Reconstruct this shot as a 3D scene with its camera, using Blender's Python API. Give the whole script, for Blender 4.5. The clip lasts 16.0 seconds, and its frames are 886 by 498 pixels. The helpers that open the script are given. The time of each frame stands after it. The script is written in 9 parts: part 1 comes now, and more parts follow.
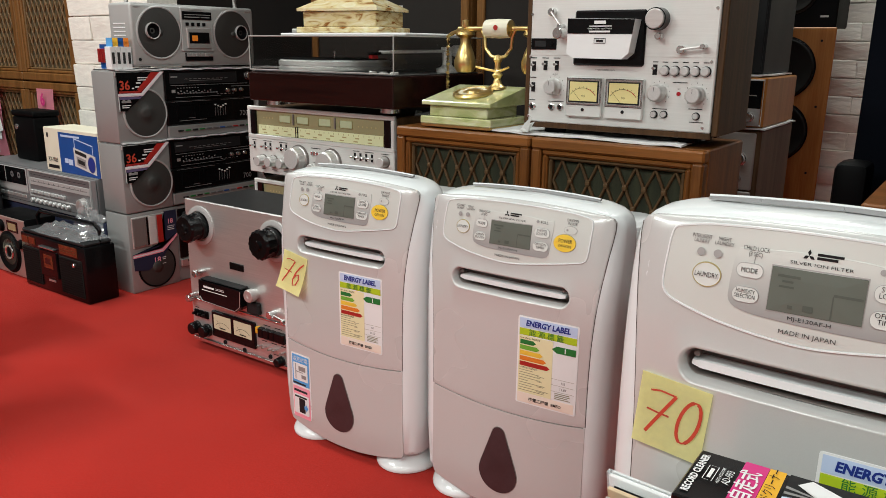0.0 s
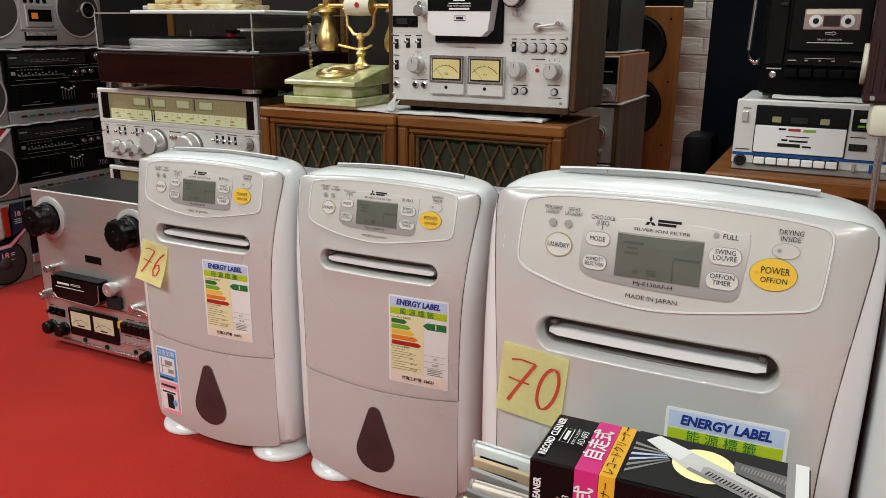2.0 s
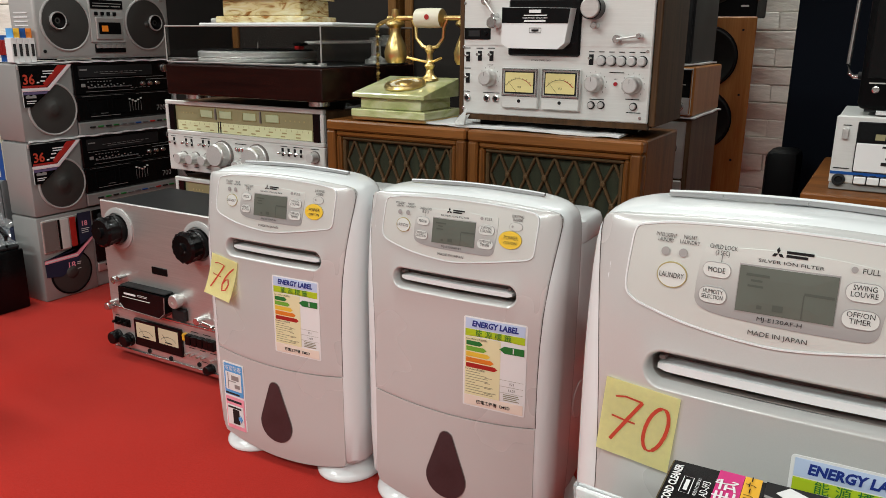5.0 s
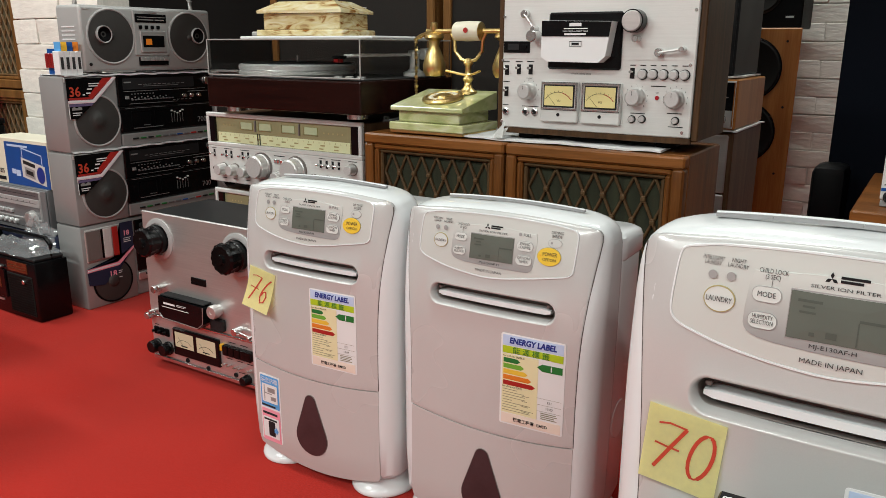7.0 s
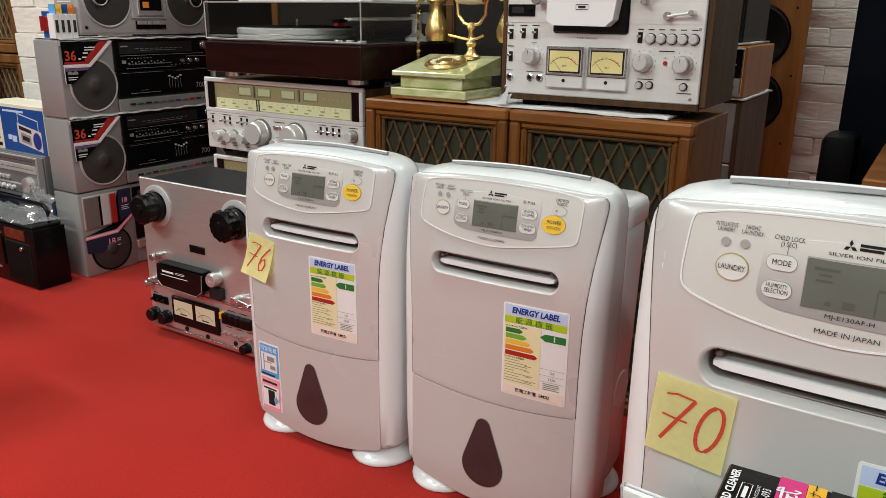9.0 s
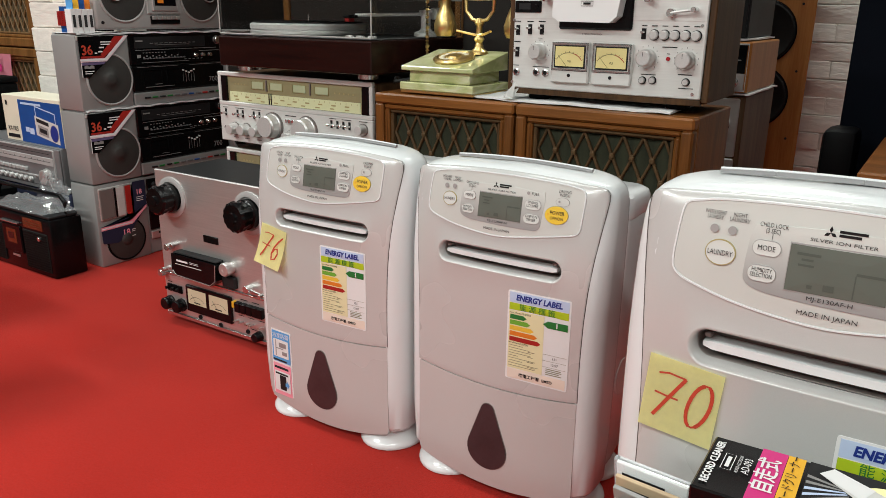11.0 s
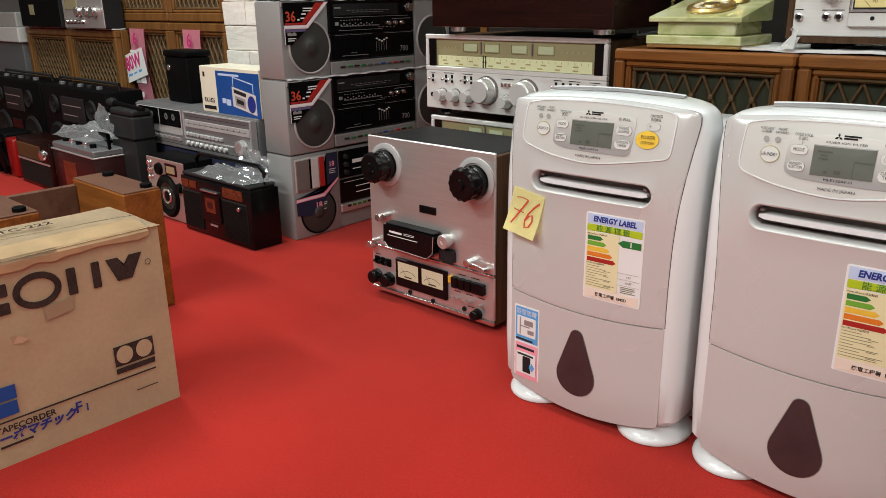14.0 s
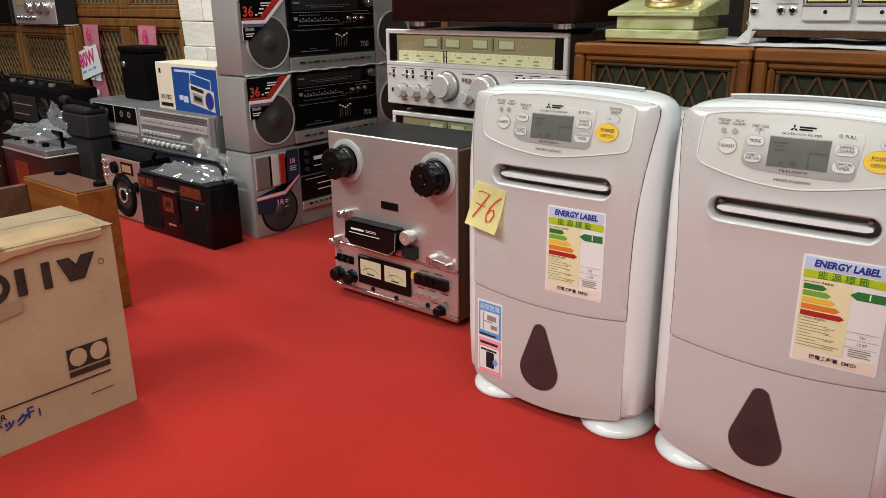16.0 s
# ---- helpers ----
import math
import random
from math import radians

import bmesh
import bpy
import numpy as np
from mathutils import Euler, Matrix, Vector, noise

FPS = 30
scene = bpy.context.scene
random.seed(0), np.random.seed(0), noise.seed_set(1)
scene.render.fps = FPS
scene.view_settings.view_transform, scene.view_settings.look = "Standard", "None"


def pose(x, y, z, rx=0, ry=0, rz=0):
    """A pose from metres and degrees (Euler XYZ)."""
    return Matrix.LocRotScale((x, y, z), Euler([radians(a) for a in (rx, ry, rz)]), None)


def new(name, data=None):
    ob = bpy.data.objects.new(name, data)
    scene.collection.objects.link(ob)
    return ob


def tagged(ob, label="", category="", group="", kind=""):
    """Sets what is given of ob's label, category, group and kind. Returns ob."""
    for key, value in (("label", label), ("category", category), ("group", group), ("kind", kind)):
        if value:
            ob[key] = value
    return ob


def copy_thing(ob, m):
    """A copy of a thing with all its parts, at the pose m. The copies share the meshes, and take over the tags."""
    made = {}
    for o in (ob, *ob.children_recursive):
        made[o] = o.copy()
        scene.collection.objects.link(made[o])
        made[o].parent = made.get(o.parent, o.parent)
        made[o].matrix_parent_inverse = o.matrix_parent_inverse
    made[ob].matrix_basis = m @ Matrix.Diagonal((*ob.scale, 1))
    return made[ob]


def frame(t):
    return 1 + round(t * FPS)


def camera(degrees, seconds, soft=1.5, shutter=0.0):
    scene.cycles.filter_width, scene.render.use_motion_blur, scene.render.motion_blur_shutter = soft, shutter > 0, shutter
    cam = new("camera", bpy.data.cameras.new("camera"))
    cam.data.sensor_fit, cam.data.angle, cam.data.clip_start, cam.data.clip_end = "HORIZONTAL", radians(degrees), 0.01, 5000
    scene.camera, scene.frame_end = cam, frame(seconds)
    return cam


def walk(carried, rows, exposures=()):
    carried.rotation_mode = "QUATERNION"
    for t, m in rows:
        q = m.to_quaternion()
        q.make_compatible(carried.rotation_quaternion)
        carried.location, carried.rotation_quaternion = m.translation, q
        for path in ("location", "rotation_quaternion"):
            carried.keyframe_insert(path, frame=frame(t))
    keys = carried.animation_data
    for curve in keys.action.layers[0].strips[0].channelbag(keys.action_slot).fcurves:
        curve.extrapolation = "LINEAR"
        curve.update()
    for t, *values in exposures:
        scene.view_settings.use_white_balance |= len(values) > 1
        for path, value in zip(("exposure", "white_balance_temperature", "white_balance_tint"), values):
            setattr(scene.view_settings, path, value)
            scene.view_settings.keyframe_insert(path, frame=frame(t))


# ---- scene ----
cam = camera(60.1, 16.0, soft=0.55)
METRES, EYE, TILT, LEAN, TURN = 0.56, 0.80, 0.0, 0.0, 35.8
ROWS = [
    (0.0, 0.0, 0.0, 0.0, 0.15, -14.81, -0.56),
    (0.5, 0.0333, -0.0325, -0.0038, -4.98, -15.79, -0.68),
    (1.0, 0.0409, -0.0245, -0.0089, -7.48, -16.26, -0.59),
    (1.5, 0.0436, -0.0072, -0.0059, -8.67, -16.34, -0.47),
    (2.0, 0.04, 0.0069, -0.0063, -9.07, -16.16, -0.51),
    (2.5, 0.0294, 0.0247, 0.0003, -9.03, -15.94, -0.53),
    (3.0, 0.0116, 0.0427, 0.0027, -8.6, -15.77, -0.58),
    (3.5, -0.0053, 0.0612, 0.0006, -7.9, -15.71, -0.59),
    (4.0, -0.0187, 0.0789, -0.0031, -7.12, -15.74, -0.54),
    (6.5, -0.0492, 0.1065, 0.0098, -3.5, -14.92, -0.24),
    (7.0, -0.0458, 0.1173, 0.0118, -2.94, -14.77, -0.27),
    (7.5, -0.0431, 0.1325, 0.0123, -2.51, -14.85, -0.34),
    (8.0, -0.0477, 0.1467, 0.0141, -2.33, -15.29, -0.44),
    (8.5, -0.0479, 0.1575, 0.0043, -2.44, -16.06, -0.54),
    (9.0, -0.0468, 0.1551, -0.0072, -2.79, -16.96, -0.56),
    (11.5, -0.0447, 0.0735, 0.0003, -1.47, -17.38, -0.79),
    (12.0, -0.057, 0.0816, -0.0024, 0.12, -17.3, -1.08),
    (12.5, -0.1797, 0.1009, -0.0477, 4.19, -18.04, -1.55),
    (13.0, -0.367, 0.161, -0.1033, 7.8, -18.83, -0.56),
    (13.5, -0.4879, 0.2757, -0.1298, 7.61, -18.7, 0.62),
    (14.0, -0.5094, 0.3106, -0.1493, 6.63, -18.08, 0.76),
    (14.5, -0.5115, 0.3073, -0.1393, 5.8, -17.8, 0.83),
    (15.0, -0.5086, 0.3086, -0.1422, 5.04, -17.86, 0.81),
    (15.5, -0.5045, 0.3231, -0.1587, 4.43, -18.09, 0.73),
    (16.0, -0.4993, 0.3287, -0.1635, 3.96, -18.26, 0.64),
]
ROOM_EXPOSURE = [(0.0, -0.13), (0.8, -0.21), (4.0, -0.19), (6.5, -0.14), (9.0, -0.14), (12.0, -0.08), (13.0, -0.05), (16.0, -0.04)]
walk(cam, [(t, pose(0, 0, EYE, TILT, LEAN, TURN) @ pose(METRES * x, METRES * y, METRES * z, 90 + pitch, roll, yaw)) for t, x, y, z, yaw, pitch, roll in ROWS], ROOM_EXPOSURE)

# ---- light: overhead area lamps for unseen ceiling panels in a closed shop room ----
world = bpy.data.worlds.new("world")
world.use_nodes = True
world.node_tree.nodes["Background"].inputs[0].default_value = (0.9, 0.95, 1.0, 1)
world.node_tree.nodes["Background"].inputs[1].default_value = 0.02
scene.world = world


def overhead_lamp(x, y, sx, sy, watts, colour=(0.93, 1.0, 0.955)):
    d = bpy.data.lights.new("overhead_area", "AREA")
    d.shape, d.size, d.size_y, d.energy, d.color = "RECTANGLE", sx, sy, watts, colour
    o = new("ceiling_panel_lamp", d)
    o.location = (x, y, 2.62)
    return o


# places and powers guessed; the last is added to brighten the east brick wall
for lx, ly, lw in ((-0.4, -1.5, 21), (-2.3, -1.3, 74), (-0.8, 0.85, 17), (-2.9, 0.9, 42), (-4.6, 0.0, 11), (1.5, -1.2, 52), (-1.2, -2.7, 70), (0.9, -2.7, 24), (-0.45, 2.70, 30)):
    overhead_lamp(lx, ly, 1.15, 0.28, lw)


# ---- materials ----
def material(name, colour, rough=0.5, metal=0.0, grain=0.0, scale=200.0, bump=0.0, bump_scale=400.0, stretch=(1, 1, 1), coat=0.0, blotch=0.0, blotch_scale=6.0, spec=0.5, rough_var=0.0, transmission=0.0, ior=1.45):
    """A principled surface: fine grain, broad blotches, uneven gloss and fine relief, in object space."""
    m = bpy.data.materials.new(name)
    m.use_nodes = True
    nt = m.node_tree
    n, link = nt.nodes, nt.links
    b = n["Principled BSDF"]
    b.inputs["Base Color"].default_value = (*colour, 1)
    b.inputs["Roughness"].default_value = rough
    b.inputs["Metallic"].default_value = metal
    b.inputs["Coat Weight"].default_value = coat
    b.inputs["Coat Roughness"].default_value = 0.12
    b.inputs["Specular IOR Level"].default_value = spec
    b.inputs["Transmission Weight"].default_value = transmission
    b.inputs["IOR"].default_value = ior
    tc = n.new("ShaderNodeTexCoord")
    mp = n.new("ShaderNodeMapping")
    mp.inputs["Scale"].default_value = stretch
    link.new(tc.outputs["Object"], mp.inputs["Vector"])
    last = None
    for amount, sc, detail in ((blotch, blotch_scale, 3), (grain, scale, 4)):
        if amount <= 0:
            continue
        t = n.new("ShaderNodeTexNoise")
        t.inputs["Scale"].default_value, t.inputs["Detail"].default_value = sc, detail
        link.new(mp.outputs["Vector"], t.inputs["Vector"])
        r = n.new("ShaderNodeMapRange")
        r.inputs["From Min"].default_value, r.inputs["From Max"].default_value = 0.3, 0.7
        r.inputs["To Min"].default_value, r.inputs["To Max"].default_value = 1 - amount, 1 + amount
        link.new(t.outputs["Fac"], r.inputs["Value"])
        mix = n.new("ShaderNodeVectorMath")
        mix.operation = "SCALE"
        if last is None:
            mix.inputs[0].default_value = colour
        else:
            link.new(last, mix.inputs[0])
        link.new(r.outputs["Result"], mix.inputs["Scale"])
        last = mix.outputs["Vector"]
        if rough_var and amount == blotch:
            rr = n.new("ShaderNodeMapRange")
            rr.inputs["To Min"].default_value, rr.inputs["To Max"].default_value = max(rough - rough_var, 0.02), min(rough + rough_var, 1)
            link.new(t.outputs["Fac"], rr.inputs["Value"])
            link.new(rr.outputs["Result"], b.inputs["Roughness"])
    if last is not None:
        link.new(last, b.inputs["Base Color"])
    if bump > 0:
        t = n.new("ShaderNodeTexNoise")
        t.inputs["Scale"].default_value, t.inputs["Detail"].default_value = bump_scale, 3
        link.new(mp.outputs["Vector"], t.inputs["Vector"])
        bm_ = n.new("ShaderNodeBump")
        bm_.inputs["Strength"].default_value, bm_.inputs["Distance"].default_value = bump, 0.002
        link.new(t.outputs["Fac"], bm_.inputs["Height"])
        link.new(bm_.outputs["Normal"], b.inputs["Normal"])
    return m


def wood(name, dark, light, rough=0.4, along="z", scale=1.0, coat=0.1):
    """Veneer with long grain along one axis."""
    m = bpy.data.materials.new(name)
    m.use_nodes = True
    nt = m.node_tree
    n, link = nt.nodes, nt.links
    b = n["Principled BSDF"]
    tc, mp = n.new("ShaderNodeTexCoord"), n.new("ShaderNodeMapping")
    s = {"x": (1.5, 28, 28), "y": (28, 1.5, 28), "z": (28, 28, 1.5)}[along]
    mp.inputs["Scale"].default_value = [v * scale for v in s]
    link.new(tc.outputs["Object"], mp.inputs["Vector"])
    t1 = n.new("ShaderNodeTexNoise")
    t1.inputs["Scale"].default_value, t1.inputs["Detail"].default_value, t1.inputs["Distortion"].default_value = 1.2, 6, 0.6
    t2 = n.new("ShaderNodeTexNoise")
    t2.inputs["Scale"].default_value, t2.inputs["Detail"].default_value = 9.0, 4
    link.new(mp.outputs["Vector"], t1.inputs["Vector"])
    link.new(mp.outputs["Vector"], t2.inputs["Vector"])
    mx = n.new("ShaderNodeMix")
    mx.inputs[0].default_value = 0.4
    link.new(t1.outputs["Fac"], mx.inputs[2])
    link.new(t2.outputs["Fac"], mx.inputs[3])
    r = n.new("ShaderNodeValToRGB")
    r.color_ramp.elements[0].position, r.color_ramp.elements[0].color = 0.36, (*dark, 1)
    r.color_ramp.elements[1].position, r.color_ramp.elements[1].color = 0.62, (*light, 1)
    link.new(mx.outputs[0], r.inputs["Fac"])
    link.new(r.outputs["Color"], b.inputs["Base Color"])
    b.inputs["Roughness"].default_value = rough
    b.inputs["Specular IOR Level"].default_value = 0.22
    b.inputs["Coat Weight"].default_value = coat
    b.inputs["Coat Roughness"].default_value = 0.25
    bp = n.new("ShaderNodeBump")
    bp.inputs["Strength"].default_value, bp.inputs["Distance"].default_value = 0.15, 0.001
    link.new(t2.outputs["Fac"], bp.inputs["Height"])
    link.new(bp.outputs["Normal"], b.inputs["Normal"])
    return m


def carpet(name):
    """Short red needle felt, with trodden lighter and darker patches and lint."""
    m = material(name, (0.345, 0.013, 0.0078), 0.95, grain=0.16, scale=260, bump=0.55, bump_scale=700, blotch=0.15, blotch_scale=2.3, spec=0.12)
    nt = m.node_tree
    n, link = nt.nodes, nt.links
    b = n["Principled BSDF"]
    b.inputs["Sheen Weight"].default_value = 0.12
    b.inputs["Sheen Roughness"].default_value = 0.6
    b.inputs["Sheen Tint"].default_value = (1.0, 0.45, 0.4, 1)
    old = b.inputs["Base Color"].links[0].from_socket
    tc = n.new("ShaderNodeTexCoord")
    v = n.new("ShaderNodeTexNoise")
    v.inputs["Scale"].default_value, v.inputs["Detail"].default_value = 95, 1
    link.new(tc.outputs["Object"], v.inputs["Vector"])
    r = n.new("ShaderNodeMapRange")
    r.inputs["From Min"].default_value, r.inputs["From Max"].default_value = 0.77, 0.83
    r.inputs["To Max"].default_value = 0.35
    link.new(v.outputs["Fac"], r.inputs["Value"])
    mx = n.new("ShaderNodeMix")
    mx.data_type = "RGBA"
    mx.inputs[7].default_value = (0.55, 0.16, 0.13, 1)
    link.new(r.outputs["Result"], mx.inputs[0])
    link.new(old, mx.inputs[6])
    link.new(mx.outputs[2], b.inputs["Base Color"])
    return m


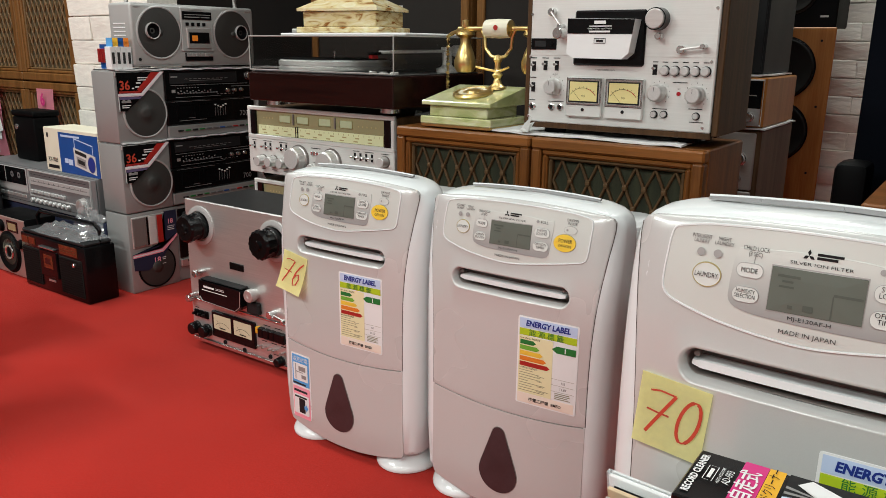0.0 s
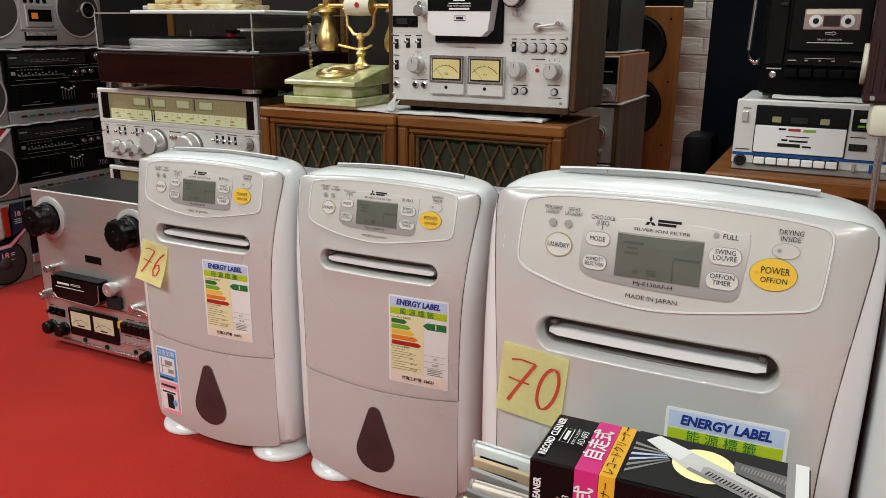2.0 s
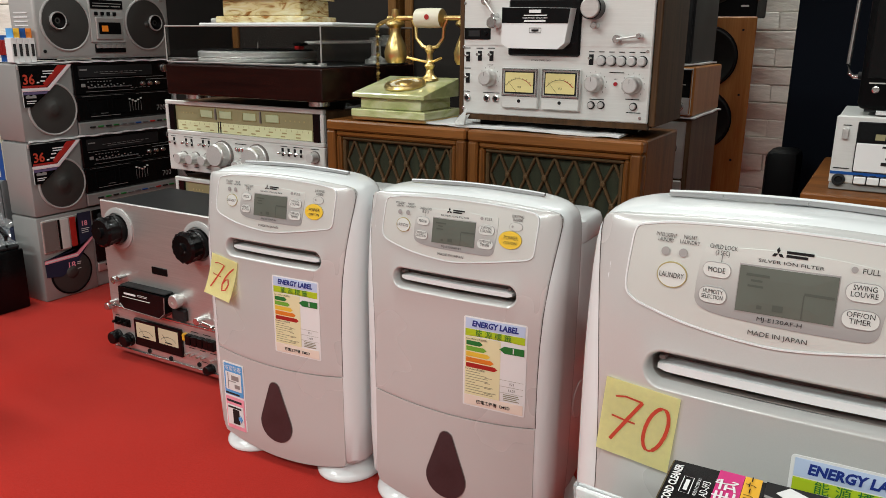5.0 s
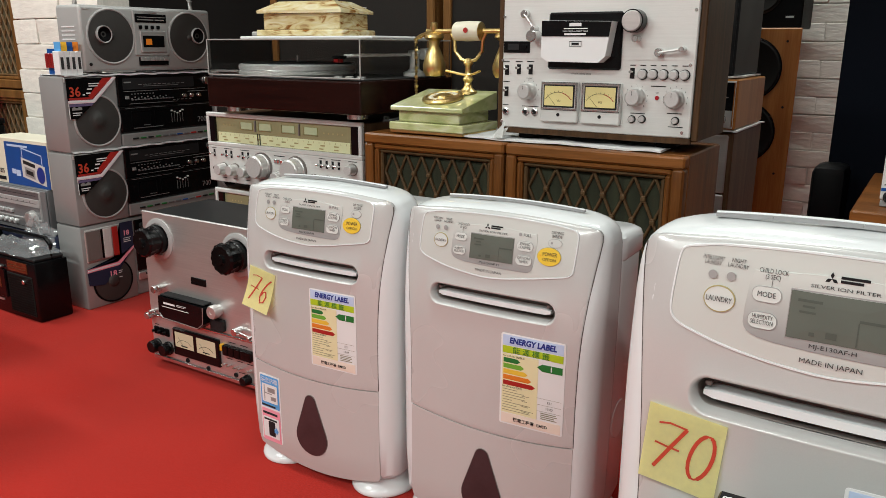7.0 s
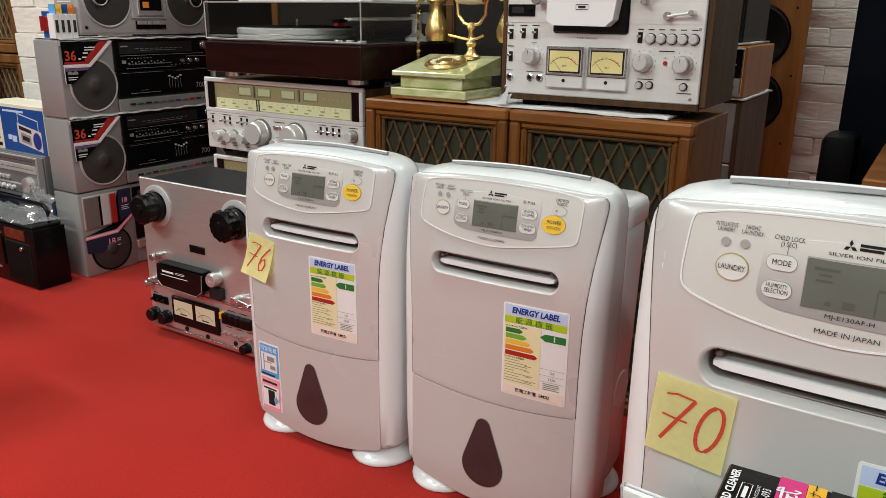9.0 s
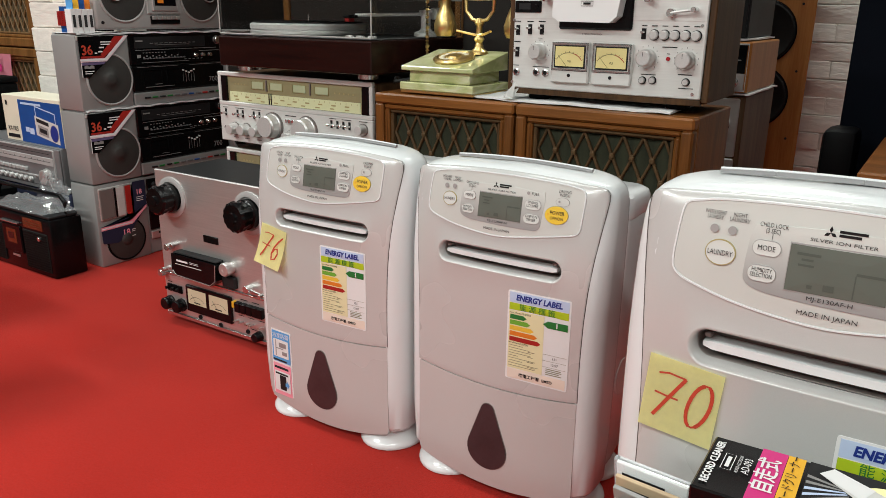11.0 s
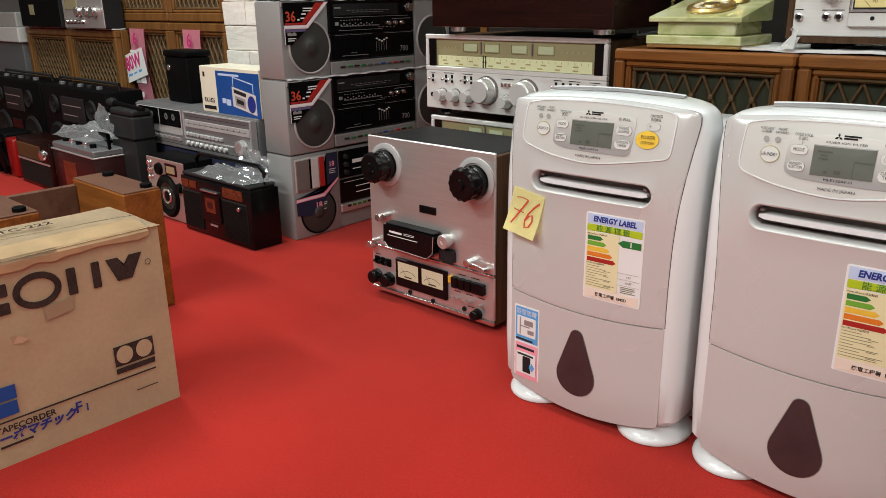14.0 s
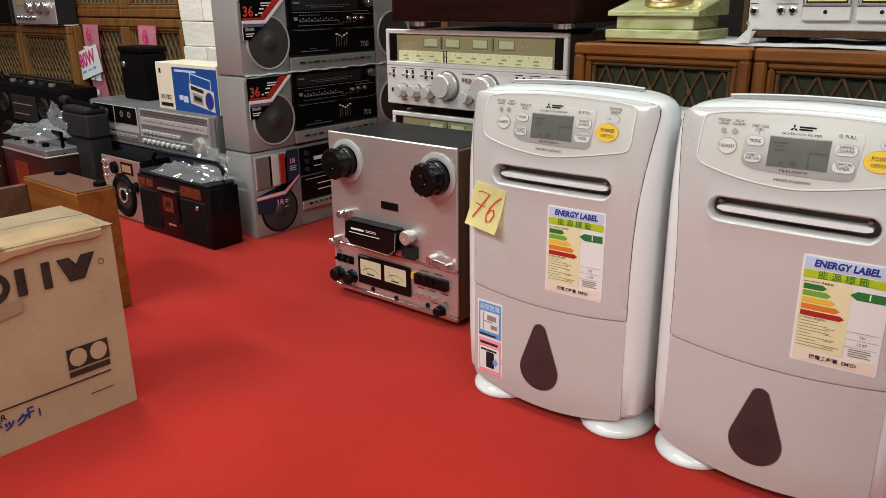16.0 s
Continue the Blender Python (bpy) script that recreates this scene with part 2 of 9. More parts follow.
M = {
    "carpet": carpet("red_carpet"),
    "white": material("white_gloss_plastic", (0.74, 0.765, 0.775), 0.24, coat=0.4, blotch=0.015, blotch_scale=4, rough_var=0.05),
    "pearl": material("pearl_pink_plastic", (0.562, 0.562, 0.553), 0.27, metal=0.12, coat=0.45, blotch=0.02, blotch_scale=3, rough_var=0.05, grain=0.015, scale=900),
    "panel": material("pearl_silver_panel", (0.63, 0.65, 0.62), 0.3, metal=0.15, coat=0.3, blotch=0.02),
    "grey_button_field": material("grey_pad", (0.36, 0.35, 0.345), 0.4, metal=0.25, blotch=0.03),
    "lcd": material("grey_green_lcd", (0.115, 0.128, 0.108), 0.25, coat=0.35, blotch=0.05, blotch_scale=20),
    "lcd_ghost": material("lcd_ghost_segments", (0.085, 0.095, 0.08), 0.25),
    "slot_dark": material("slot_shadow_plastic", (0.17, 0.145, 0.135), 0.5, blotch=0.05),
    "gap_dark": material("panel_gap_shade", (0.07, 0.055, 0.05), 0.6, blotch=0.05),
    "smoke": material("smoked_window", (0.042, 0.031, 0.034), 0.2, coat=0.5, blotch=0.2, blotch_scale=14, grain=0.05),
    "yellow_button": material("yellow_button", (0.82, 0.55, 0.05), 0.35, coat=0.2, blotch=0.03),
    "button": material("pale_button", (0.655, 0.675, 0.65), 0.35, coat=0.2, blotch=0.02),
    "ring": material("dull_gold_ring", (0.42, 0.36, 0.16), 0.4, metal=0.3, blotch=0.05),
    "ink": material("dark_ink", (0.014, 0.013, 0.014), 0.7, spec=0.15, grain=0.1),
    "ink_grey": material("grey_ink", (0.035, 0.035, 0.036), 0.7, spec=0.2, grain=0.05),
    "ink_blue": material("blue_ink", (0.01, 0.03, 0.22), 0.5, grain=0.05),
    "ink_red": material("red_felt_pen", (0.52, 0.050, 0.022), 0.6, grain=0.12, scale=300),
    "note": material("yellow_note_paper", (0.95, 0.90, 0.46), 0.8, grain=0.03, blotch=0.03, blotch_scale=15),
    "paper": material("white_paper", (0.80, 0.80, 0.78), 0.7, blotch=0.03, grain=0.02),
    "print_olive": material("fine_print_olive", (0.26, 0.235, 0.15), 0.5, grain=0.15, scale=900),
    "label_white": material("label_white", (0.78, 0.78, 0.78), 0.4, blotch=0.02),
    "label_blue": material("label_pale_blue", (0.50, 0.60, 0.80), 0.4, blotch=0.03),
    "label_lime": material("label_lime", (0.42, 0.55, 0.02), 0.4, blotch=0.03),
    "label_gold": material("label_gold", (0.80, 0.50, 0.05), 0.45, blotch=0.05),
    "label_cream": material("label_cream", (0.78, 0.72, 0.44), 0.4, blotch=0.03),
    "label_peach": material("label_peach", (0.80, 0.68, 0.58), 0.4, blotch=0.03),
    "green": material("label_green", (0.015, 0.17, 0.035), 0.45, blotch=0.05),
    "green_mid": material("label_leaf_green", (0.16, 0.40, 0.04), 0.45, blotch=0.05),
    "amber": material("label_amber", (0.80, 0.42, 0.03), 0.45, blotch=0.05),
    "orange": material("label_orange", (0.72, 0.20, 0.02), 0.45, blotch=0.05),
    "crimson": material("label_red", (0.38, 0.02, 0.015), 0.45, blotch=0.05),
    "pink": material("pink_card", (0.88, 0.33, 0.42), 0.55, blotch=0.04),
    "magenta": material("magenta_print", (0.62, 0.03, 0.20), 0.4, blotch=0.04),
    "sky": material("sky_blue_print", (0.10, 0.36, 0.72), 0.4, blotch=0.04),
    "deep_blue": material("deep_blue_print", (0.004, 0.068, 0.28), 0.4, blotch=0.08, blotch_scale=9),
    "alu": material("brushed_aluminium", (0.64, 0.625, 0.61), 0.36, metal=0.74, grain=0.05, scale=60, stretch=(1, 40, 40), blotch=0.05, rough_var=0.08),
    "alu_light": material("satin_silver_fascia", (0.68, 0.68, 0.66), 0.45, metal=0.22, grain=0.03, scale=60, stretch=(1, 40, 40), blotch=0.03, rough_var=0.06),
    "silver_paint": material("silver_grey_paint", (0.33, 0.325, 0.32), 0.42, metal=0.3, grain=0.04, scale=700, blotch=0.05, rough_var=0.06),
    "dark_silver": material("dark_silver_paint", (0.17, 0.17, 0.175), 0.4, metal=0.35, grain=0.04, scale=500, blotch=0.06, rough_var=0.08),
    "receiver_grey": material("receiver_grey_metal", (0.20, 0.20, 0.205), 0.42, metal=0.3, grain=0.04, blotch=0.06),
    "pale_silver": material("pale_silver_paint", (0.43, 0.43, 0.42), 0.42, metal=0.25, grain=0.04, scale=700, blotch=0.05, rough_var=0.06),
    "bay_silver": material("mid_silver_plastic", (0.46, 0.455, 0.45), 0.4, metal=0.25, grain=0.03, blotch=0.05),
    "platter": material("polished_platter", (0.55, 0.55, 0.545), 0.28, metal=0.6, grain=0.04, scale=40, blotch=0.05),
    "knob_face": material("turned_knob_face", (0.58, 0.58, 0.57), 0.36, metal=0.35, grain=0.05, scale=300, blotch=0.06),
    "chrome": material("chrome", (0.66, 0.655, 0.65), 0.17, metal=0.92, blotch=0.04, rough_var=0.05),
    "black": material("black_plastic", (0.0034, 0.0034, 0.0038), 0.5, spec=0.07, grain=0.1, scale=600, blotch=0.15, blotch_scale=9, rough_var=0.1, bump=0.06, bump_scale=900),
    "gloss_black": material("gloss_black", (0.004, 0.004, 0.0045), 0.2, spec=0.25, coat=0.03, blotch=0.2, blotch_scale=12, rough_var=0.06),
    "charcoal": material("charcoal_cover", (0.018, 0.018, 0.019), 0.5, spec=0.22, grain=0.08, scale=300, blotch=0.1, rough_var=0.08),
    "grille": material("dark_cloth_grille", (0.014, 0.013, 0.012), 0.8, spec=0.15, grain=0.35, scale=1100, bump=0.4, bump_scale=1100),
    "cone": material("grey_speaker_mesh", (0.056, 0.054, 0.051), 0.5, metal=0.3, grain=0.25, scale=900, bump=0.3, bump_scale=1200),
    "green_cloth": material("olive_grille_cloth", (0.024, 0.026, 0.013), 0.9, grain=0.3, scale=500, stretch=(6, 6, 0.5), blotch=0.35, blotch_scale=12),
    "gold_cloth": material("gold_brown_grille_cloth", (0.055, 0.040, 0.017), 0.9, grain=0.35, scale=400, blotch=0.2, blotch_scale=9),
    "brown_cloth": material("brown_grille_cloth", (0.011, 0.0075, 0.0055), 0.9, grain=0.3, scale=800, blotch=0.1, bump=0.2),
    "walnut": wood("walnut_veneer", (0.095, 0.032, 0.007), (0.215, 0.076, 0.017), 0.38),
    "walnut_h": wood("walnut_rail", (0.115, 0.039, 0.008), (0.245, 0.086, 0.019), 0.38, "x"),
    "lattice": material("carved_brown_lattice", (0.085, 0.046, 0.019), 0.55, spec=0.3, grain=0.2, scale=80, blotch=0.15),
    "oak": wood("brown_oak", (0.115, 0.048, 0.012), (0.215, 0.098, 0.028), 0.45),
    "oak_lattice": material("brown_oak_lattice", (0.13, 0.07, 0.025), 0.55, grain=0.25, scale=60, blotch=0.15),
    "orange_wood": wood("orange_beech_veneer", (0.30, 0.105, 0.022), (0.42, 0.17, 0.045), 0.4),
    "rosewood": wood("dark_rosewood", (0.007, 0.002, 0.0017), (0.020, 0.005, 0.0035), 0.25, "x", coat=0.15),
    "deck_wood": wood("deck_side_walnut", (0.055, 0.028, 0.014), (0.125, 0.068, 0.036), 0.5),
    # walnut made darker for the shade on the large deck's sides
    "shaded_walnut": wood("shaded_walnut_veneer", (0.038, 0.018, 0.007), (0.092, 0.045, 0.018), 0.5),
    "red_wood": wood("reddish_wood", (0.145, 0.043, 0.008), (0.265, 0.088, 0.018), 0.35, "x"),
    "dull_wood": wood("dull_red_brown_board", (0.095, 0.042, 0.026), (0.14, 0.066, 0.042), 0.5, "x", scale=0.6),
    "dial": material("cream_green_dial", (0.72, 0.75, 0.46), 0.35, blotch=0.05, grain=0.02),
    "dial_dim": material("olive_dial_glass", (0.30, 0.275, 0.15), 0.22, coat=0.4, blotch=0.06),
    "meter": material("cream_meter_face", (0.76, 0.66, 0.30), 0.35, blotch=0.04),
    "meter_pale": material("ivory_meter_face", (0.64, 0.58, 0.40), 0.35, blotch=0.04),
    "brass": material("polished_brass", (0.66, 0.49, 0.20), 0.30, metal=0.9, blotch=0.07, rough_var=0.08),
    "ivory": material("ivory_plastic", (0.74, 0.70, 0.56), 0.4, blotch=0.04),
    "cardboard": material("kraft_cardboard", (0.44, 0.325, 0.197), 0.85, grain=0.04, scale=130, blotch=0.10, blotch_scale=7, bump=0.04, bump_scale=60),
    "cardboard_top": material("pale_cardboard", (0.56, 0.42, 0.27), 0.8, grain=0.05, scale=90, blotch=0.10, blotch_scale=6, bump=0.1),
    "tape": material("brown_packing_tape", (0.44, 0.30, 0.165), 0.3, coat=0.5, blotch=0.12, blotch_scale=25, bump=0.3, bump_scale=60),
    "navy": material("dark_navy_panel", (0.003, 0.0042, 0.0075), 0.7, spec=0.05, blotch=0.2, blotch_scale=2, grain=0.05),
    "navy_blue": material("navy_cloth", (0.012, 0.016, 0.045), 0.7, blotch=0.2),
    "yellow": material("yellow_tape", (0.75, 0.48, 0.01), 0.5, blotch=0.08),
    "red_plastic": material("red_plastic", (0.25, 0.006, 0.006), 0.3, coat=0.3, blotch=0.06),
    "maroon": material("maroon_plastic", (0.026, 0.007, 0.007), 0.35, coat=0.2, blotch=0.08),
    "pink_silver": material("pink_silver_fascia", (0.40, 0.30, 0.275), 0.38, metal=0.5, grain=0.04, blotch=0.05),
    "amber_window": material("amber_window", (0.10, 0.026, 0.010), 0.2, coat=0.5, blotch=0.3, blotch_scale=50),
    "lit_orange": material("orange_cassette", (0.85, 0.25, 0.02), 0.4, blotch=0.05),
    "wall": material("greyed_unseen_wall", (0.24, 0.235, 0.22), 0.75, grain=0.03, scale=90, blotch=0.05, blotch_scale=1.5, bump=0.1, bump_scale=150),
    "brick": material("white_painted_brick", (0.80, 0.765, 0.70), 0.7, grain=0.05, scale=70, blotch=0.07, blotch_scale=5, bump=1.0, bump_scale=6),
    "mortar": material("white_painted_joint", (0.74, 0.705, 0.645), 0.85, grain=0.06, scale=120, blotch=0.08, bump=0.4, bump_scale=80),
    "dark_wall": material("dark_brown_wall", (0.010, 0.008, 0.0068), 0.8, blotch=0.15, blotch_scale=3, grain=0.05),
    "ceiling": material("ceiling_paint", (0.32, 0.315, 0.30), 0.85, grain=0.02, blotch=0.03, blotch_scale=1),
    "cloth": material("white_cloth", (0.72, 0.72, 0.72), 0.9, grain=0.05, scale=500, bump=0.3, bump_scale=300),
    "jewel_red": material("red_lamp", (0.35, 0.01, 0.02), 0.2, coat=0.5),
    "cable": material("black_cable", (0.012, 0.012, 0.012), 0.4, blotch=0.1),
}


def glassy(name, tint, rough=0.03, mixing=0.82):
    """Clear sheet: mostly straight through, with a real gloss on it."""
    m = bpy.data.materials.new(name)
    m.use_nodes = True
    nt = m.node_tree
    n, link = nt.nodes, nt.links
    n.remove(n["Principled BSDF"])
    out = n["Material Output"]
    tr, gl, fr, mx = n.new("ShaderNodeBsdfTransparent"), n.new("ShaderNodeBsdfGlossy"), n.new("ShaderNodeFresnel"), n.new("ShaderNodeMixShader")
    tr.inputs["Color"].default_value = (*tint, 1)
    gl.inputs["Roughness"].default_value = rough
    fr.inputs["IOR"].default_value = mixing
    link.new(fr.outputs["Fac"], mx.inputs["Fac"])
    link.new(tr.outputs[0], mx.inputs[1])
    link.new(gl.outputs[0], mx.inputs[2])
    link.new(mx.outputs[0], out.inputs["Surface"])
    return m


M["acrylic"] = material("smoky_acrylic", (0.80, 0.795, 0.78), 0.02, transmission=1.0, ior=1.2, spec=0.6)
M["cardboard_stain"] = material("tape_stain", (0.33, 0.225, 0.138), 0.8, blotch=0.08)
M["meter_dim"] = material("unlit_meter_face", (0.47, 0.52, 0.33), 0.3, coat=0.3, blotch=0.06)
M["flap_grey"] = material("translucent_grey_flap", (0.30, 0.295, 0.30), 0.35, coat=0.3, blotch=0.05)
M["fading_grey"] = material("grey_print_fading_upwards", (0.36, 0.36, 0.355), 0.35, metal=0.2, coat=0.2, blotch=0.03)
_n, _l = M["fading_grey"].node_tree.nodes, M["fading_grey"].node_tree.links
_b, _t, _x, _r = _n["Principled BSDF"], _n.new("ShaderNodeTexCoord"), _n.new("ShaderNodeSeparateXYZ"), _n.new("ShaderNodeValToRGB")
_q = _n.new("ShaderNodeMapRange")
_q.inputs["From Min"].default_value, _q.inputs["From Max"].default_value = 0.480, 0.538
_l.new(_t.outputs["Object"], _x.inputs[0])
_l.new(_x.outputs["Z"], _q.inputs["Value"])
_l.new(_q.outputs["Result"], _r.inputs["Fac"])
_r.color_ramp.elements[0].color = (0.33, 0.33, 0.33, 1)
_r.color_ramp.elements[1].color = (0.655, 0.675, 0.645, 1)
_l.new(_r.outputs["Color"], _b.inputs["Base Color"])
M["sticker_violet"] = material("dull_violet_print", (0.13, 0.10, 0.20), 0.4, blotch=0.05)
M["sticker_pink"] = material("pinkish_white_sticker", (0.80, 0.60, 0.66), 0.4, blotch=0.03)
M["faded_ink"] = material("faded_brown_black_print", (0.045, 0.028, 0.024), 0.8, spec=0.15, grain=0.25, scale=220, blotch=0.3, blotch_scale=30)
M["cavity"] = material("dark_outlet_cavity", (0.33, 0.29, 0.27), 0.6, blotch=0.1)
M["acrylic_edge"] = material("acrylic_edge", (0.36, 0.36, 0.34), 0.2, coat=0.5, blotch=0.05)
M["clear_bag"] = glassy("clear_plastic_film", (0.93, 0.935, 0.94), 0.09, 2.2)
_n, _l = M["clear_bag"].node_tree.nodes, M["clear_bag"].node_tree.links
_d, _m = _n.new("ShaderNodeBsdfDiffuse"), _n.new("ShaderNodeMixShader")
_d.inputs["Color"].default_value = (0.78, 0.80, 0.82, 1)
_m.inputs["Fac"].default_value = 0.13
_old = _n["Material Output"].inputs["Surface"].links[0].from_socket
_l.new(_old, _m.inputs[1])
_l.new(_d.outputs[0], _m.inputs[2])
_l.new(_m.outputs[0], _n["Material Output"].inputs["Surface"])


def onyx(name, base, vein, pale, scale=9.0):
    m = bpy.data.materials.new(name)
    m.use_nodes = True
    nt = m.node_tree
    n, link = nt.nodes, nt.links
    b = n["Principled BSDF"]
    tc, w, r = n.new("ShaderNodeTexCoord"), n.new("ShaderNodeTexNoise"), n.new("ShaderNodeValToRGB")
    mp = n.new("ShaderNodeMapping")
    mp.inputs["Scale"].default_value, mp.inputs["Rotation"].default_value = (1, 1, 3.2), (0.3, 0.4, 0)
    link.new(tc.outputs["Object"], mp.inputs["Vector"])
    w.inputs["Scale"].default_value, w.inputs["Detail"].default_value, w.inputs["Distortion"].default_value = scale, 5, 1.6
    link.new(mp.outputs["Vector"], w.inputs["Vector"])
    e = r.color_ramp.elements
    e[0].position, e[0].color = 0.34, (*vein, 1)
    e[1].position, e[1].color = 0.46, (*base, 1)
    x = e.new(0.66)
    x.color = (*pale, 1)
    link.new(w.outputs["Fac"], r.inputs["Fac"])
    link.new(r.outputs["Color"], b.inputs["Base Color"])
    b.inputs["Roughness"].default_value = 0.16
    b.inputs["Coat Weight"].default_value = 0.3
    b.inputs["Subsurface Weight"].default_value = 0.15
    b.inputs["Subsurface Radius"].default_value = (0.01, 0.012, 0.006)
    return m


M["onyx"] = onyx("pale_green_onyx", (0.50, 0.51, 0.26), (0.36, 0.39, 0.17), (0.62, 0.62, 0.42))
M["onyx_brown"] = onyx("brown_veined_onyx", (0.62, 0.50, 0.26), (0.26, 0.10, 0.02), (0.72, 0.66, 0.46), 14)


# ---- building helpers ----
def thing(name, m, label, category, group="", kind=""):
    """The empty at a thing's base, which carries its parts."""
    o = new(name)
    o.empty_display_size = 0.05
    o.matrix_world = m
    return tagged(o, label, category, group, kind)


def part(name, bm, mat, parent=None, label="", smooth=False):
    """Links a bmesh as one mesh object under its parent."""
    me = bpy.data.meshes.new(name)
    bm.to_mesh(me)
    bm.free()
    me.materials.append(M[mat] if isinstance(mat, str) else mat)
    if smooth:
        me.polygons.foreach_set("use_smooth", [True] * len(me.polygons))
        me.set_sharp_from_angle(angle=radians(38))
    o = new(name, me)
    if parent is not None:
        o.parent = parent
    return tagged(o, label) if label else o


def box(x0, x1, y0, y1, z0, z1, bevel=0.0, seg=1, bm=None):
    """A box between two corners, with rounded edges; adds to bm where one is given."""
    bm = bm or bmesh.new()
    r = bmesh.ops.create_cube(bm, size=1.0, matrix=Matrix.LocRotScale(((x0 + x1) / 2, (y0 + y1) / 2, (z0 + z1) / 2), None, (x1 - x0, y1 - y0, z1 - z0)))
    if bevel > 0:
        vs = set(r["verts"])
        es = [e for e in bm.edges if e.verts[0] in vs and e.verts[1] in vs]
        bmesh.ops.bevel(bm, geom=es, offset=min(bevel, 0.45 * min(x1 - x0, y1 - y0, z1 - z0)), segments=seg, affect="EDGES", profile=0.5)
    return bm


AXES = {"x": Matrix.Rotation(radians(90), 4, "Y"), "y": Matrix.Rotation(radians(90), 4, "X"), "z": Matrix.Identity(4)}


def lathe(profile, axis="y", at=(0, 0, 0), seg=24, bm=None):
    """Turned body: (radius, distance along the axis) pairs. Along y the distance runs towards the front (-y)."""
    bm = bm or bmesh.new()
    m = Matrix.Translation(at) @ AXES[axis]
    rings = []
    for r, h in profile:
        if r < 1e-6:
            rings.append([bm.verts.new(m @ Vector((0, 0, h)))])
        else:
            rings.append([bm.verts.new(m @ Vector((r * math.cos(2 * math.pi * i / seg), r * math.sin(2 * math.pi * i / seg), h))) for i in range(seg)])
    for a, b in zip(rings, rings[1:]):
        for i in range(seg):
            j = (i + 1) % seg
            if len(a) == 1 and len(b) == 1:
                continue
            if len(a) == 1:
                bm.faces.new((a[0], b[j], b[i])[::-1])
            elif len(b) == 1:
                bm.faces.new((a[i], a[j], b[0]))
            else:
                bm.faces.new((a[i], a[j], b[j], b[i]))
    return bm


def cyl(r, h, axis="y", at=(0, 0, 0), seg=20, lip=0.0, bm=None):
    """A turned disc or knob, rising from its place by h, with a softened rim."""
    lip = lip or min(r, h) * 0.15
    return lathe([(0, 0), (r, 0), (r, h - lip), (r - lip, h), (0, h)], axis, at, seg, bm)


def knob(r, h, at, seg=22, bm=None):
    """A turned knob with a skirt, towards the front."""
    return lathe([(0, 0), (r * 1.08, 0), (r * 1.08, h * 0.2), (r, h * 0.26), (r * 0.96, h * 0.9), (r * 0.84, h), (r * 0.6, h * 0.985), (0, h * 0.985)], "y", at, seg, bm)


def tube(points, r, seg=8, bm=None, closed=False):
    """A round bar through points."""
    bm = bm or bmesh.new()
    pts = [Vector(p) for p in points]
    rings = []
    up = Vector((0, 0, 1))
    k = len(pts)
    for i, p in enumerate(pts):
        a = pts[(i - 1) % k] if closed or i else pts[0]
        b = pts[(i + 1) % k] if closed or i < k - 1 else pts[-1]
        d = (b - a).normalized()
        s = d.cross(up)
        if s.length < 1e-4:
            s = d.cross(Vector((0, 1, 0)))
        s.normalize()
        u = s.cross(d)
        rr = r[i] if isinstance(r, (list, tuple)) else r
        rings.append([bm.verts.new(p + rr * (math.cos(2 * math.pi * j / seg) * s + math.sin(2 * math.pi * j / seg) * u)) for j in range(seg)])
    for i in range(k if closed else k - 1):
        a, b = rings[i], rings[(i + 1) % k]
        for j in range(seg):
            bm.faces.new((a[j], a[(j + 1) % seg], b[(j + 1) % seg], b[j]))
    if not closed:
        bm.faces.new(rings[0][::-1])
        bm.faces.new(rings[-1])
    return bm


def flat(x, z, y=0.0):
    return y


def plate(outline, depth=0.001, surface=flat, lift=0.0, bm=None, rings=1):
    """A thin plate with an (x, z) outline, laid on a front surface y = surface(x, z), proud by lift + depth."""
    bm = bm or bmesh.new()
    cx, cz = sum(p[0] for p in outline) / len(outline), sum(p[1] for p in outline) / len(outline)
    n = len(outline)
    back = [bm.verts.new((x, surface(x, z) - lift, z)) for x, z in outline]
    front = []
    for k in range(rings):
        f = 1 - k / rings
        front.append([bm.verts.new((cx + (x - cx) * f, surface(cx + (x - cx) * f, cz + (z - cz) * f) - lift - depth, cz + (z - cz) * f)) for x, z in outline])
    mid = bm.verts.new((cx, surface(cx, cz) - lift - depth, cz))
    for i in range(n):
        j = (i + 1) % n
        bm.faces.new((back[i], back[j], front[0][j], front[0][i]))
        for a, b in zip(front, front[1:]):
            bm.faces.new((a[i], a[j], b[j], b[i]))
        bm.faces.new((front[-1][i], front[-1][j], mid))
    bmesh.ops.recalc_face_normals(bm, faces=bm.faces[:])
    return bm


def rect(x0, x1, z0, z1, r=0.0, n=5):
    """Outline of a rectangle with round corners."""
    if r <= 0:
        return [(x0, z0), (x1, z0), (x1, z1), (x0, z1)]
    out = []
    for cx, cz, a0 in ((x1 - r, z0 + r, -90), (x1 - r, z1 - r, 0), (x0 + r, z1 - r, 90), (x0 + r, z0 + r, 180)):
        out += [(cx + r * math.cos(radians(a0 + 90 * i / n)), cz + r * math.sin(radians(a0 + 90 * i / n))) for i in range(n + 1)]
    return out


def oval(cx, cz, rx, rz, n=28):
    return [(cx + rx * math.cos(2 * math.pi * i / n), cz + rz * math.sin(2 * math.pi * i / n)) for i in range(n)]


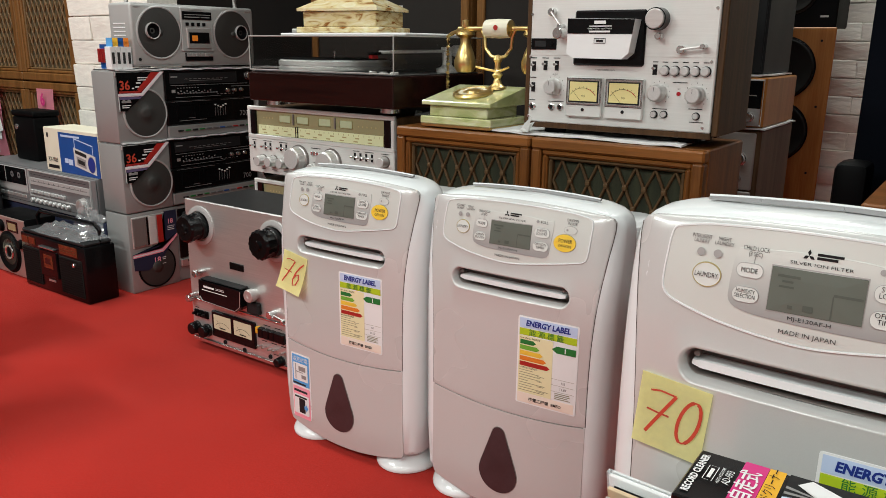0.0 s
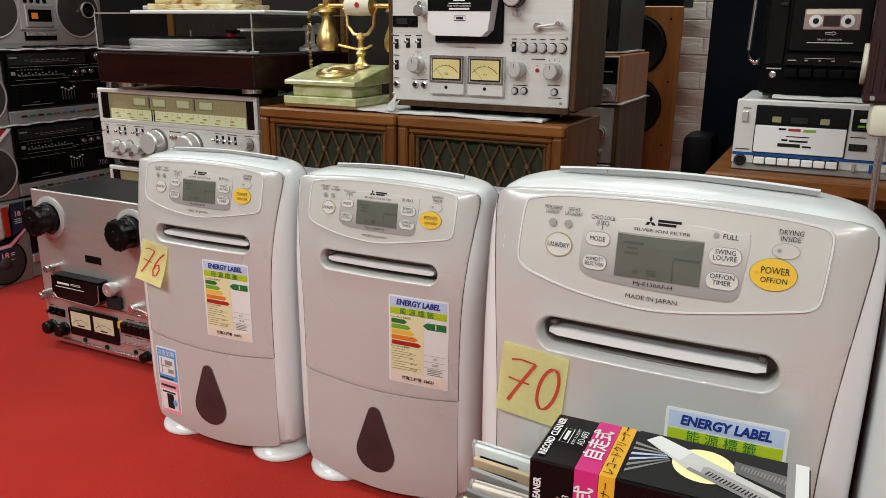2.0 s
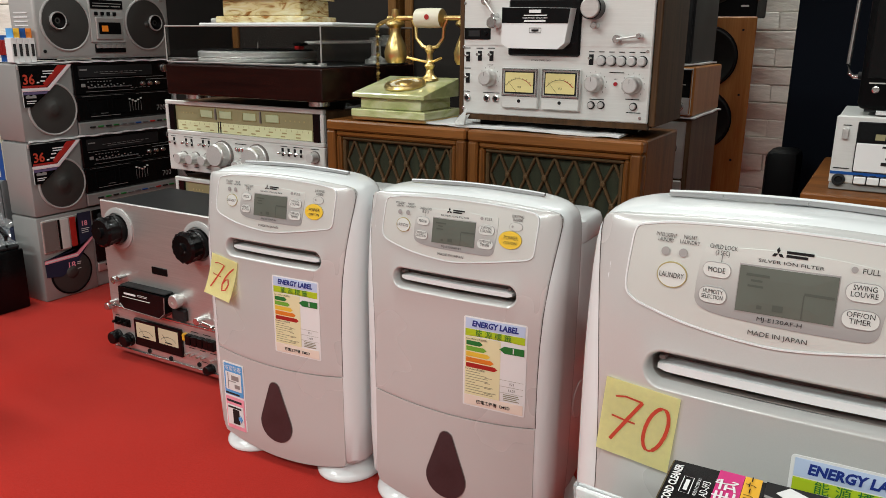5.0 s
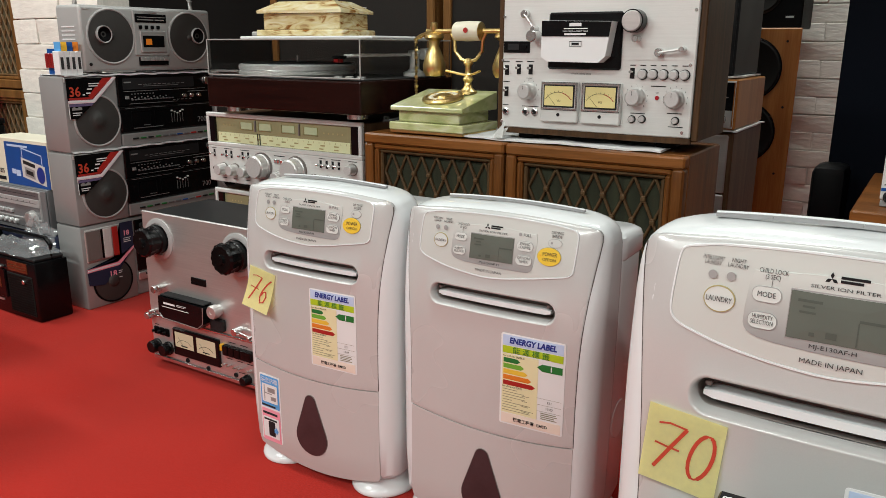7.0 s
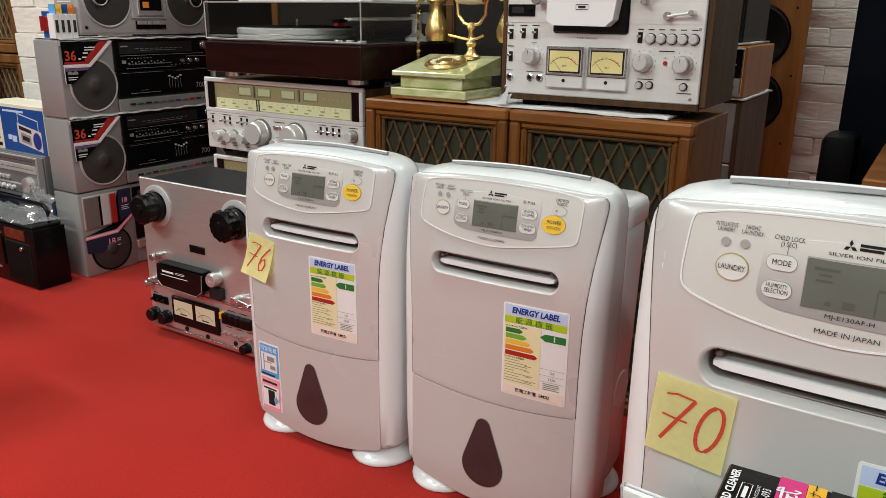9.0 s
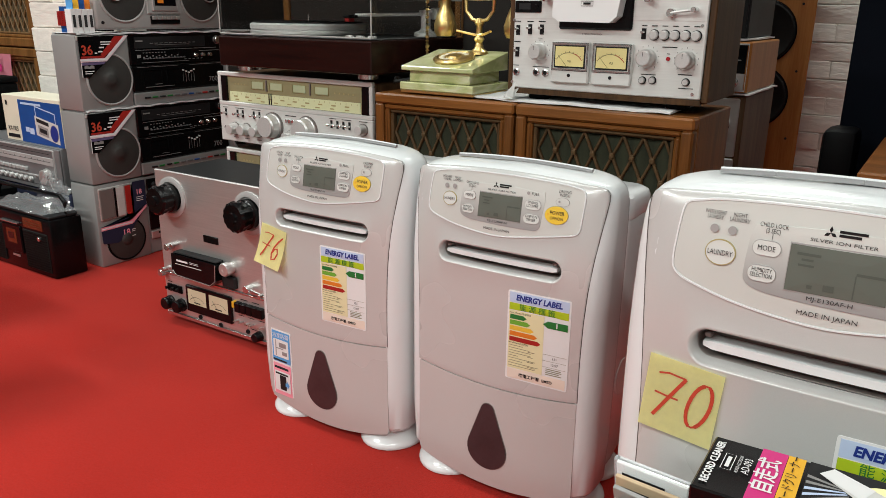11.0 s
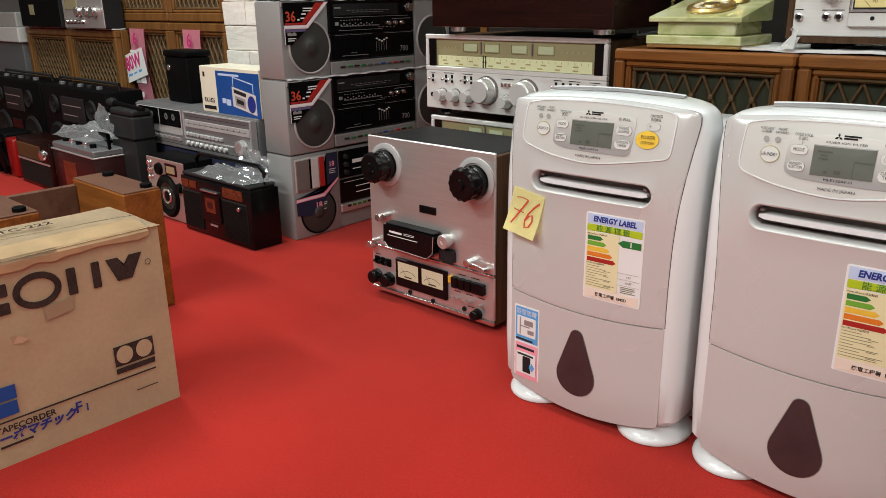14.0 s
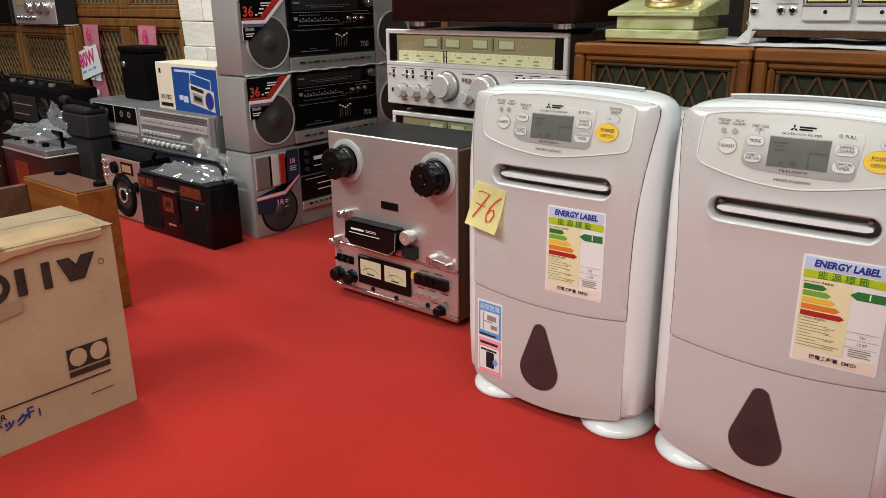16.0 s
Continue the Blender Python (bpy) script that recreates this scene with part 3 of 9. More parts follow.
def band(outline, width, depth, surface=flat, lift=0.0, bm=None):
    """A raised rim that follows an outline."""
    bm = bm or bmesh.new()
    cx, cz = sum(p[0] for p in outline) / len(outline), sum(p[1] for p in outline) / len(outline)
    n = len(outline)
    rows = []
    for off, y in ((0, 0), (0.15, 1), (0.85, 1), (1, 0)):
        row = []
        for i, (x, z) in enumerate(outline):
            a, b = outline[i - 1], outline[(i + 1) % n]
            d = Vector((b[0] - a[0], b[1] - a[1])).normalized()
            nx, nz = -d.y, d.x
            if nx * (cx - x) + nz * (cz - z) < 0:
                nx, nz = -nx, -nz
            px, pz = x + nx * width * off, z + nz * width * off
            row.append(bm.verts.new((px, surface(px, pz) - lift - depth * y, pz)))
        rows.append(row)
    for a, b in zip(rows, rows[1:]):
        for i in range(n):
            j = (i + 1) % n
            bm.faces.new((a[i], a[j], b[j], b[i]))
    bmesh.ops.recalc_face_normals(bm, faces=bm.faces[:])
    return bm


def lettering(text, x, z, size, surface=flat, lift=0.0, align="CENTER", turn=0.0, squeeze=1.0, slant=0.0, heavy=0.0, bm=None):
    """Words as a thin mesh on a front surface; size is the height of capitals."""
    c = bpy.data.curves.new("words", "FONT")
    c.body, c.size, c.align_x, c.align_y, c.shear, c.offset = text, size / 0.70, align, "CENTER", slant, heavy
    c.resolution_u = 2
    c.space_line = 0.86
    o = bpy.data.objects.new("words", c)
    scene.collection.objects.link(o)
    me = bpy.data.meshes.new_from_object(o.evaluated_get(bpy.context.evaluated_depsgraph_get()))
    bpy.data.objects.remove(o)
    bpy.data.curves.remove(c)
    bm = bm or bmesh.new()
    old = len(bm.verts)
    bm.from_mesh(me)
    bpy.data.meshes.remove(me)
    bm.verts.ensure_lookup_table()
    ca, sa = math.cos(radians(turn)), math.sin(radians(turn))
    for v in bm.verts[old:]:
        u, w = v.co.x * squeeze, v.co.y
        px, pz = x + u * ca - w * sa, z + u * sa + w * ca
        v.co = (px, surface(px, pz) - lift, pz)
    return bm


def bars(rows, surface=flat, lift=0.0, bm=None):
    """Unreadable print: thin bars (x0, x1, z, height)."""
    bm = bm or bmesh.new()
    for x0, x1, z, h in rows:
        q = [(x0, z - h / 2), (x1, z - h / 2), (x1, z + h / 2), (x0, z + h / 2)]
        bm.faces.new([bm.verts.new((a, surface(a, b) - lift, b)) for a, b in q])
    return bm


def join_rects(rects, depth, surface=flat, lift=0.0):
    bm = bmesh.new()
    for x0, x1, z0, z1 in rects:
        plate(rect(x0, x1, z0, z1), depth, surface, lift, bm)
    return bm
# ---- the room ----
FLOOR_X0, FLOOR_X1, FLOOR_Y0, FLOOR_Y1, CEIL = -7.5, 2.6, -3.6, 3.3, 2.7
tagged(part("floor", box(FLOOR_X0, FLOOR_X1, FLOOR_Y0, FLOOR_Y1, -0.1, 0.0), "carpet"), "red needle-felt carpet, trodden and slightly mottled", "floor", kind="structure")
# unseen ceiling that closes the room, greyed to hold down bounce light
tagged(part("ceiling", box(FLOOR_X0, FLOOR_X1, FLOOR_Y0, FLOOR_Y1, CEIL, CEIL + 0.1), "ceiling"), "plain grey ceiling out of view, closing the room", "ceiling", kind="structure")
tagged(part("wall_north", box(FLOOR_X0, FLOOR_X1, FLOOR_Y1, FLOOR_Y1 + 0.12, 0, CEIL), "dark_wall"), "dark brown wall behind the rows of audio gear", "wall", kind="structure")
# unseen south, west and east walls, kept grey so less light bounces
tagged(part("wall_south", box(FLOOR_X0, FLOOR_X1, FLOOR_Y0 - 0.12, FLOOR_Y0, 0, CEIL), "wall"), "plain grey wall out of view, closing the room", "wall", kind="structure")
tagged(part("wall_west", box(FLOOR_X0 - 0.12, FLOOR_X0, FLOOR_Y0, FLOOR_Y1, 0, CEIL), "wall"), "plain grey wall out of view, closing the room", "wall", kind="structure")
tagged(part("wall_east", box(FLOOR_X1, FLOOR_X1 + 0.12, FLOOR_Y0, FLOOR_Y1, 0, CEIL), "wall"), "plain grey wall out of view, closing the room", "wall", kind="structure")


def brick_pillar(name, x0, x1, y0, y1, label, course=0.068, length=0.215):
    """White-painted brickwork: a core of joints, with bricks proud of it on the front and the two sides."""
    core = tagged(part(name, box(x0 + 0.012, x1 - 0.012, y0 + 0.012, y1, 0, CEIL), "mortar"), label, "brick wall", kind="structure")
    rnd = random.Random(5)
    shapes = []
    for k in range(5):
        bm = box(-0.5, 0.5, 0, 1, -0.5, 0.5)
        for v in bm.verts:
            v.co += Vector((rnd.uniform(-0.012, 0.012), rnd.uniform(-0.25, 0.25) if v.co.y < 0.5 else 0, rnd.uniform(-0.03, 0.03)))
        bmesh.ops.bevel(bm, geom=bm.edges[:], offset=0.035, segments=1, affect="EDGES")
        me = bpy.data.meshes.new("brick")
        bm.to_mesh(me)
        bm.free()
        me.materials.append(M["brick"])
        shapes.append(me)
    z, row = 0.0, 0
    while z < 1.75:
        x = x0 - (0.5 * length if row % 2 else 0)
        while x < x1 - 0.01:
            a, b = max(x, x0), min(x + length, x1)
            if b - a > 0.03:
                o = new("brick", rnd.choice(shapes))
                o.parent = core
                o.location = ((a + b) / 2, y0, z + course / 2)
                o.scale = (b - a - 0.003, 0.016 + 0.010 * rnd.random(), course - 0.003)
            x += length
        z, row = z + course, row + 1
    return core


brick_pillar("brick_pillar_west", -3.055, -2.52, 1.69, 1.82, "white-painted rough brick pillar behind stacked stereos", 0.090, 0.30)
brick_pillar("brick_pillar_east", -0.95, 0.15, 3.12, 3.3, "white-painted brick wall beside a dark panel", 0.064, 0.20)
# ---- dehumidifiers ----
def front(x, z):
    """The slightly bowed front face, which leans back towards the top."""
    y = -0.008 * (1 - (x / 0.16) ** 2)
    if z > 0.36:
        y += 0.562 * (z - 0.36) ** 2
    if z < 0.08:
        y += 1.5 * (0.08 - z) ** 2
    return y


def section_loft(rows, corner, n=6):
    """Stacked rounded rectangles: (z, half width, front, back, lift of the middle)."""
    bm = bmesh.new()
    rings = []
    for z, w, f, b, crown in rows:
        r = min(corner, 0.48 * (b - f), 0.9 * w)
        pts = []
        for cx, cy, a0 in ((w - r, f + r, -90), (w - r, b - r, 0), (-w + r, b - r, 90), (-w + r, f + r, 180)):
            pts += [(cx + r * math.cos(radians(a0 + 90 * i / n)), cy + r * math.sin(radians(a0 + 90 * i / n))) for i in range(n + 1)]
        # extra points along front and back for the bow
        full = []
        for i, p in enumerate(pts):
            q = pts[(i + 1) % len(pts)]
            full.append(p)
            if abs(p[1] - q[1]) < 1e-6 and abs(p[0] - q[0]) > 0.05:
                full += [(p[0] + (q[0] - p[0]) * k / 8, p[1]) for k in range(1, 8)]
        rings.append([bm.verts.new((x, y - (0.008 * (1 - (x / w) ** 2) if y < f + r * 0.5 else 0), z + crown * (1 - (x / 0.18) ** 2))) for x, y in full])
    for a, b in zip(rings, rings[1:]):
        k = len(a)
        for i in range(k):
            bm.faces.new((a[i], a[(i + 1) % k], b[(i + 1) % k], b[i]))
    bm.faces.new(rings[0][::-1])
    bm.faces.new(rings[-1])
    return bm


def stadium(px, pz, length, r, cz):
    s = max(-length / 2, min(length / 2, px * 0.8))
    d = Vector((px - s, pz - cz))
    d.normalize()
    return s + d.x * r, cz + d.y * r


def wrap(x):
    """How far the panel's edge turns back with the shell's rounded corner."""
    d = max(0.0, min(abs(x) - 0.1455, 0.030))
    return 0.031 - math.sqrt(0.031 ** 2 - d * d)


def slotted_panel(outline, cz, length, r):
    """The upper front panel: a skin that dips with a soft lip into the outlet slot and tucks under the crown at its top."""
    bm = bmesh.new()
    n = len(outline)
    rings = []
    steps = [("out", 0, 0.004), ("out", 0, -0.0021), ("mix", 0.012, -0.0025), ("mix", 0.05, -0.0025), ("mix", 0.12, -0.0025), ("mix", 0.35, -0.0025), ("mix", 0.6, -0.0025), ("mix", 0.8, -0.0025), ("lip", 0.0073, -0.0025), ("lip", 0.0064, -0.0027), ("lip", 0.0054, -0.0029), ("lip", 0.0044, -0.0029), ("lip", 0.0034, -0.0023), ("lip", 0.0024, -0.0010), ("lip", 0.0015, 0.0014), ("lip", 0.0006, 0.0055), ("lip", 0.0, 0.012)]
    for kind, f, dy in steps:
        ring = []
        for x, z in outline:
            qx, qz = stadium(x, z, length, r + 0.0077, cz)
            if kind == "lip":
                px, pz = stadium(x, z, length, r + f, cz)
            else:
                px, pz = x + (qx - x) * f, z + (qz - z) * f
            tuck = max(0.0, min(1.0, (pz - top_z(px) + 0.010) / 0.010)) * max(0.0, min(1.0, (0.158 - abs(px)) / 0.02))
            ring.append(bm.verts.new((px, front(px, pz) + dy + wrap(px) + 0.0055 * tuck ** 2, pz)))
        rings.append(ring)
    for a, b in zip(rings, rings[1:]):
        for i in range(n):
            bm.faces.new((a[i], a[(i + 1) % n], b[(i + 1) % n], b[i]))
    bmesh.ops.recalc_face_normals(bm, faces=bm.faces[:])
    return bm


def dense(outline, step=0.012):
    out = []
    for i, p in enumerate(outline):
        q = outline[(i + 1) % len(outline)]
        d = math.hypot(q[0] - p[0], q[1] - p[1])
        k = max(1, int(d / step))
        out += [(p[0] + (q[0] - p[0]) * j / k, p[1] + (q[1] - p[1]) * j / k) for j in range(k)]
    return out


def rounded(outline, times=2):
    """Corner cutting, for smooth curved outlines."""
    for _ in range(times):
        out = []
        for i, p in enumerate(outline):
            q = outline[(i + 1) % len(outline)]
            out += [(p[0] * 0.75 + q[0] * 0.25, p[1] * 0.75 + q[1] * 0.25), (p[0] * 0.25 + q[0] * 0.75, p[1] * 0.25 + q[1] * 0.75)]
        outline = out
    return outline


def seam_z(x):
    return 0.2170 - 0.010 * (1 - (x / 0.147) ** 2)


def top_z(x):
    return 0.5555 + 0.0090 * (1 - (x / 0.155) ** 2)


def arc_between(f, x0, x1, n=14):
    return [(x0 + (x1 - x0) * i / n, f(x0 + (x1 - x0) * i / n)) for i in range(n + 1)]


def fitted(text, x, z, cap, width, lift, bm, heavy=0.0):
    """Print on the front whose capitals and longest line have given sizes."""
    trial = lettering(text, 0, 0, cap)
    wide = max(v.co.x for v in trial.verts) - min(v.co.x for v in trial.verts)
    trial.free()
    return lettering(text, x, z, cap, front, lift, squeeze=width / wide, heavy=heavy, bm=bm)


def dehumidifier(m):
    """A tall white portable unit: shell, rear body, slotted front, bucket with a drop-shaped window, four feet."""
    t = thing("dehumidifier", m, "white and pearl-pink portable dehumidifier standing on a red carpet", "dehumidifier", "dehumidifiers in a row")
    rows = [(0.034, 0.150, 0.020, 0.092, 0), (0.038, 0.165, 0.010, 0.100, 0), (0.050, 0.1725, 0.002, 0.104, 0), (0.12, 0.1750, -0.0005, 0.106, 0), (0.30, 0.1760, -0.0005, 0.108, 0), (0.36, 0.1762, -0.0005, 0.108, 0), (0.42, 0.1765, 0.0015, 0.108, 0), (0.46, 0.1765, 0.0051, 0.108, 0), (0.50, 0.1765, 0.0105, 0.108, 0), (0.525, 0.1757, 0.0150, 0.108, 0), (0.538, 0.1738, 0.0175, 0.108, 0.002), (0.547, 0.1700, 0.0205, 0.108, 0.004), (0.5525, 0.1645, 0.0250, 0.107, 0.007), (0.5562, 0.1570, 0.0310, 0.106, 0.009), (0.5585, 0.1460, 0.0390, 0.104, 0.010), (0.5598, 0.1300, 0.0490, 0.102, 0.010), (0.5600, 0.1100, 0.0600, 0.098, 0.010)]
    sh = section_loft(rows, 0.031, 8)
    bmesh.ops.delete(sh, geom=[f for f in sh.faces if abs(f.calc_center_median().x) < 0.140 + 0.010 * (f.calc_center_median().z > 0.45) and f.calc_center_median().y < 0.024 and 0.06 < f.calc_center_median().z < 0.535], context="FACES")
    part("shell", sh, "white", t, "glossy white side and top shell", True)
    rear = [(0.028, 0.150, 0.09, 0.205, 0), (0.06, 0.160, 0.09, 0.215, 0), (0.46, 0.1685, 0.09, 0.218, 0), (0.486, 0.1685, 0.09, 0.218, 0), (0.492, 0.164, 0.09, 0.214, 0)]
    part("rear_body", section_loft(rear, 0.03), "white", t, "", True)
    cap = [(0.490, 0.1700, 0.095, 0.219, 0), (0.494, 0.1720, 0.095, 0.221, 0), (0.516, 0.1720, 0.095, 0.221, 0), (0.524, 0.1695, 0.096, 0.218, 0), (0.5285, 0.1630, 0.10, 0.211, 0)]
    part("rear_cap", section_loft(cap, 0.03), "white", t, "", True)
    part("drain_plug", cyl(0.034, 0.0045, "x", (0.1605, 0.155, 0.205), 26, 0.002), "white", t, "", True)
    # carrying flap on the crown
    flap = bmesh.new()
    for x0, x1 in ((-0.118, -0.070), (-0.0695, 0.0005), (0.0010, 0.118)):
        o = [(x0, 0.5625 + 0.009 * (1 - (x0 / 0.18) ** 2))] + arc_between(lambda x: 0.5672 + 0.0080 * (1 - (x / 0.16) ** 2), x0, x1, 8) + [(x1, 0.5625 + 0.009 * (1 - (x1 / 0.18) ** 2))]
        plate(o, 0.007, lambda x, z: 0.076, 0.0, flap)
    lid = part("louvre_flap", flap, "flap_grey", t, "thin pale grey flap along the top", False)
    part("flap_edge", tube([(x, 0.0715, z + 0.0004) for x, z in arc_between(lambda x: 0.5672 + 0.0080 * (1 - (x / 0.16) ** 2), -0.118, 0.118, 16)], 0.0016, 6), "white", lid)
    edge_r = [(0.1470, 0.30), (0.1482, 0.35), (0.1510, 0.40), (0.1558, 0.45), (0.1605, 0.49), (0.1640, 0.52), (0.1655, 0.538), (0.1645, 0.5475), (0.1605, 0.5535), (0.1520, 0.5562)]
    upper = dense([(x, z + 0.0008) for x, z in arc_between(seam_z, -0.1470, 0.1470)] + edge_r + arc_between(top_z, 0.138, -0.138) + [(-x, z) for x, z in edge_r[::-1]])
    fp = part("front_panel", slotted_panel(upper, 0.4250, 0.184, 0.0138), "pearl", t, "pearl-pink upper front with an outlet slot", True)
    for sx in (-1, 1):
        line = [(sx * x, z) for x, z in [(0.1470, 0.218)] + edge_r[:8]]
        # dark bead along the panel's edge, drawn for the shade in the gap
        part("panel_gap", tube([(x + sx * 0.0004, front(x, z) + wrap(x) - 0.0014, z) for x, z in line], 0.0007, 6), "gap_dark", t)
    lower = dense([(-0.1475, 0.048), (-0.1440, 0.038)] + arc_between(lambda x: 0.036 - 0.022 * (1 - (x / 0.14) ** 2), -0.136, 0.136) + [(0.1440, 0.038), (0.1475, 0.048), (0.1472, 0.12)] + [(x, z - 0.0008) for x, z in arc_between(seam_z, 0.1470, -0.1470)] + [(-0.1472, 0.12)])
    tank = part("water_tank", plate(lower, 0.0065, front, -0.004, None, 6), "pearl", t, "pearl-pink removable tank with a level window", True)
    drop = []
    lean = math.asin((0.0370 - 0.0122) / (0.1625 - 0.0880))
    for cz, rad in ((0.1625, 0.0122), (0.0880, 0.0370)):
        lo, hi = (lean, math.pi - lean) if rad < 0.02 else (math.pi - lean, 2 * math.pi + lean)
        drop += [(rad * math.cos(lo + (hi - lo) * i / 16), cz + rad * math.sin(lo + (hi - lo) * i / 16)) for i in range(17)]
    drop = dense(drop, 0.02)
    drop = [(x - 0.0053, z) for x, z in drop]
    part("level_window", plate(drop, 0.002, front, 0.0022, None, 3), "smoke", tank, "smoked drop-shaped window", True)
    part("window_rim", band(drop, -0.0013, 0.0010, front, 0.0024), "slot_dark", tank)
    # outlet
    cav = bmesh.new()
    rim = [(c * 0.0920 + 0.0141 * math.cos(a), 0.4250 + 0.0141 * math.sin(a)) for c, a0 in ((1, -90), (-1, 90)) for a in [radians(a0 + 18 * i) for i in range(11)]]
    deep = [[cav.verts.new((x, front(x, z) + dy, z + dz)) for x, z in rim] for dy, dz in ((0.0115, 0), (0.042, -0.004))]
    for i in range(len(rim)):
        cav.faces.new((deep[0][i], deep[0][(i + 1) % len(rim)], deep[1][(i + 1) % len(rim)], deep[1][i]))
    cav.faces.new(deep[1])
    part("outlet_cavity", cav, "cavity", fp, "dark cavity behind the slot", True)
    part("louvre", section_blade(), "white", fp, "white air louvre", True)
    for sx in (-0.096, 0.093):
        part("louvre_pin", box(sx - 0.003, sx + 0.003, 0.006, 0.02, 0.4300, 0.4345, 0.001), "slot_dark", fp)
    # feet
    for fx in (-0.114, 0.114):
        for fy, rr in ((0.054, 0.072), (0.165, 0.058)):
            bm = lathe([(0, 0), (0.94, 0), (0.985, 0.0015), (1.0, 0.005), (0.985, 0.0085), (0.93, 0.0140), (0.84, 0.0200), (0.72, 0.0265), (0.58, 0.0320), (0.4, 0.037), (0, 0.040)], "z", (0, 0, 0), 28)
            for v in bm.verts:
                v.co = Vector((fx + v.co.x * rr * 0.88, fy + 0.010 + v.co.y * rr, v.co.z))
            part("foot", bm, "white", t, "", True)
    # control panel
    edge = [(-0.1335, 0.5000), (-0.1320, 0.4905), (-0.1255, 0.4850), (-0.1157, 0.4815), (-0.0866, 0.4738), (-0.0585, 0.4695), (-0.0314, 0.4668), (-0.0052, 0.4655), (0.0198, 0.4677), (0.0440, 0.4713), (0.0672, 0.4750), (0.0900, 0.4790), (0.1114, 0.4828), (0.1225, 0.4850), (0.1282, 0.4890), (0.1300, 0.4960), (0.1312, 0.5152), (0.1324, 0.5380), (0.1320, 0.5460), (0.1275, 0.5505), (0.1180, 0.5522)] + arc_between(lambda x: 0.5520 + 0.0068 * (1 - (x / 0.13) ** 2), 0.102, -0.102, 12) + [(-0.1180, 0.5512), (-0.1265, 0.5495), (-0.1305, 0.5455), (-0.1325, 0.5200)]
    edge = rounded(edge)
    lens = part("control_panel", plate(edge, 0.0012, front, 0.0024, None, 6), "panel", t, "pale silver control panel with a white rim", True)
    part("rim", band(edge, -0.0022, 0.0020, front, 0.0024), "white", lens, "", True)
    field = [(-0.0705, 0.5400), (-0.0732, 0.4985), (-0.0705, 0.4905), (-0.0630, 0.4865)] + arc_between(lambda x: 0.4818 + 0.0024 * ((x - 0.03) / 0.08) ** 2, -0.050, 0.052, 8) + [(0.0610, 0.4822), (0.0668, 0.4860), (0.0688, 0.4930), (0.0730, 0.5420)] + arc_between(lambda x: 0.5440 - 0.003 * (x / 0.05) ** 2, 0.064, -0.060, 8)
    field = rounded(field, 1)
    pad = part("button_field", plate(field, 0.0008, front, 0.0037, None, 6), "fading_grey", lens, "", True)
    screen = [(-0.0385, 0.4915), (0.0355, 0.4918), (0.0352, 0.5296), (-0.0385, 0.5290)]
    part("display_frame", band(screen, -0.0018, 0.0006, front, 0.0044), "grey_button_field", lens)
    part("display", plate(screen, 0.0010, front, 0.0045, None, 2), "lcd", lens, "switched-off grey-green display")
    tagged(part("faded_readout", bars([(-0.033, -0.015, 0.5225, 0.0022), (-0.029, -0.020, 0.5180, 0.0018), (-0.031, -0.019, 0.5135, 0.0018), (-0.022, -0.018, 0.4970, 0.003), (-0.010, -0.002, 0.4980, 0.005), (0.012, 0.034, 0.5130, 0.0022), (0.0115, 0.0125, 0.5025, 0.019)], front, 0.0058), "lcd_ghost", lens), kind="stuff")
    # buttons
    part("laundry_button", plate(oval(-0.0938, 0.5113, 0.0124, 0.0104), 0.0012, front, 0.0036, None, 2), "button", lens, "", True)
    part("button_ring", band(oval(-0.0938, 0.5113, 0.0133, 0.0113), 0.0011, 0.0014, front, 0.0036), "ring", lens)
    for bx, bz, rx, rz in ((-0.0569, 0.5218, 0.0112, 0.0061), (-0.0577, 0.5004, 0.0112, 0.0066), (0.0536, 0.5209, 0.0131, 0.0072), (0.0535, 0.4999, 0.0131, 0.0072)):
        part("button", plate(rect(bx - rx, bx + rx, bz - rz, bz + rz, rz * 0.97, 6), 0.0014, front, 0.0042, None, 2), "button", pad, "", True)
        part("button_outline", band(rect(bx - rx - 0.0003, bx + rx + 0.0003, bz - rz - 0.0003, bz + rz + 0.0003, rz, 6), 0.0005, 0.0015, front, 0.0042), "grey_button_field", pad)
    part("power_button", plate(oval(0.0926, 0.5103, 0.0180, 0.0131), 0.0016, front, 0.0036, None, 2), "yellow_button", lens, "yellow oval power button", True)
    part("power_ring", band(oval(0.0926, 0.5103, 0.0186, 0.0137), 0.0007, 0.0010, front, 0.0036), "ring", lens)
    part("drying_button", plate(oval(0.0997, 0.5305, 0.0104, 0.0063), 0.0012, front, 0.0034, None, 2), "panel", lens, "", True)
    part("drying_ring", band(oval(0.0997, 0.5305, 0.0107, 0.0066), 0.0005, 0.0013, front, 0.0034), "grey_button_field", lens)
    for lx, lz, rr in ((-0.1016, 0.5310, 0.0037), (-0.0864, 0.5314, 0.0037), (0.0445, 0.5374, 0.0025), (0.0947, 0.5308, 0.0017), (0.0795, 0.5112, 0.0015)):
        part("indicator", plate(oval(lx, lz, rr, rr, 14), 0.0004, front, 0.0050), "grey_button_field" if lz != 0.5112 else "amber", lens)
    # print on the panel
    w = bmesh.new()
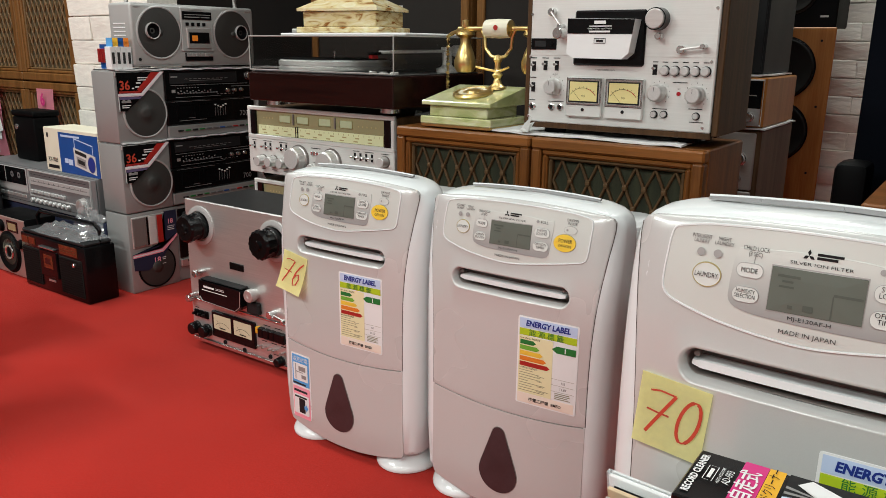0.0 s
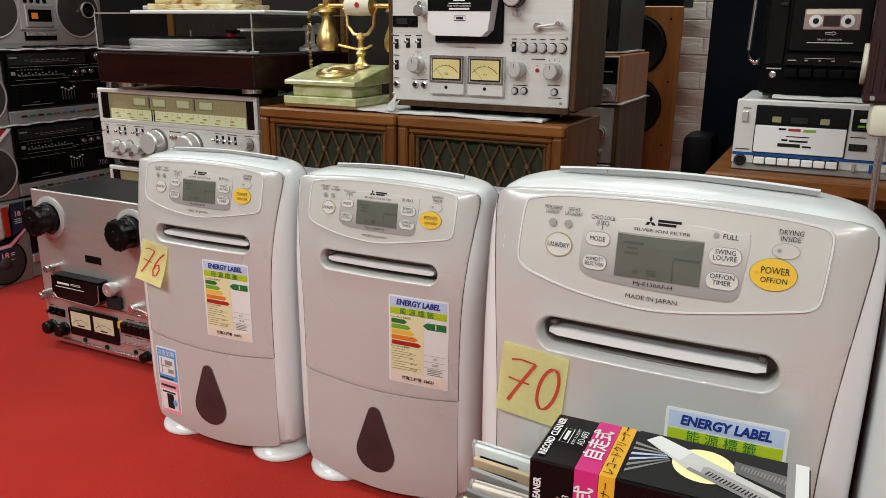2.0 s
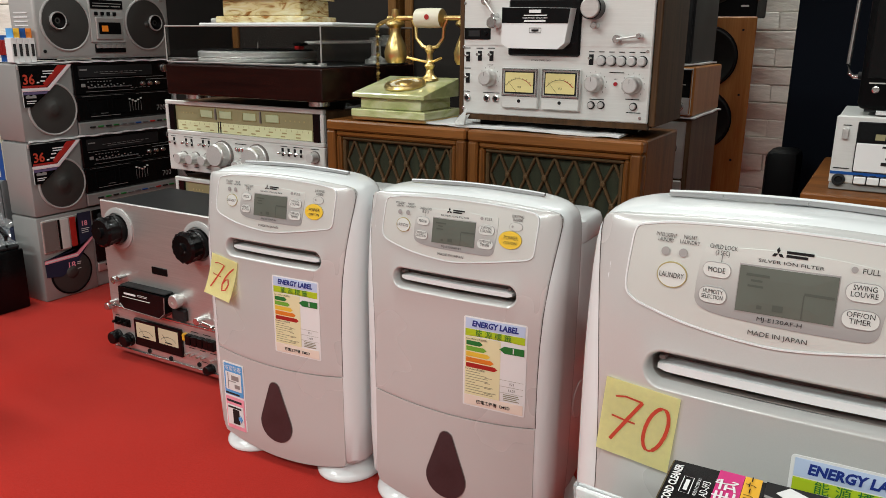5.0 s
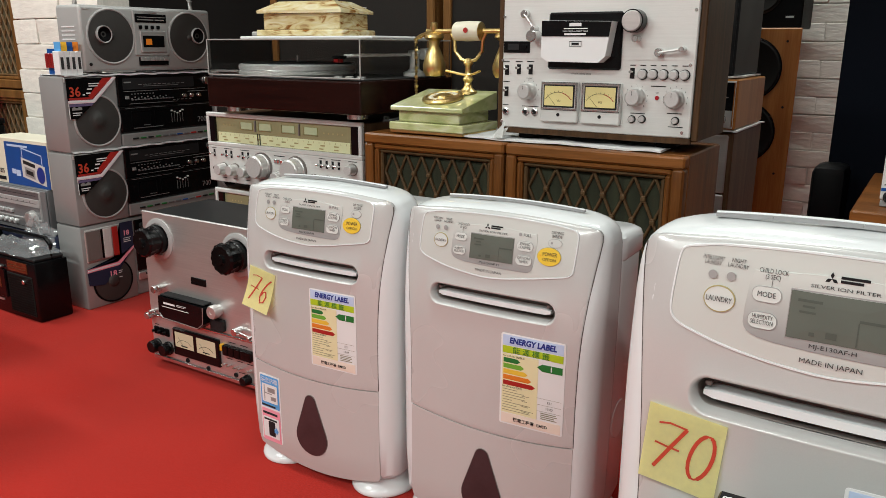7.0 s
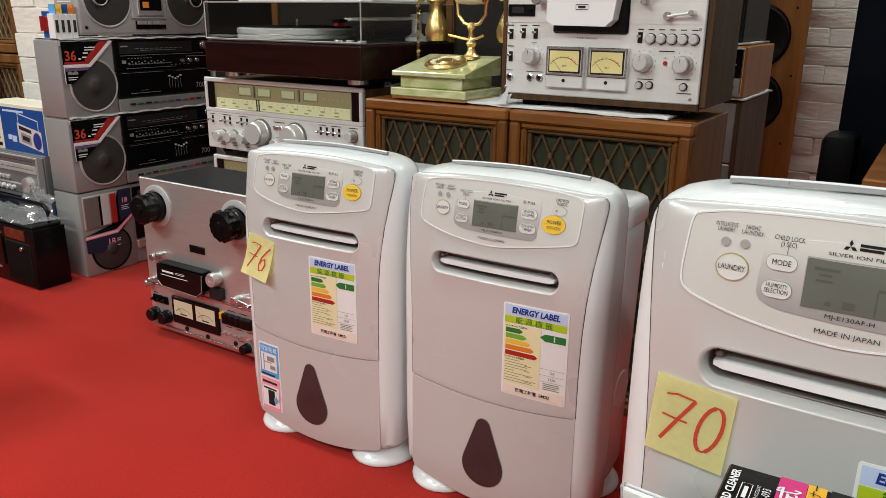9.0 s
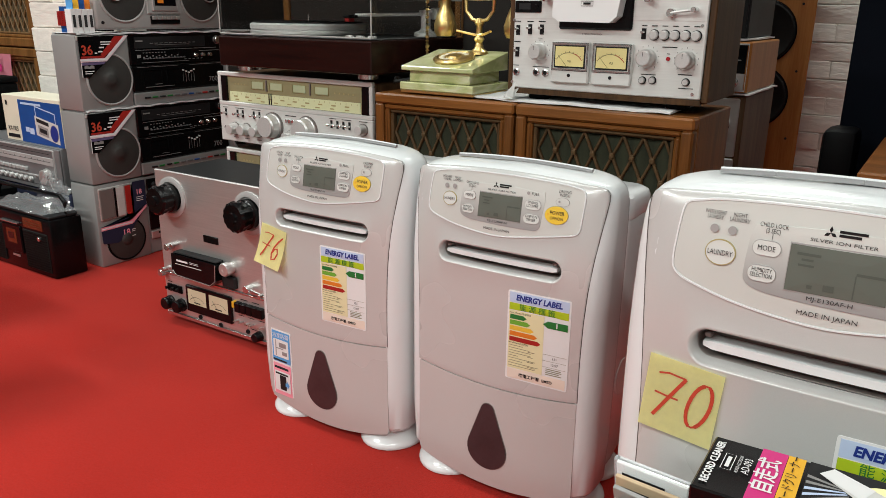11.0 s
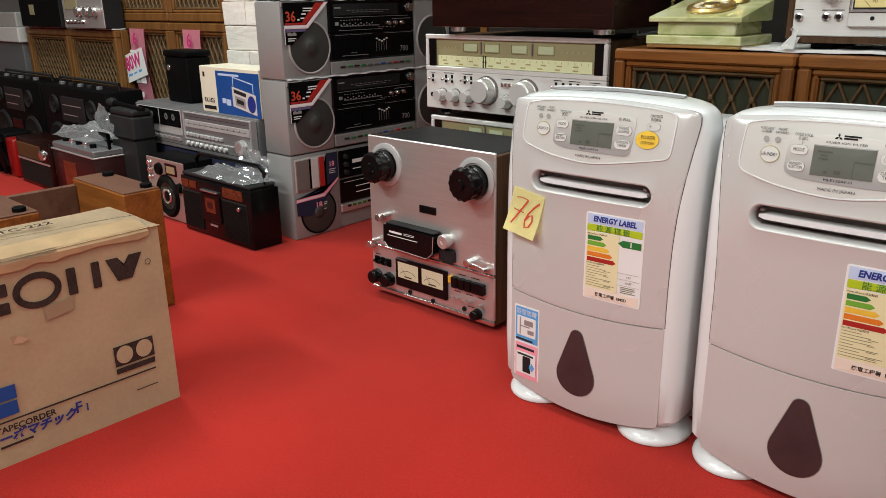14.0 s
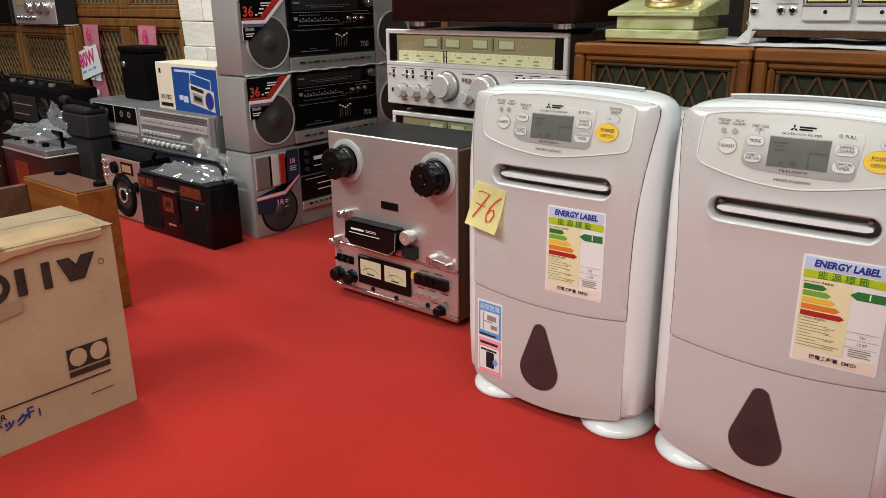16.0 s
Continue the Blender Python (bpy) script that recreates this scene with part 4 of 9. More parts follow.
    for txt, x, z, s, wd in (("INTELLIGENT\nLAUNDRY", -0.1025, 0.5425, 0.0034, 0.0178), ("NIGHT\nLAUNDRY", -0.0819, 0.5428, 0.0034, 0.0170), ("CHILD LOCK\n(3 SEC)", -0.0539, 0.5385, 0.0038, 0.0225), ("FULL", 0.0560, 0.5370, 0.0042, 0.0122), ("DRYING\nINSIDE", 0.1020, 0.5432, 0.0042, 0.0185), ("SILVER ION FILTER", -0.0010, 0.5348, 0.0027, 0.0490), ("MADE IN JAPAN", -0.0035, 0.4748, 0.0040, 0.0450), ("MJ-E130AF-H", -0.0035, 0.4872, 0.0034, 0.0340)):
        fitted(txt, x, z, s, wd, 0.0052, w)
    for txt, x, z, s, wd in (("LAUNDRY", -0.0938, 0.5113, 0.0046, 0.0212), ("MODE", -0.0569, 0.5218, 0.0044, 0.0140), ("HUMIDITY\nSELECTION", -0.0577, 0.5012, 0.0036, 0.0175), ("SWING\nLOUVRE", 0.0536, 0.5218, 0.0042, 0.0190), ("OFF/ON\nTIMER", 0.0535, 0.5008, 0.0042, 0.0198)):
        fitted(txt, x, z, s, wd, 0.0062, w)
    fitted("POWER", 0.0938, 0.5137, 0.0058, 0.0222, 0.0058, w)
    fitted("OFF/ON", 0.0936, 0.5058, 0.0046, 0.0206, 0.0058, w)
    bars([(-0.0541, -0.0537, 0.5315, 0.006)], front, 0.0052, w)
    tagged(part("panel_print", w, "ink_grey", lens), kind="stuff")
    # maker's mark as plain lozenges and bars
    mk = bmesh.new()
    for a in (90, 210, 330):
        c, s = math.cos(radians(a)), math.sin(radians(a))
        ox, oz = -0.0115 + 0.0026 * c, 0.5420 + 0.0026 * s
        plate([(ox - 0.0026 * c, oz - 0.0026 * s), (ox - 0.0014 * s, oz + 0.0014 * c), (ox + 0.0027 * c, oz + 0.0027 * s), (ox + 0.0014 * s, oz - 0.0014 * c)], 0.0004, front, 0.0046, mk)
    bars([(-0.0052, 0.0150, 0.5440, 0.0022), (-0.0052, 0.0108, 0.5410, 0.0022)], front, 0.0052, mk)
    part("maker_mark", mk, "ink", lens)
    return t


def section_blade():
    """The white blade of the outlet, a long rounded lath."""
    bm = bmesh.new()
    x0, x1 = -0.100, 0.097
    rows = []
    for i in range(25):
        x = x0 + (x1 - x0) * i / 24
        y = front(x, 0.425)
        e = min(1, (i + 0.8) / 1.5, (24.8 - i) / 1.5)
        rows.append([bm.verts.new((x, y + dy, 0.4238 + dz * e)) for dy, dz in ((0.026, 0.0034), (0.0135, 0.0032), (0.0100, 0.0026), (0.0096, -0.0050), (0.012, -0.0062), (0.024, -0.0068))])
    for a, b in zip(rows, rows[1:]):
        for i in range(5):
            bm.faces.new((a[i], b[i], b[i + 1], a[i + 1]))
    bm.faces.new(rows[0])
    bm.faces.new(rows[-1][::-1])
    bmesh.ops.recalc_face_normals(bm, faces=bm.faces[:])
    return bm


def energy_label(parent, x0, x1, z0, z1, lean=0.0):
    """The printed efficiency label stuck on the front."""
    W, Hh = x1 - x0, z1 - z0
    u = lambda a: x0 + a * W
    v = lambda b: z0 + b * Hh
    L = part("energy_label", plate(rect(x0, x1, z0, z1, 0.003, 4), 0.0005, front, 0.0028, None, 3), "label_white", parent, "energy efficiency label with coloured arrows")
    lift = 0.0036

    def q(name, mat, *rects, up=lift):
        part(name, join_rects([(u(a), u(b), v(c), v(d)) for a, b, c, d in rects], 0.0001, front, up), mat, L)
    q("header", "label_blue", (0.03, 0.97, 0.875, 0.985))
    q("band", "label_lime", (0.03, 0.97, 0.79, 0.868))
    q("cream_field", "label_cream", (0.03, 0.60, 0.13, 0.785))
    q("foot_field", "label_peach", (0.03, 0.97, 0.015, 0.125))
    rows = bmesh.new()
    part("title", lettering("ENERGY LABEL", u(0.5), v(0.93), Hh * 0.060, front, lift + 0.0005, squeeze=0.88, slant=0.15, heavy=0.00055), "ink_blue", L)
    part("subtitle", lettering("能 源 標 籤", u(0.48), v(0.828), Hh * 0.058, front, lift + 0.0005), "green", L)
    for k, (mat, ln) in enumerate((("green", 0.27), ("green_mid", 0.33), ("label_gold", 0.39), ("orange", 0.45), ("crimson", 0.51))):
        zc = v(0.715 - 0.062 * k)
        h = Hh * 0.025
        part("rating_arrow", plate([(u(0.05), zc - h), (u(0.05 + ln - 0.05), zc - h), (u(0.05 + ln), zc), (u(0.05 + ln - 0.05), zc + h), (u(0.05), zc + h)], 0.0001, front, lift + 0.0003), mat, L)
    zc, h = v(0.705), Hh * 0.038
    part("grade_arrow", plate([(u(0.58), zc), (u(0.66), zc - h), (u(0.965), zc - h), (u(0.965), zc + h), (u(0.66), zc + h)], 0.0001, front, lift + 0.0003), "green", L)
    part("grade", lettering("1", u(0.80), zc, Hh * 0.05, front, lift + 0.0008, heavy=0.0004), "label_white", L)
    t2 = bmesh.new()
    lettering("more efficient 效益較高", u(0.04), v(0.762), Hh * 0.017, front, lift + 0.0006, "LEFT", bm=t2)
    lettering("less efficient 效益較低", u(0.04), v(0.425), Hh * 0.017, front, lift + 0.0006, "LEFT", bm=t2)
    lettering("121", u(0.79), v(0.34), Hh * 0.026, front, lift + 0.0006, bm=t2)
    lettering("13.07", u(0.79), v(0.27), Hh * 0.026, front, lift + 0.0006, bm=t2)
    lettering("機電工程署  EMSD", u(0.5), v(0.065), Hh * 0.033, front, lift + 0.0006, heavy=0.0001, bm=t2)
    tagged(part("small_print", t2, "ink", L), kind="stuff")
    br = []
    r = random.Random(3)
    for k in range(9):
        zz = 0.395 - k * 0.029
        br.append((u(0.05), u(0.05 + r.uniform(0.15, 0.5)), v(zz), Hh * 0.006))
        if k % 2:
            br.append((u(0.36), u(0.36 + r.uniform(0.08, 0.18)), v(zz - 0.012), Hh * 0.006))
    for zz in (0.215, 0.195, 0.175, 0.155):
        br.append((u(0.66), u(0.66 + r.uniform(0.2, 0.28)), v(zz), Hh * 0.009))
    br += [(u(0.60), u(0.97), v(zz), Hh * 0.003) for zz in (0.375, 0.305, 0.235)]
    tagged(part("fine_print", bars(br, front, lift + 0.0006), "print_olive", L), kind="stuff")
    return L


POSE_LEFT, POSE_MIDDLE, POSE_RIGHT = pose(-0.9746, 1.0209, 0, 0, 0, 1.69), pose(-0.6067, 1.0264, 0, 0, 0, 1.13), pose(-0.1022, 0.6776, 0.0911, 0, 0, -0.36)
unit_left = dehumidifier(POSE_LEFT)
unit_middle = copy_thing(unit_left, POSE_MIDDLE)
unit_right = copy_thing(unit_left, POSE_RIGHT)
unit_end = copy_thing(unit_left, pose(0.2565, 0.674, 0.0911))
energy_label(unit_left, 0.003, 0.1045, 0.2405, 0.388)
# ---- small helpers for front panels ----
def blk(name, parent, x0, x1, z0, z1, d, mat, bevel=0.0, y=0.0, label="", seg=1):
    """A block proud of a front at depth y by d."""
    return part(name, box(x0, x1, y - d, y + 0.002, z0, z1, bevel, seg), mat, parent, label)


def turn_knob(name, parent, x, z, r, h, mat, y=0.0, label="", seg=22):
    return part(name, knob(r, h, (x, y, z), seg), mat, parent, label, True)


def decal(name, parent, outline, mat, y=0.0, lift=0.0006, label=""):
    return part(name, plate(outline, 0.0003, lambda a, b: y, lift), mat, parent, label)


def small(o):
    """Print too fine to pick apart."""
    return tagged(o, kind="stuff")


def print_on(name, parent, mat, words=(), rows=(), y=0.0, lift=0.0010):
    bm = bmesh.new()
    s = lambda a, b: y
    for w in words:
        lettering(w[0], w[1], w[2], w[3], s, lift, w[4] if len(w) > 4 else "CENTER", bm=bm)
    if rows:
        bars(rows, s, lift, bm)
    return small(part(name, bm, mat, parent))


def driver(parent, x, z, r, mat="cone", ring="bay_silver", y=0.0, cap=0.3, name="speaker_cone"):
    """A round speaker: bright ring, dished mesh cone and a dust cap."""
    c = part(name, lathe([(r * 0.98, -0.004), (r * 0.97, 0.002), (r * 0.80, 0.0035), (r * 0.55, 0.0045), (r * cap, 0.0050), (r * cap * 0.8, 0.0085), (r * cap * 0.45, 0.0105), (0, 0.0110)] if mat == "cone" else [(r * 0.98, -0.004), (r * 0.97, 0.006), (r * 0.92, 0.010), (r * 0.86, 0.0085), (r * 0.82, 0.006), (r * 0.6, 0.0035), (r * cap, 0.001), (r * cap * 0.98, 0.003), (r * cap * 0.6, 0.007), (0, 0.0085)], "y", (x, y, z), 36), mat, parent, "", True)
    part("ring", lathe([(r * 0.96, 0), (r * 0.96, 0.0035), (r * 1.0, 0.0045), (r * 1.035, 0.003), (r * 1.04, 0)], "y", (x, y, z), 40), ring, c, "", True)
    return c


def foot_set(parent, w, d, mat="black", r=0.014, h=0.012, z=0.0):
    for fx in (-w / 2 + 0.04, w / 2 - 0.04):
        for fy in (0.035, d - 0.04):
            part("foot", cyl(r, h, "z", (fx, fy, z), 16), mat, parent, "", True)


# ---- carved lattice loudspeakers ----
def lattice_bars(parent, x0, x1, z0, z1, pitch, rise, y, mat, w=0.0055, d=0.007):
    """Crossing laths clipped to the opening; every lath is a piece of its own, on shared meshes."""
    shared = {}
    slope = rise / pitch
    for sgn in (1, -1):
        n0 = int((z1 - z0) / rise) + 2
        k = -n0 - 1
        while x0 + k * pitch < x1 + (n0 + 1) * pitch:
            pts = []
            a = x0 + (k + 0.5) * pitch
            # line x = a + sgn * (z - z1) / slope
            zs = sorted((z0, z1, z1 + sgn * (x0 - a) * slope, z1 + sgn * (x1 - a) * slope))
            lo, hi = None, None
            for z in zs:
                x = a + sgn * (z - z1) / slope
                if x0 - 1e-6 <= x <= x1 + 1e-6 and z0 - 1e-6 <= z <= z1 + 1e-6:
                    if lo is None:
                        lo = (x, z)
                    hi = (x, z)
            k += 1
            if lo is None or math.dist(lo, hi) < 0.012:
                continue
            ln = round(math.dist(lo, hi), 3)
            if ln not in shared:
                bm = box(-w / 2, w / 2, -d, 0, -ln / 2, ln / 2)
                bmesh.ops.bevel(bm, geom=[e for e in bm.edges if abs(e.verts[0].co.z - e.verts[1].co.z) > ln / 2 and e.verts[0].co.y < -d / 2], offset=w * 0.3, segments=1, affect="EDGES")
                me = bpy.data.meshes.new("lath")
                bm.to_mesh(me)
                bm.free()
                me.materials.append(M[mat])
                shared[ln] = me
            o = new("lath", shared[ln])
            o.parent = parent
            o.location = ((lo[0] + hi[0]) / 2, y + (0.002 if sgn > 0 else 0), (lo[1] + hi[1]) / 2)
            o.rotation_euler = (0, math.atan2(hi[0] - lo[0], hi[1] - lo[1]), 0)


def lattice_collars(parent, x0, x1, z0, z1, pitch, rise, y, mat):
    """Small turned collars where the laths cross, on one shared mesh."""
    bm = box(-0.0050, 0.0050, -0.0105, 0.0, -0.0042, 0.0042, 0.0014)
    box(-0.0042, 0.0042, -0.0095, 0.0, -0.0068, 0.0068, 0.0010, 1, bm)
    me = bpy.data.meshes.new("collar")
    bm.to_mesh(me)
    bm.free()
    me.materials.append(M[mat])
    n = 1
    while z1 - n * rise / 2 > z0 + 0.012:
        k = 0
        while x0 + (k + (0.5 if n % 2 == 0 else 0.0)) * pitch < x1 - 0.006:
            x = x0 + (k + (0.5 if n % 2 == 0 else 0.0)) * pitch
            if x > x0 + 0.006:
                o = new("collar", me)
                o.parent = parent
                o.location = (x, y + 0.001, z1 - n * rise / 2)
            k += 1
        n += 1


def frame_bars(name, parent, x0, x1, z0, z1, w, ya, yb, mat_v, mat_h, bevel):
    """Four mitre-less frame members round an opening."""
    part(name, box(x0, x1, ya, yb, z1 - w, z1, bevel), mat_h, parent)
    part(name, box(x0, x1, ya, yb, z0, z0 + w, bevel), mat_h, parent)
    part(name, box(x0, x0 + w, ya, yb, z0 + w, z1 - w, bevel), mat_v, parent)
    part(name, box(x1 - w, x1, ya, yb, z0 + w, z1 - w, bevel), mat_v, parent)


def lattice_speaker(m, w, h, d, label, wood_v="walnut", wood_h="walnut_h", cloth="green_cloth", lath="lattice", pitch=0.0415, rise=0.088, edge=0.024, group="carved lattice loudspeakers"):
    t = thing("lattice_loudspeaker", m, label, "loudspeaker", group)
    part("cabinet", box(-w / 2, w / 2, 0.030, d, 0, h, 0.003), wood_v, t)
    frame_bars("front_frame", t, -w / 2, w / 2, 0, h, edge, 0.0, 0.030, wood_v, wood_h, 0.004)
    a = w / 2 - edge
    frame_bars("moulding", t, -a, a, edge, h - edge, 0.013, 0.006, 0.028, wood_v, wood_h, 0.004)
    b = a - 0.013
    frame_bars("inner_moulding", t, -b, b, edge + 0.013, h - edge - 0.013, 0.009, 0.013, 0.029, lath, lath, 0.003)
    c = b - 0.009
    g = part("grille_cloth", box(-c, c, 0.027, 0.0295, edge + 0.022, h - edge - 0.022), cloth, t, "dark grille cloth behind carved laths")
    lattice_bars(g, -c, c, edge + 0.022, h - edge - 0.022, pitch, rise, 0.026, lath)
    if lath == "lattice":
        lattice_collars(g, -c, c, edge + 0.022, h - edge - 0.022, pitch, rise, 0.026, lath)
    return t


lattice_speaker(pose(-1.0125, 1.46, 0), 0.373, 0.612, 0.26, "walnut loudspeaker with carved lattice over green cloth")
lattice_speaker(pose(-0.6335, 1.46, 0), 0.375, 0.612, 0.26, "walnut lattice loudspeaker under a reel tape deck")

# cloths on the speaker tops
def cloth_strip(x0, x1, y0, y1, z, seed, label):
    r = random.Random(seed)
    bm = bmesh.new()
    n, k = 26, 6
    g = []
    for j in range(k + 1):
        row = []
        for i in range(n + 1):
            u, v = i / n, j / k
            x, y = x0 + (x1 - x0) * u, y0 + (y1 - y0) * v + (0.008 * noise.noise((u * 4, seed, 0)) if j == 0 else 0)
            row.append(bm.verts.new((x, y, z + 0.003 + 0.0035 * noise.noise((x * 22, y * 22, seed)))))
        g.append(row)
    for j in range(k):
        for i in range(n):
            bm.faces.new((g[j][i], g[j][i + 1], g[j + 1][i + 1], g[j + 1][i]))
    r2 = bmesh.ops.extrude_face_region(bm, geom=bm.faces[:])
    bmesh.ops.translate(bm, verts=[v for v in r2["geom"] if isinstance(v, bmesh.types.BMVert)], vec=(0, 0, 0.004))
    bmesh.ops.recalc_face_normals(bm, faces=bm.faces[:])
    return tagged(part("cloth", bm, "cloth", None, "", True), label, "cloth")


cloth_strip(-0.96, -0.50, 1.484, 1.70, 0.612, 3, "thin white cloth laid over two loudspeaker tops")

# ---- large reel deck with silver fascia ----
def reel_deck_large(m):
    t = thing("reel_tape_deck", m, "silver reel-to-reel tape deck with walnut sides and two meters", "tape deck", "reel tape decks")
    W, H, D = 0.2105, 0.48, 0.19
    z0 = 0.006
    part("fascia", box(-W + 0.012, W - 0.010, -0.004, 0.006, z0 + 0.006, H, 0.002), "alu_light", t, "satin silver front panel")
    part("cabinet", box(-W + 0.011, W - 0.009, 0.0065, D, z0, H - 0.004, 0.002), "charcoal", t)
    for x0, x1 in ((-W, -W + 0.0105), (W - 0.0085, W + 0.004)):
        part("side_panel", box(x0, x1, -0.001, D + 0.008, z0, H, 0.002), "shaded_walnut", t, "walnut side, darkened for shade")
    part("bottom_trim", box(-W + 0.011, W - 0.009, -0.003, 0.01, 0.0, z0 + 0.0055, 0.001), "shaded_walnut", t)
    for fx in (-0.15, 0.15):
        for fy in (0.02, D - 0.04):
            part("foot", box(fx - 0.02, fx + 0.02, fy, fy + 0.03, -0.012, 0.0, 0.003), "black", t)
    y = -0.004
    part("panel_seam", box(-W + 0.013, W - 0.011, -0.0046, 0.0, 0.1530, 0.1540), "alu", t)
    for sx, sz in ((-0.198, 0.150), (0.192, 0.146), (-0.198, 0.024), (0.186, 0.022), (-0.196, 0.237), (0.194, 0.243)):
        part("screw", cyl(0.0030, 0.0016, "y", (sx, y, sz), 14), "chrome", t, "", True)
    # head cover
    blk("head_plate", t, -0.094, 0.060, 0.134, 0.243, 0.006, "gloss_black", 0.004, y)
    cover = part("head_cover", plate([(-0.094, 0.158), (-0.080, 0.149), (0.026, 0.148), (0.040, 0.160), (0.050, 0.224), (-0.094, 0.227)], 0.032, lambda a, b: y, 0.004), "label_white", t, "white head cover with a black band")
    part("cover_band", plate([(-0.0935, 0.197), (0.0455, 0.196), (0.0495, 0.2235), (-0.0935, 0.2265)], 0.0006, lambda a, b: y, 0.0362), "gloss_black", cover)
    print_on("cover_print", cover, "label_white", words=(("THREE-MOTOR / DIRECT DRIVE", -0.0225, 0.2062, 0.0026),), rows=[(-0.035, -0.010, 0.2185, 0.006), (-0.046, 0.003, 0.2112, 0.0018), (-0.045, 0.000, 0.2008, 0.0034)], y=y, lift=0.0376)
    part("cover_badge", band(rect(-0.034, -0.009, 0.178, 0.188), 0.0012, 0.0006, lambda a, b: y, 0.0362), "ink", cover)
    part("badge_slot", bars([(-0.029, -0.014, 0.183, 0.004)], lambda a, b: y, 0.0370), "ink", cover)
    # capstan, arms, counter
    cp = part("capstan", cyl(0.0190, 0.028, "y", (0.084, y, 0.2245), 32, 0.002), "alu", t, "turned metal capstan in a black collar", True)
    part("capstan_collar", lathe([(0.0193, 0), (0.0193, 0.024), (0.0211, 0.024), (0.0215, 0)], "y", (0.084, y, 0.2245), 32), "gloss_black", cp, "", True)
    part("pinch_knob", cyl(0.0065, 0.020, "y", (0.090, y, 0.1925), 16), "chrome", t, "", True)
    for (ax, az), (bx, bz) in (((-0.146, 0.241), (-0.122, 0.212)), ((0.134, 0.1675), (0.178, 0.1735))):
        arm = part("tension_arm", tube([(ax, y - 0.012, az), (bx, y - 0.014, bz)], 0.0026, 8), "alu", t, "", True)
        part("pivot", cyl(0.0080, 0.014, "y", (ax, y, az), 18), "chrome", arm, "", True)
        part("roller", cyl(0.005, 0.022, "y", (bx, y, bz), 16), "chrome", arm, "", True)
    part("guide_roller", cyl(0.0115, 0.03, "y", (-0.121, y, 0.198), 18), "chrome", t, "", True)
    blk("counter", t, -0.196, -0.136, 0.165, 0.188, 0.003, "gloss_black", 0.001, y)
    blk("counter_window", t, -0.186, -0.160, 0.171, 0.183, 0.0036, "charcoal", 0, y)
    part("counter_reset", cyl(0.0045, 0.006, "y", (-0.147, y, 0.177), 12), "gloss_black", t, "", True)
    # meters
    for cx in (-0.0635, 0.0250):
        mt = blk("level_meter", t, cx - 0.040, cx + 0.041, 0.029, 0.110, 0.010, "alu_light", 0.002, y, "square meter with a yellow face")
        part("bezel", band(rect(cx - 0.0375, cx + 0.0385, 0.0545, 0.1075), 0.0042, 0.0022, lambda a, b: y, 0.0100), "chrome", mt, "bright bevelled frame")
        part("bezel_line", band(rect(cx - 0.0388, cx + 0.0398, 0.0530, 0.1088), 0.0012, 0.0006, lambda a, b: y, 0.0102), "ink", mt)
        part("bezel_well", plate(rect(cx - 0.0335, cx + 0.0345, 0.0585, 0.1035), 0.0003, lambda a, b: y, 0.0104), "charcoal", mt)
        part("meter_face", plate(rect(cx - 0.0305, cx + 0.0315, 0.0620, 0.1010, 0.001), 0.0003, lambda a, b: y, 0.0120), "meter", mt)
        sc = bmesh.new()
        for i in range(9):
            a = radians(145 - 110 * i / 8)
            x0_, z0_ = cx + 0.034 * math.cos(a), 0.056 + 0.033 * math.sin(a)
            part_pts = [(x0_, z0_), (x0_ + 0.0007, z0_), (x0_ + 0.0007 + 0.003 * math.cos(a), z0_ + 0.003 * math.sin(a)), (x0_ + 0.003 * math.cos(a), z0_ + 0.003 * math.sin(a))]
            sc.faces.new([sc.verts.new((px, y - 0.0127, pz)) for px, pz in part_pts])
        for i in range(10):
            a, b = radians(145 - 70 * i / 10), radians(145 - 70 * (i + 1) / 10)
            sc.faces.new([sc.verts.new((cx + r_ * math.cos(q), y - 0.0127, 0.056 + r_ * 0.97 * math.sin(q))) for r_, q in ((0.0335, a), (0.0335, b), (0.0343, b), (0.0343, a))])
        lettering("VU", cx + 0.001, 0.072, 0.0045, lambda a, b: y, 0.0128, bm=sc)
        sc.faces.new([sc.verts.new((px, y - 0.0128, pz)) for px, pz in ((cx - 0.006, 0.063), (cx - 0.005, 0.063), (cx - 0.0245, 0.084), (cx - 0.0250, 0.084))])
        part("scale", sc, "ink", mt)
        rd = bmesh.new()
        for i in range(6):
            a, b = radians(75 - 40 * i / 6), radians(75 - 40 * (i + 1) / 6)
            rd.faces.new([rd.verts.new((cx + r_ * math.cos(q), y - 0.0127, 0.056 + r_ * 0.97 * math.sin(q))) for r_, q in ((0.033, a), (0.033, b), (0.0345, b), (0.0345, a))])
        part("red_zone", rd, "crimson", mt)
        part("zero_screw", cyl(0.0035, 0.001, "y", (cx, y - 0.010, 0.044), 14), "ink", mt)
    # knobs, keys and switches
    for kx, kz, r in ((-0.136, 0.088, 0.0165), (0.094, 0.0845, 0.0165), (0.169, 0.0835, 0.0165)):
        k = turn_knob("level_knob", t, kx, kz, r, 0.024, "alu", y)
        part("knob_cap", cyl(r * 0.78, 0.002, "y", (kx, y - 0.024, kz), 24), "knob_face", k, "", True)
        part("knob_mark", bars([(kx - 0.0012, kx - 0.0004, kz + r * 0.5, r * 0.5)], lambda a, b: y, 0.0265), "ink", k)
    for i in range(5):
        kx = 0.1035 + 0.0199 * i
        k = part("transport_button", cyl(0.0088, 0.010, "y", (kx, y, 0.1275), 20, 0.002), "knob_face", t, "", True)
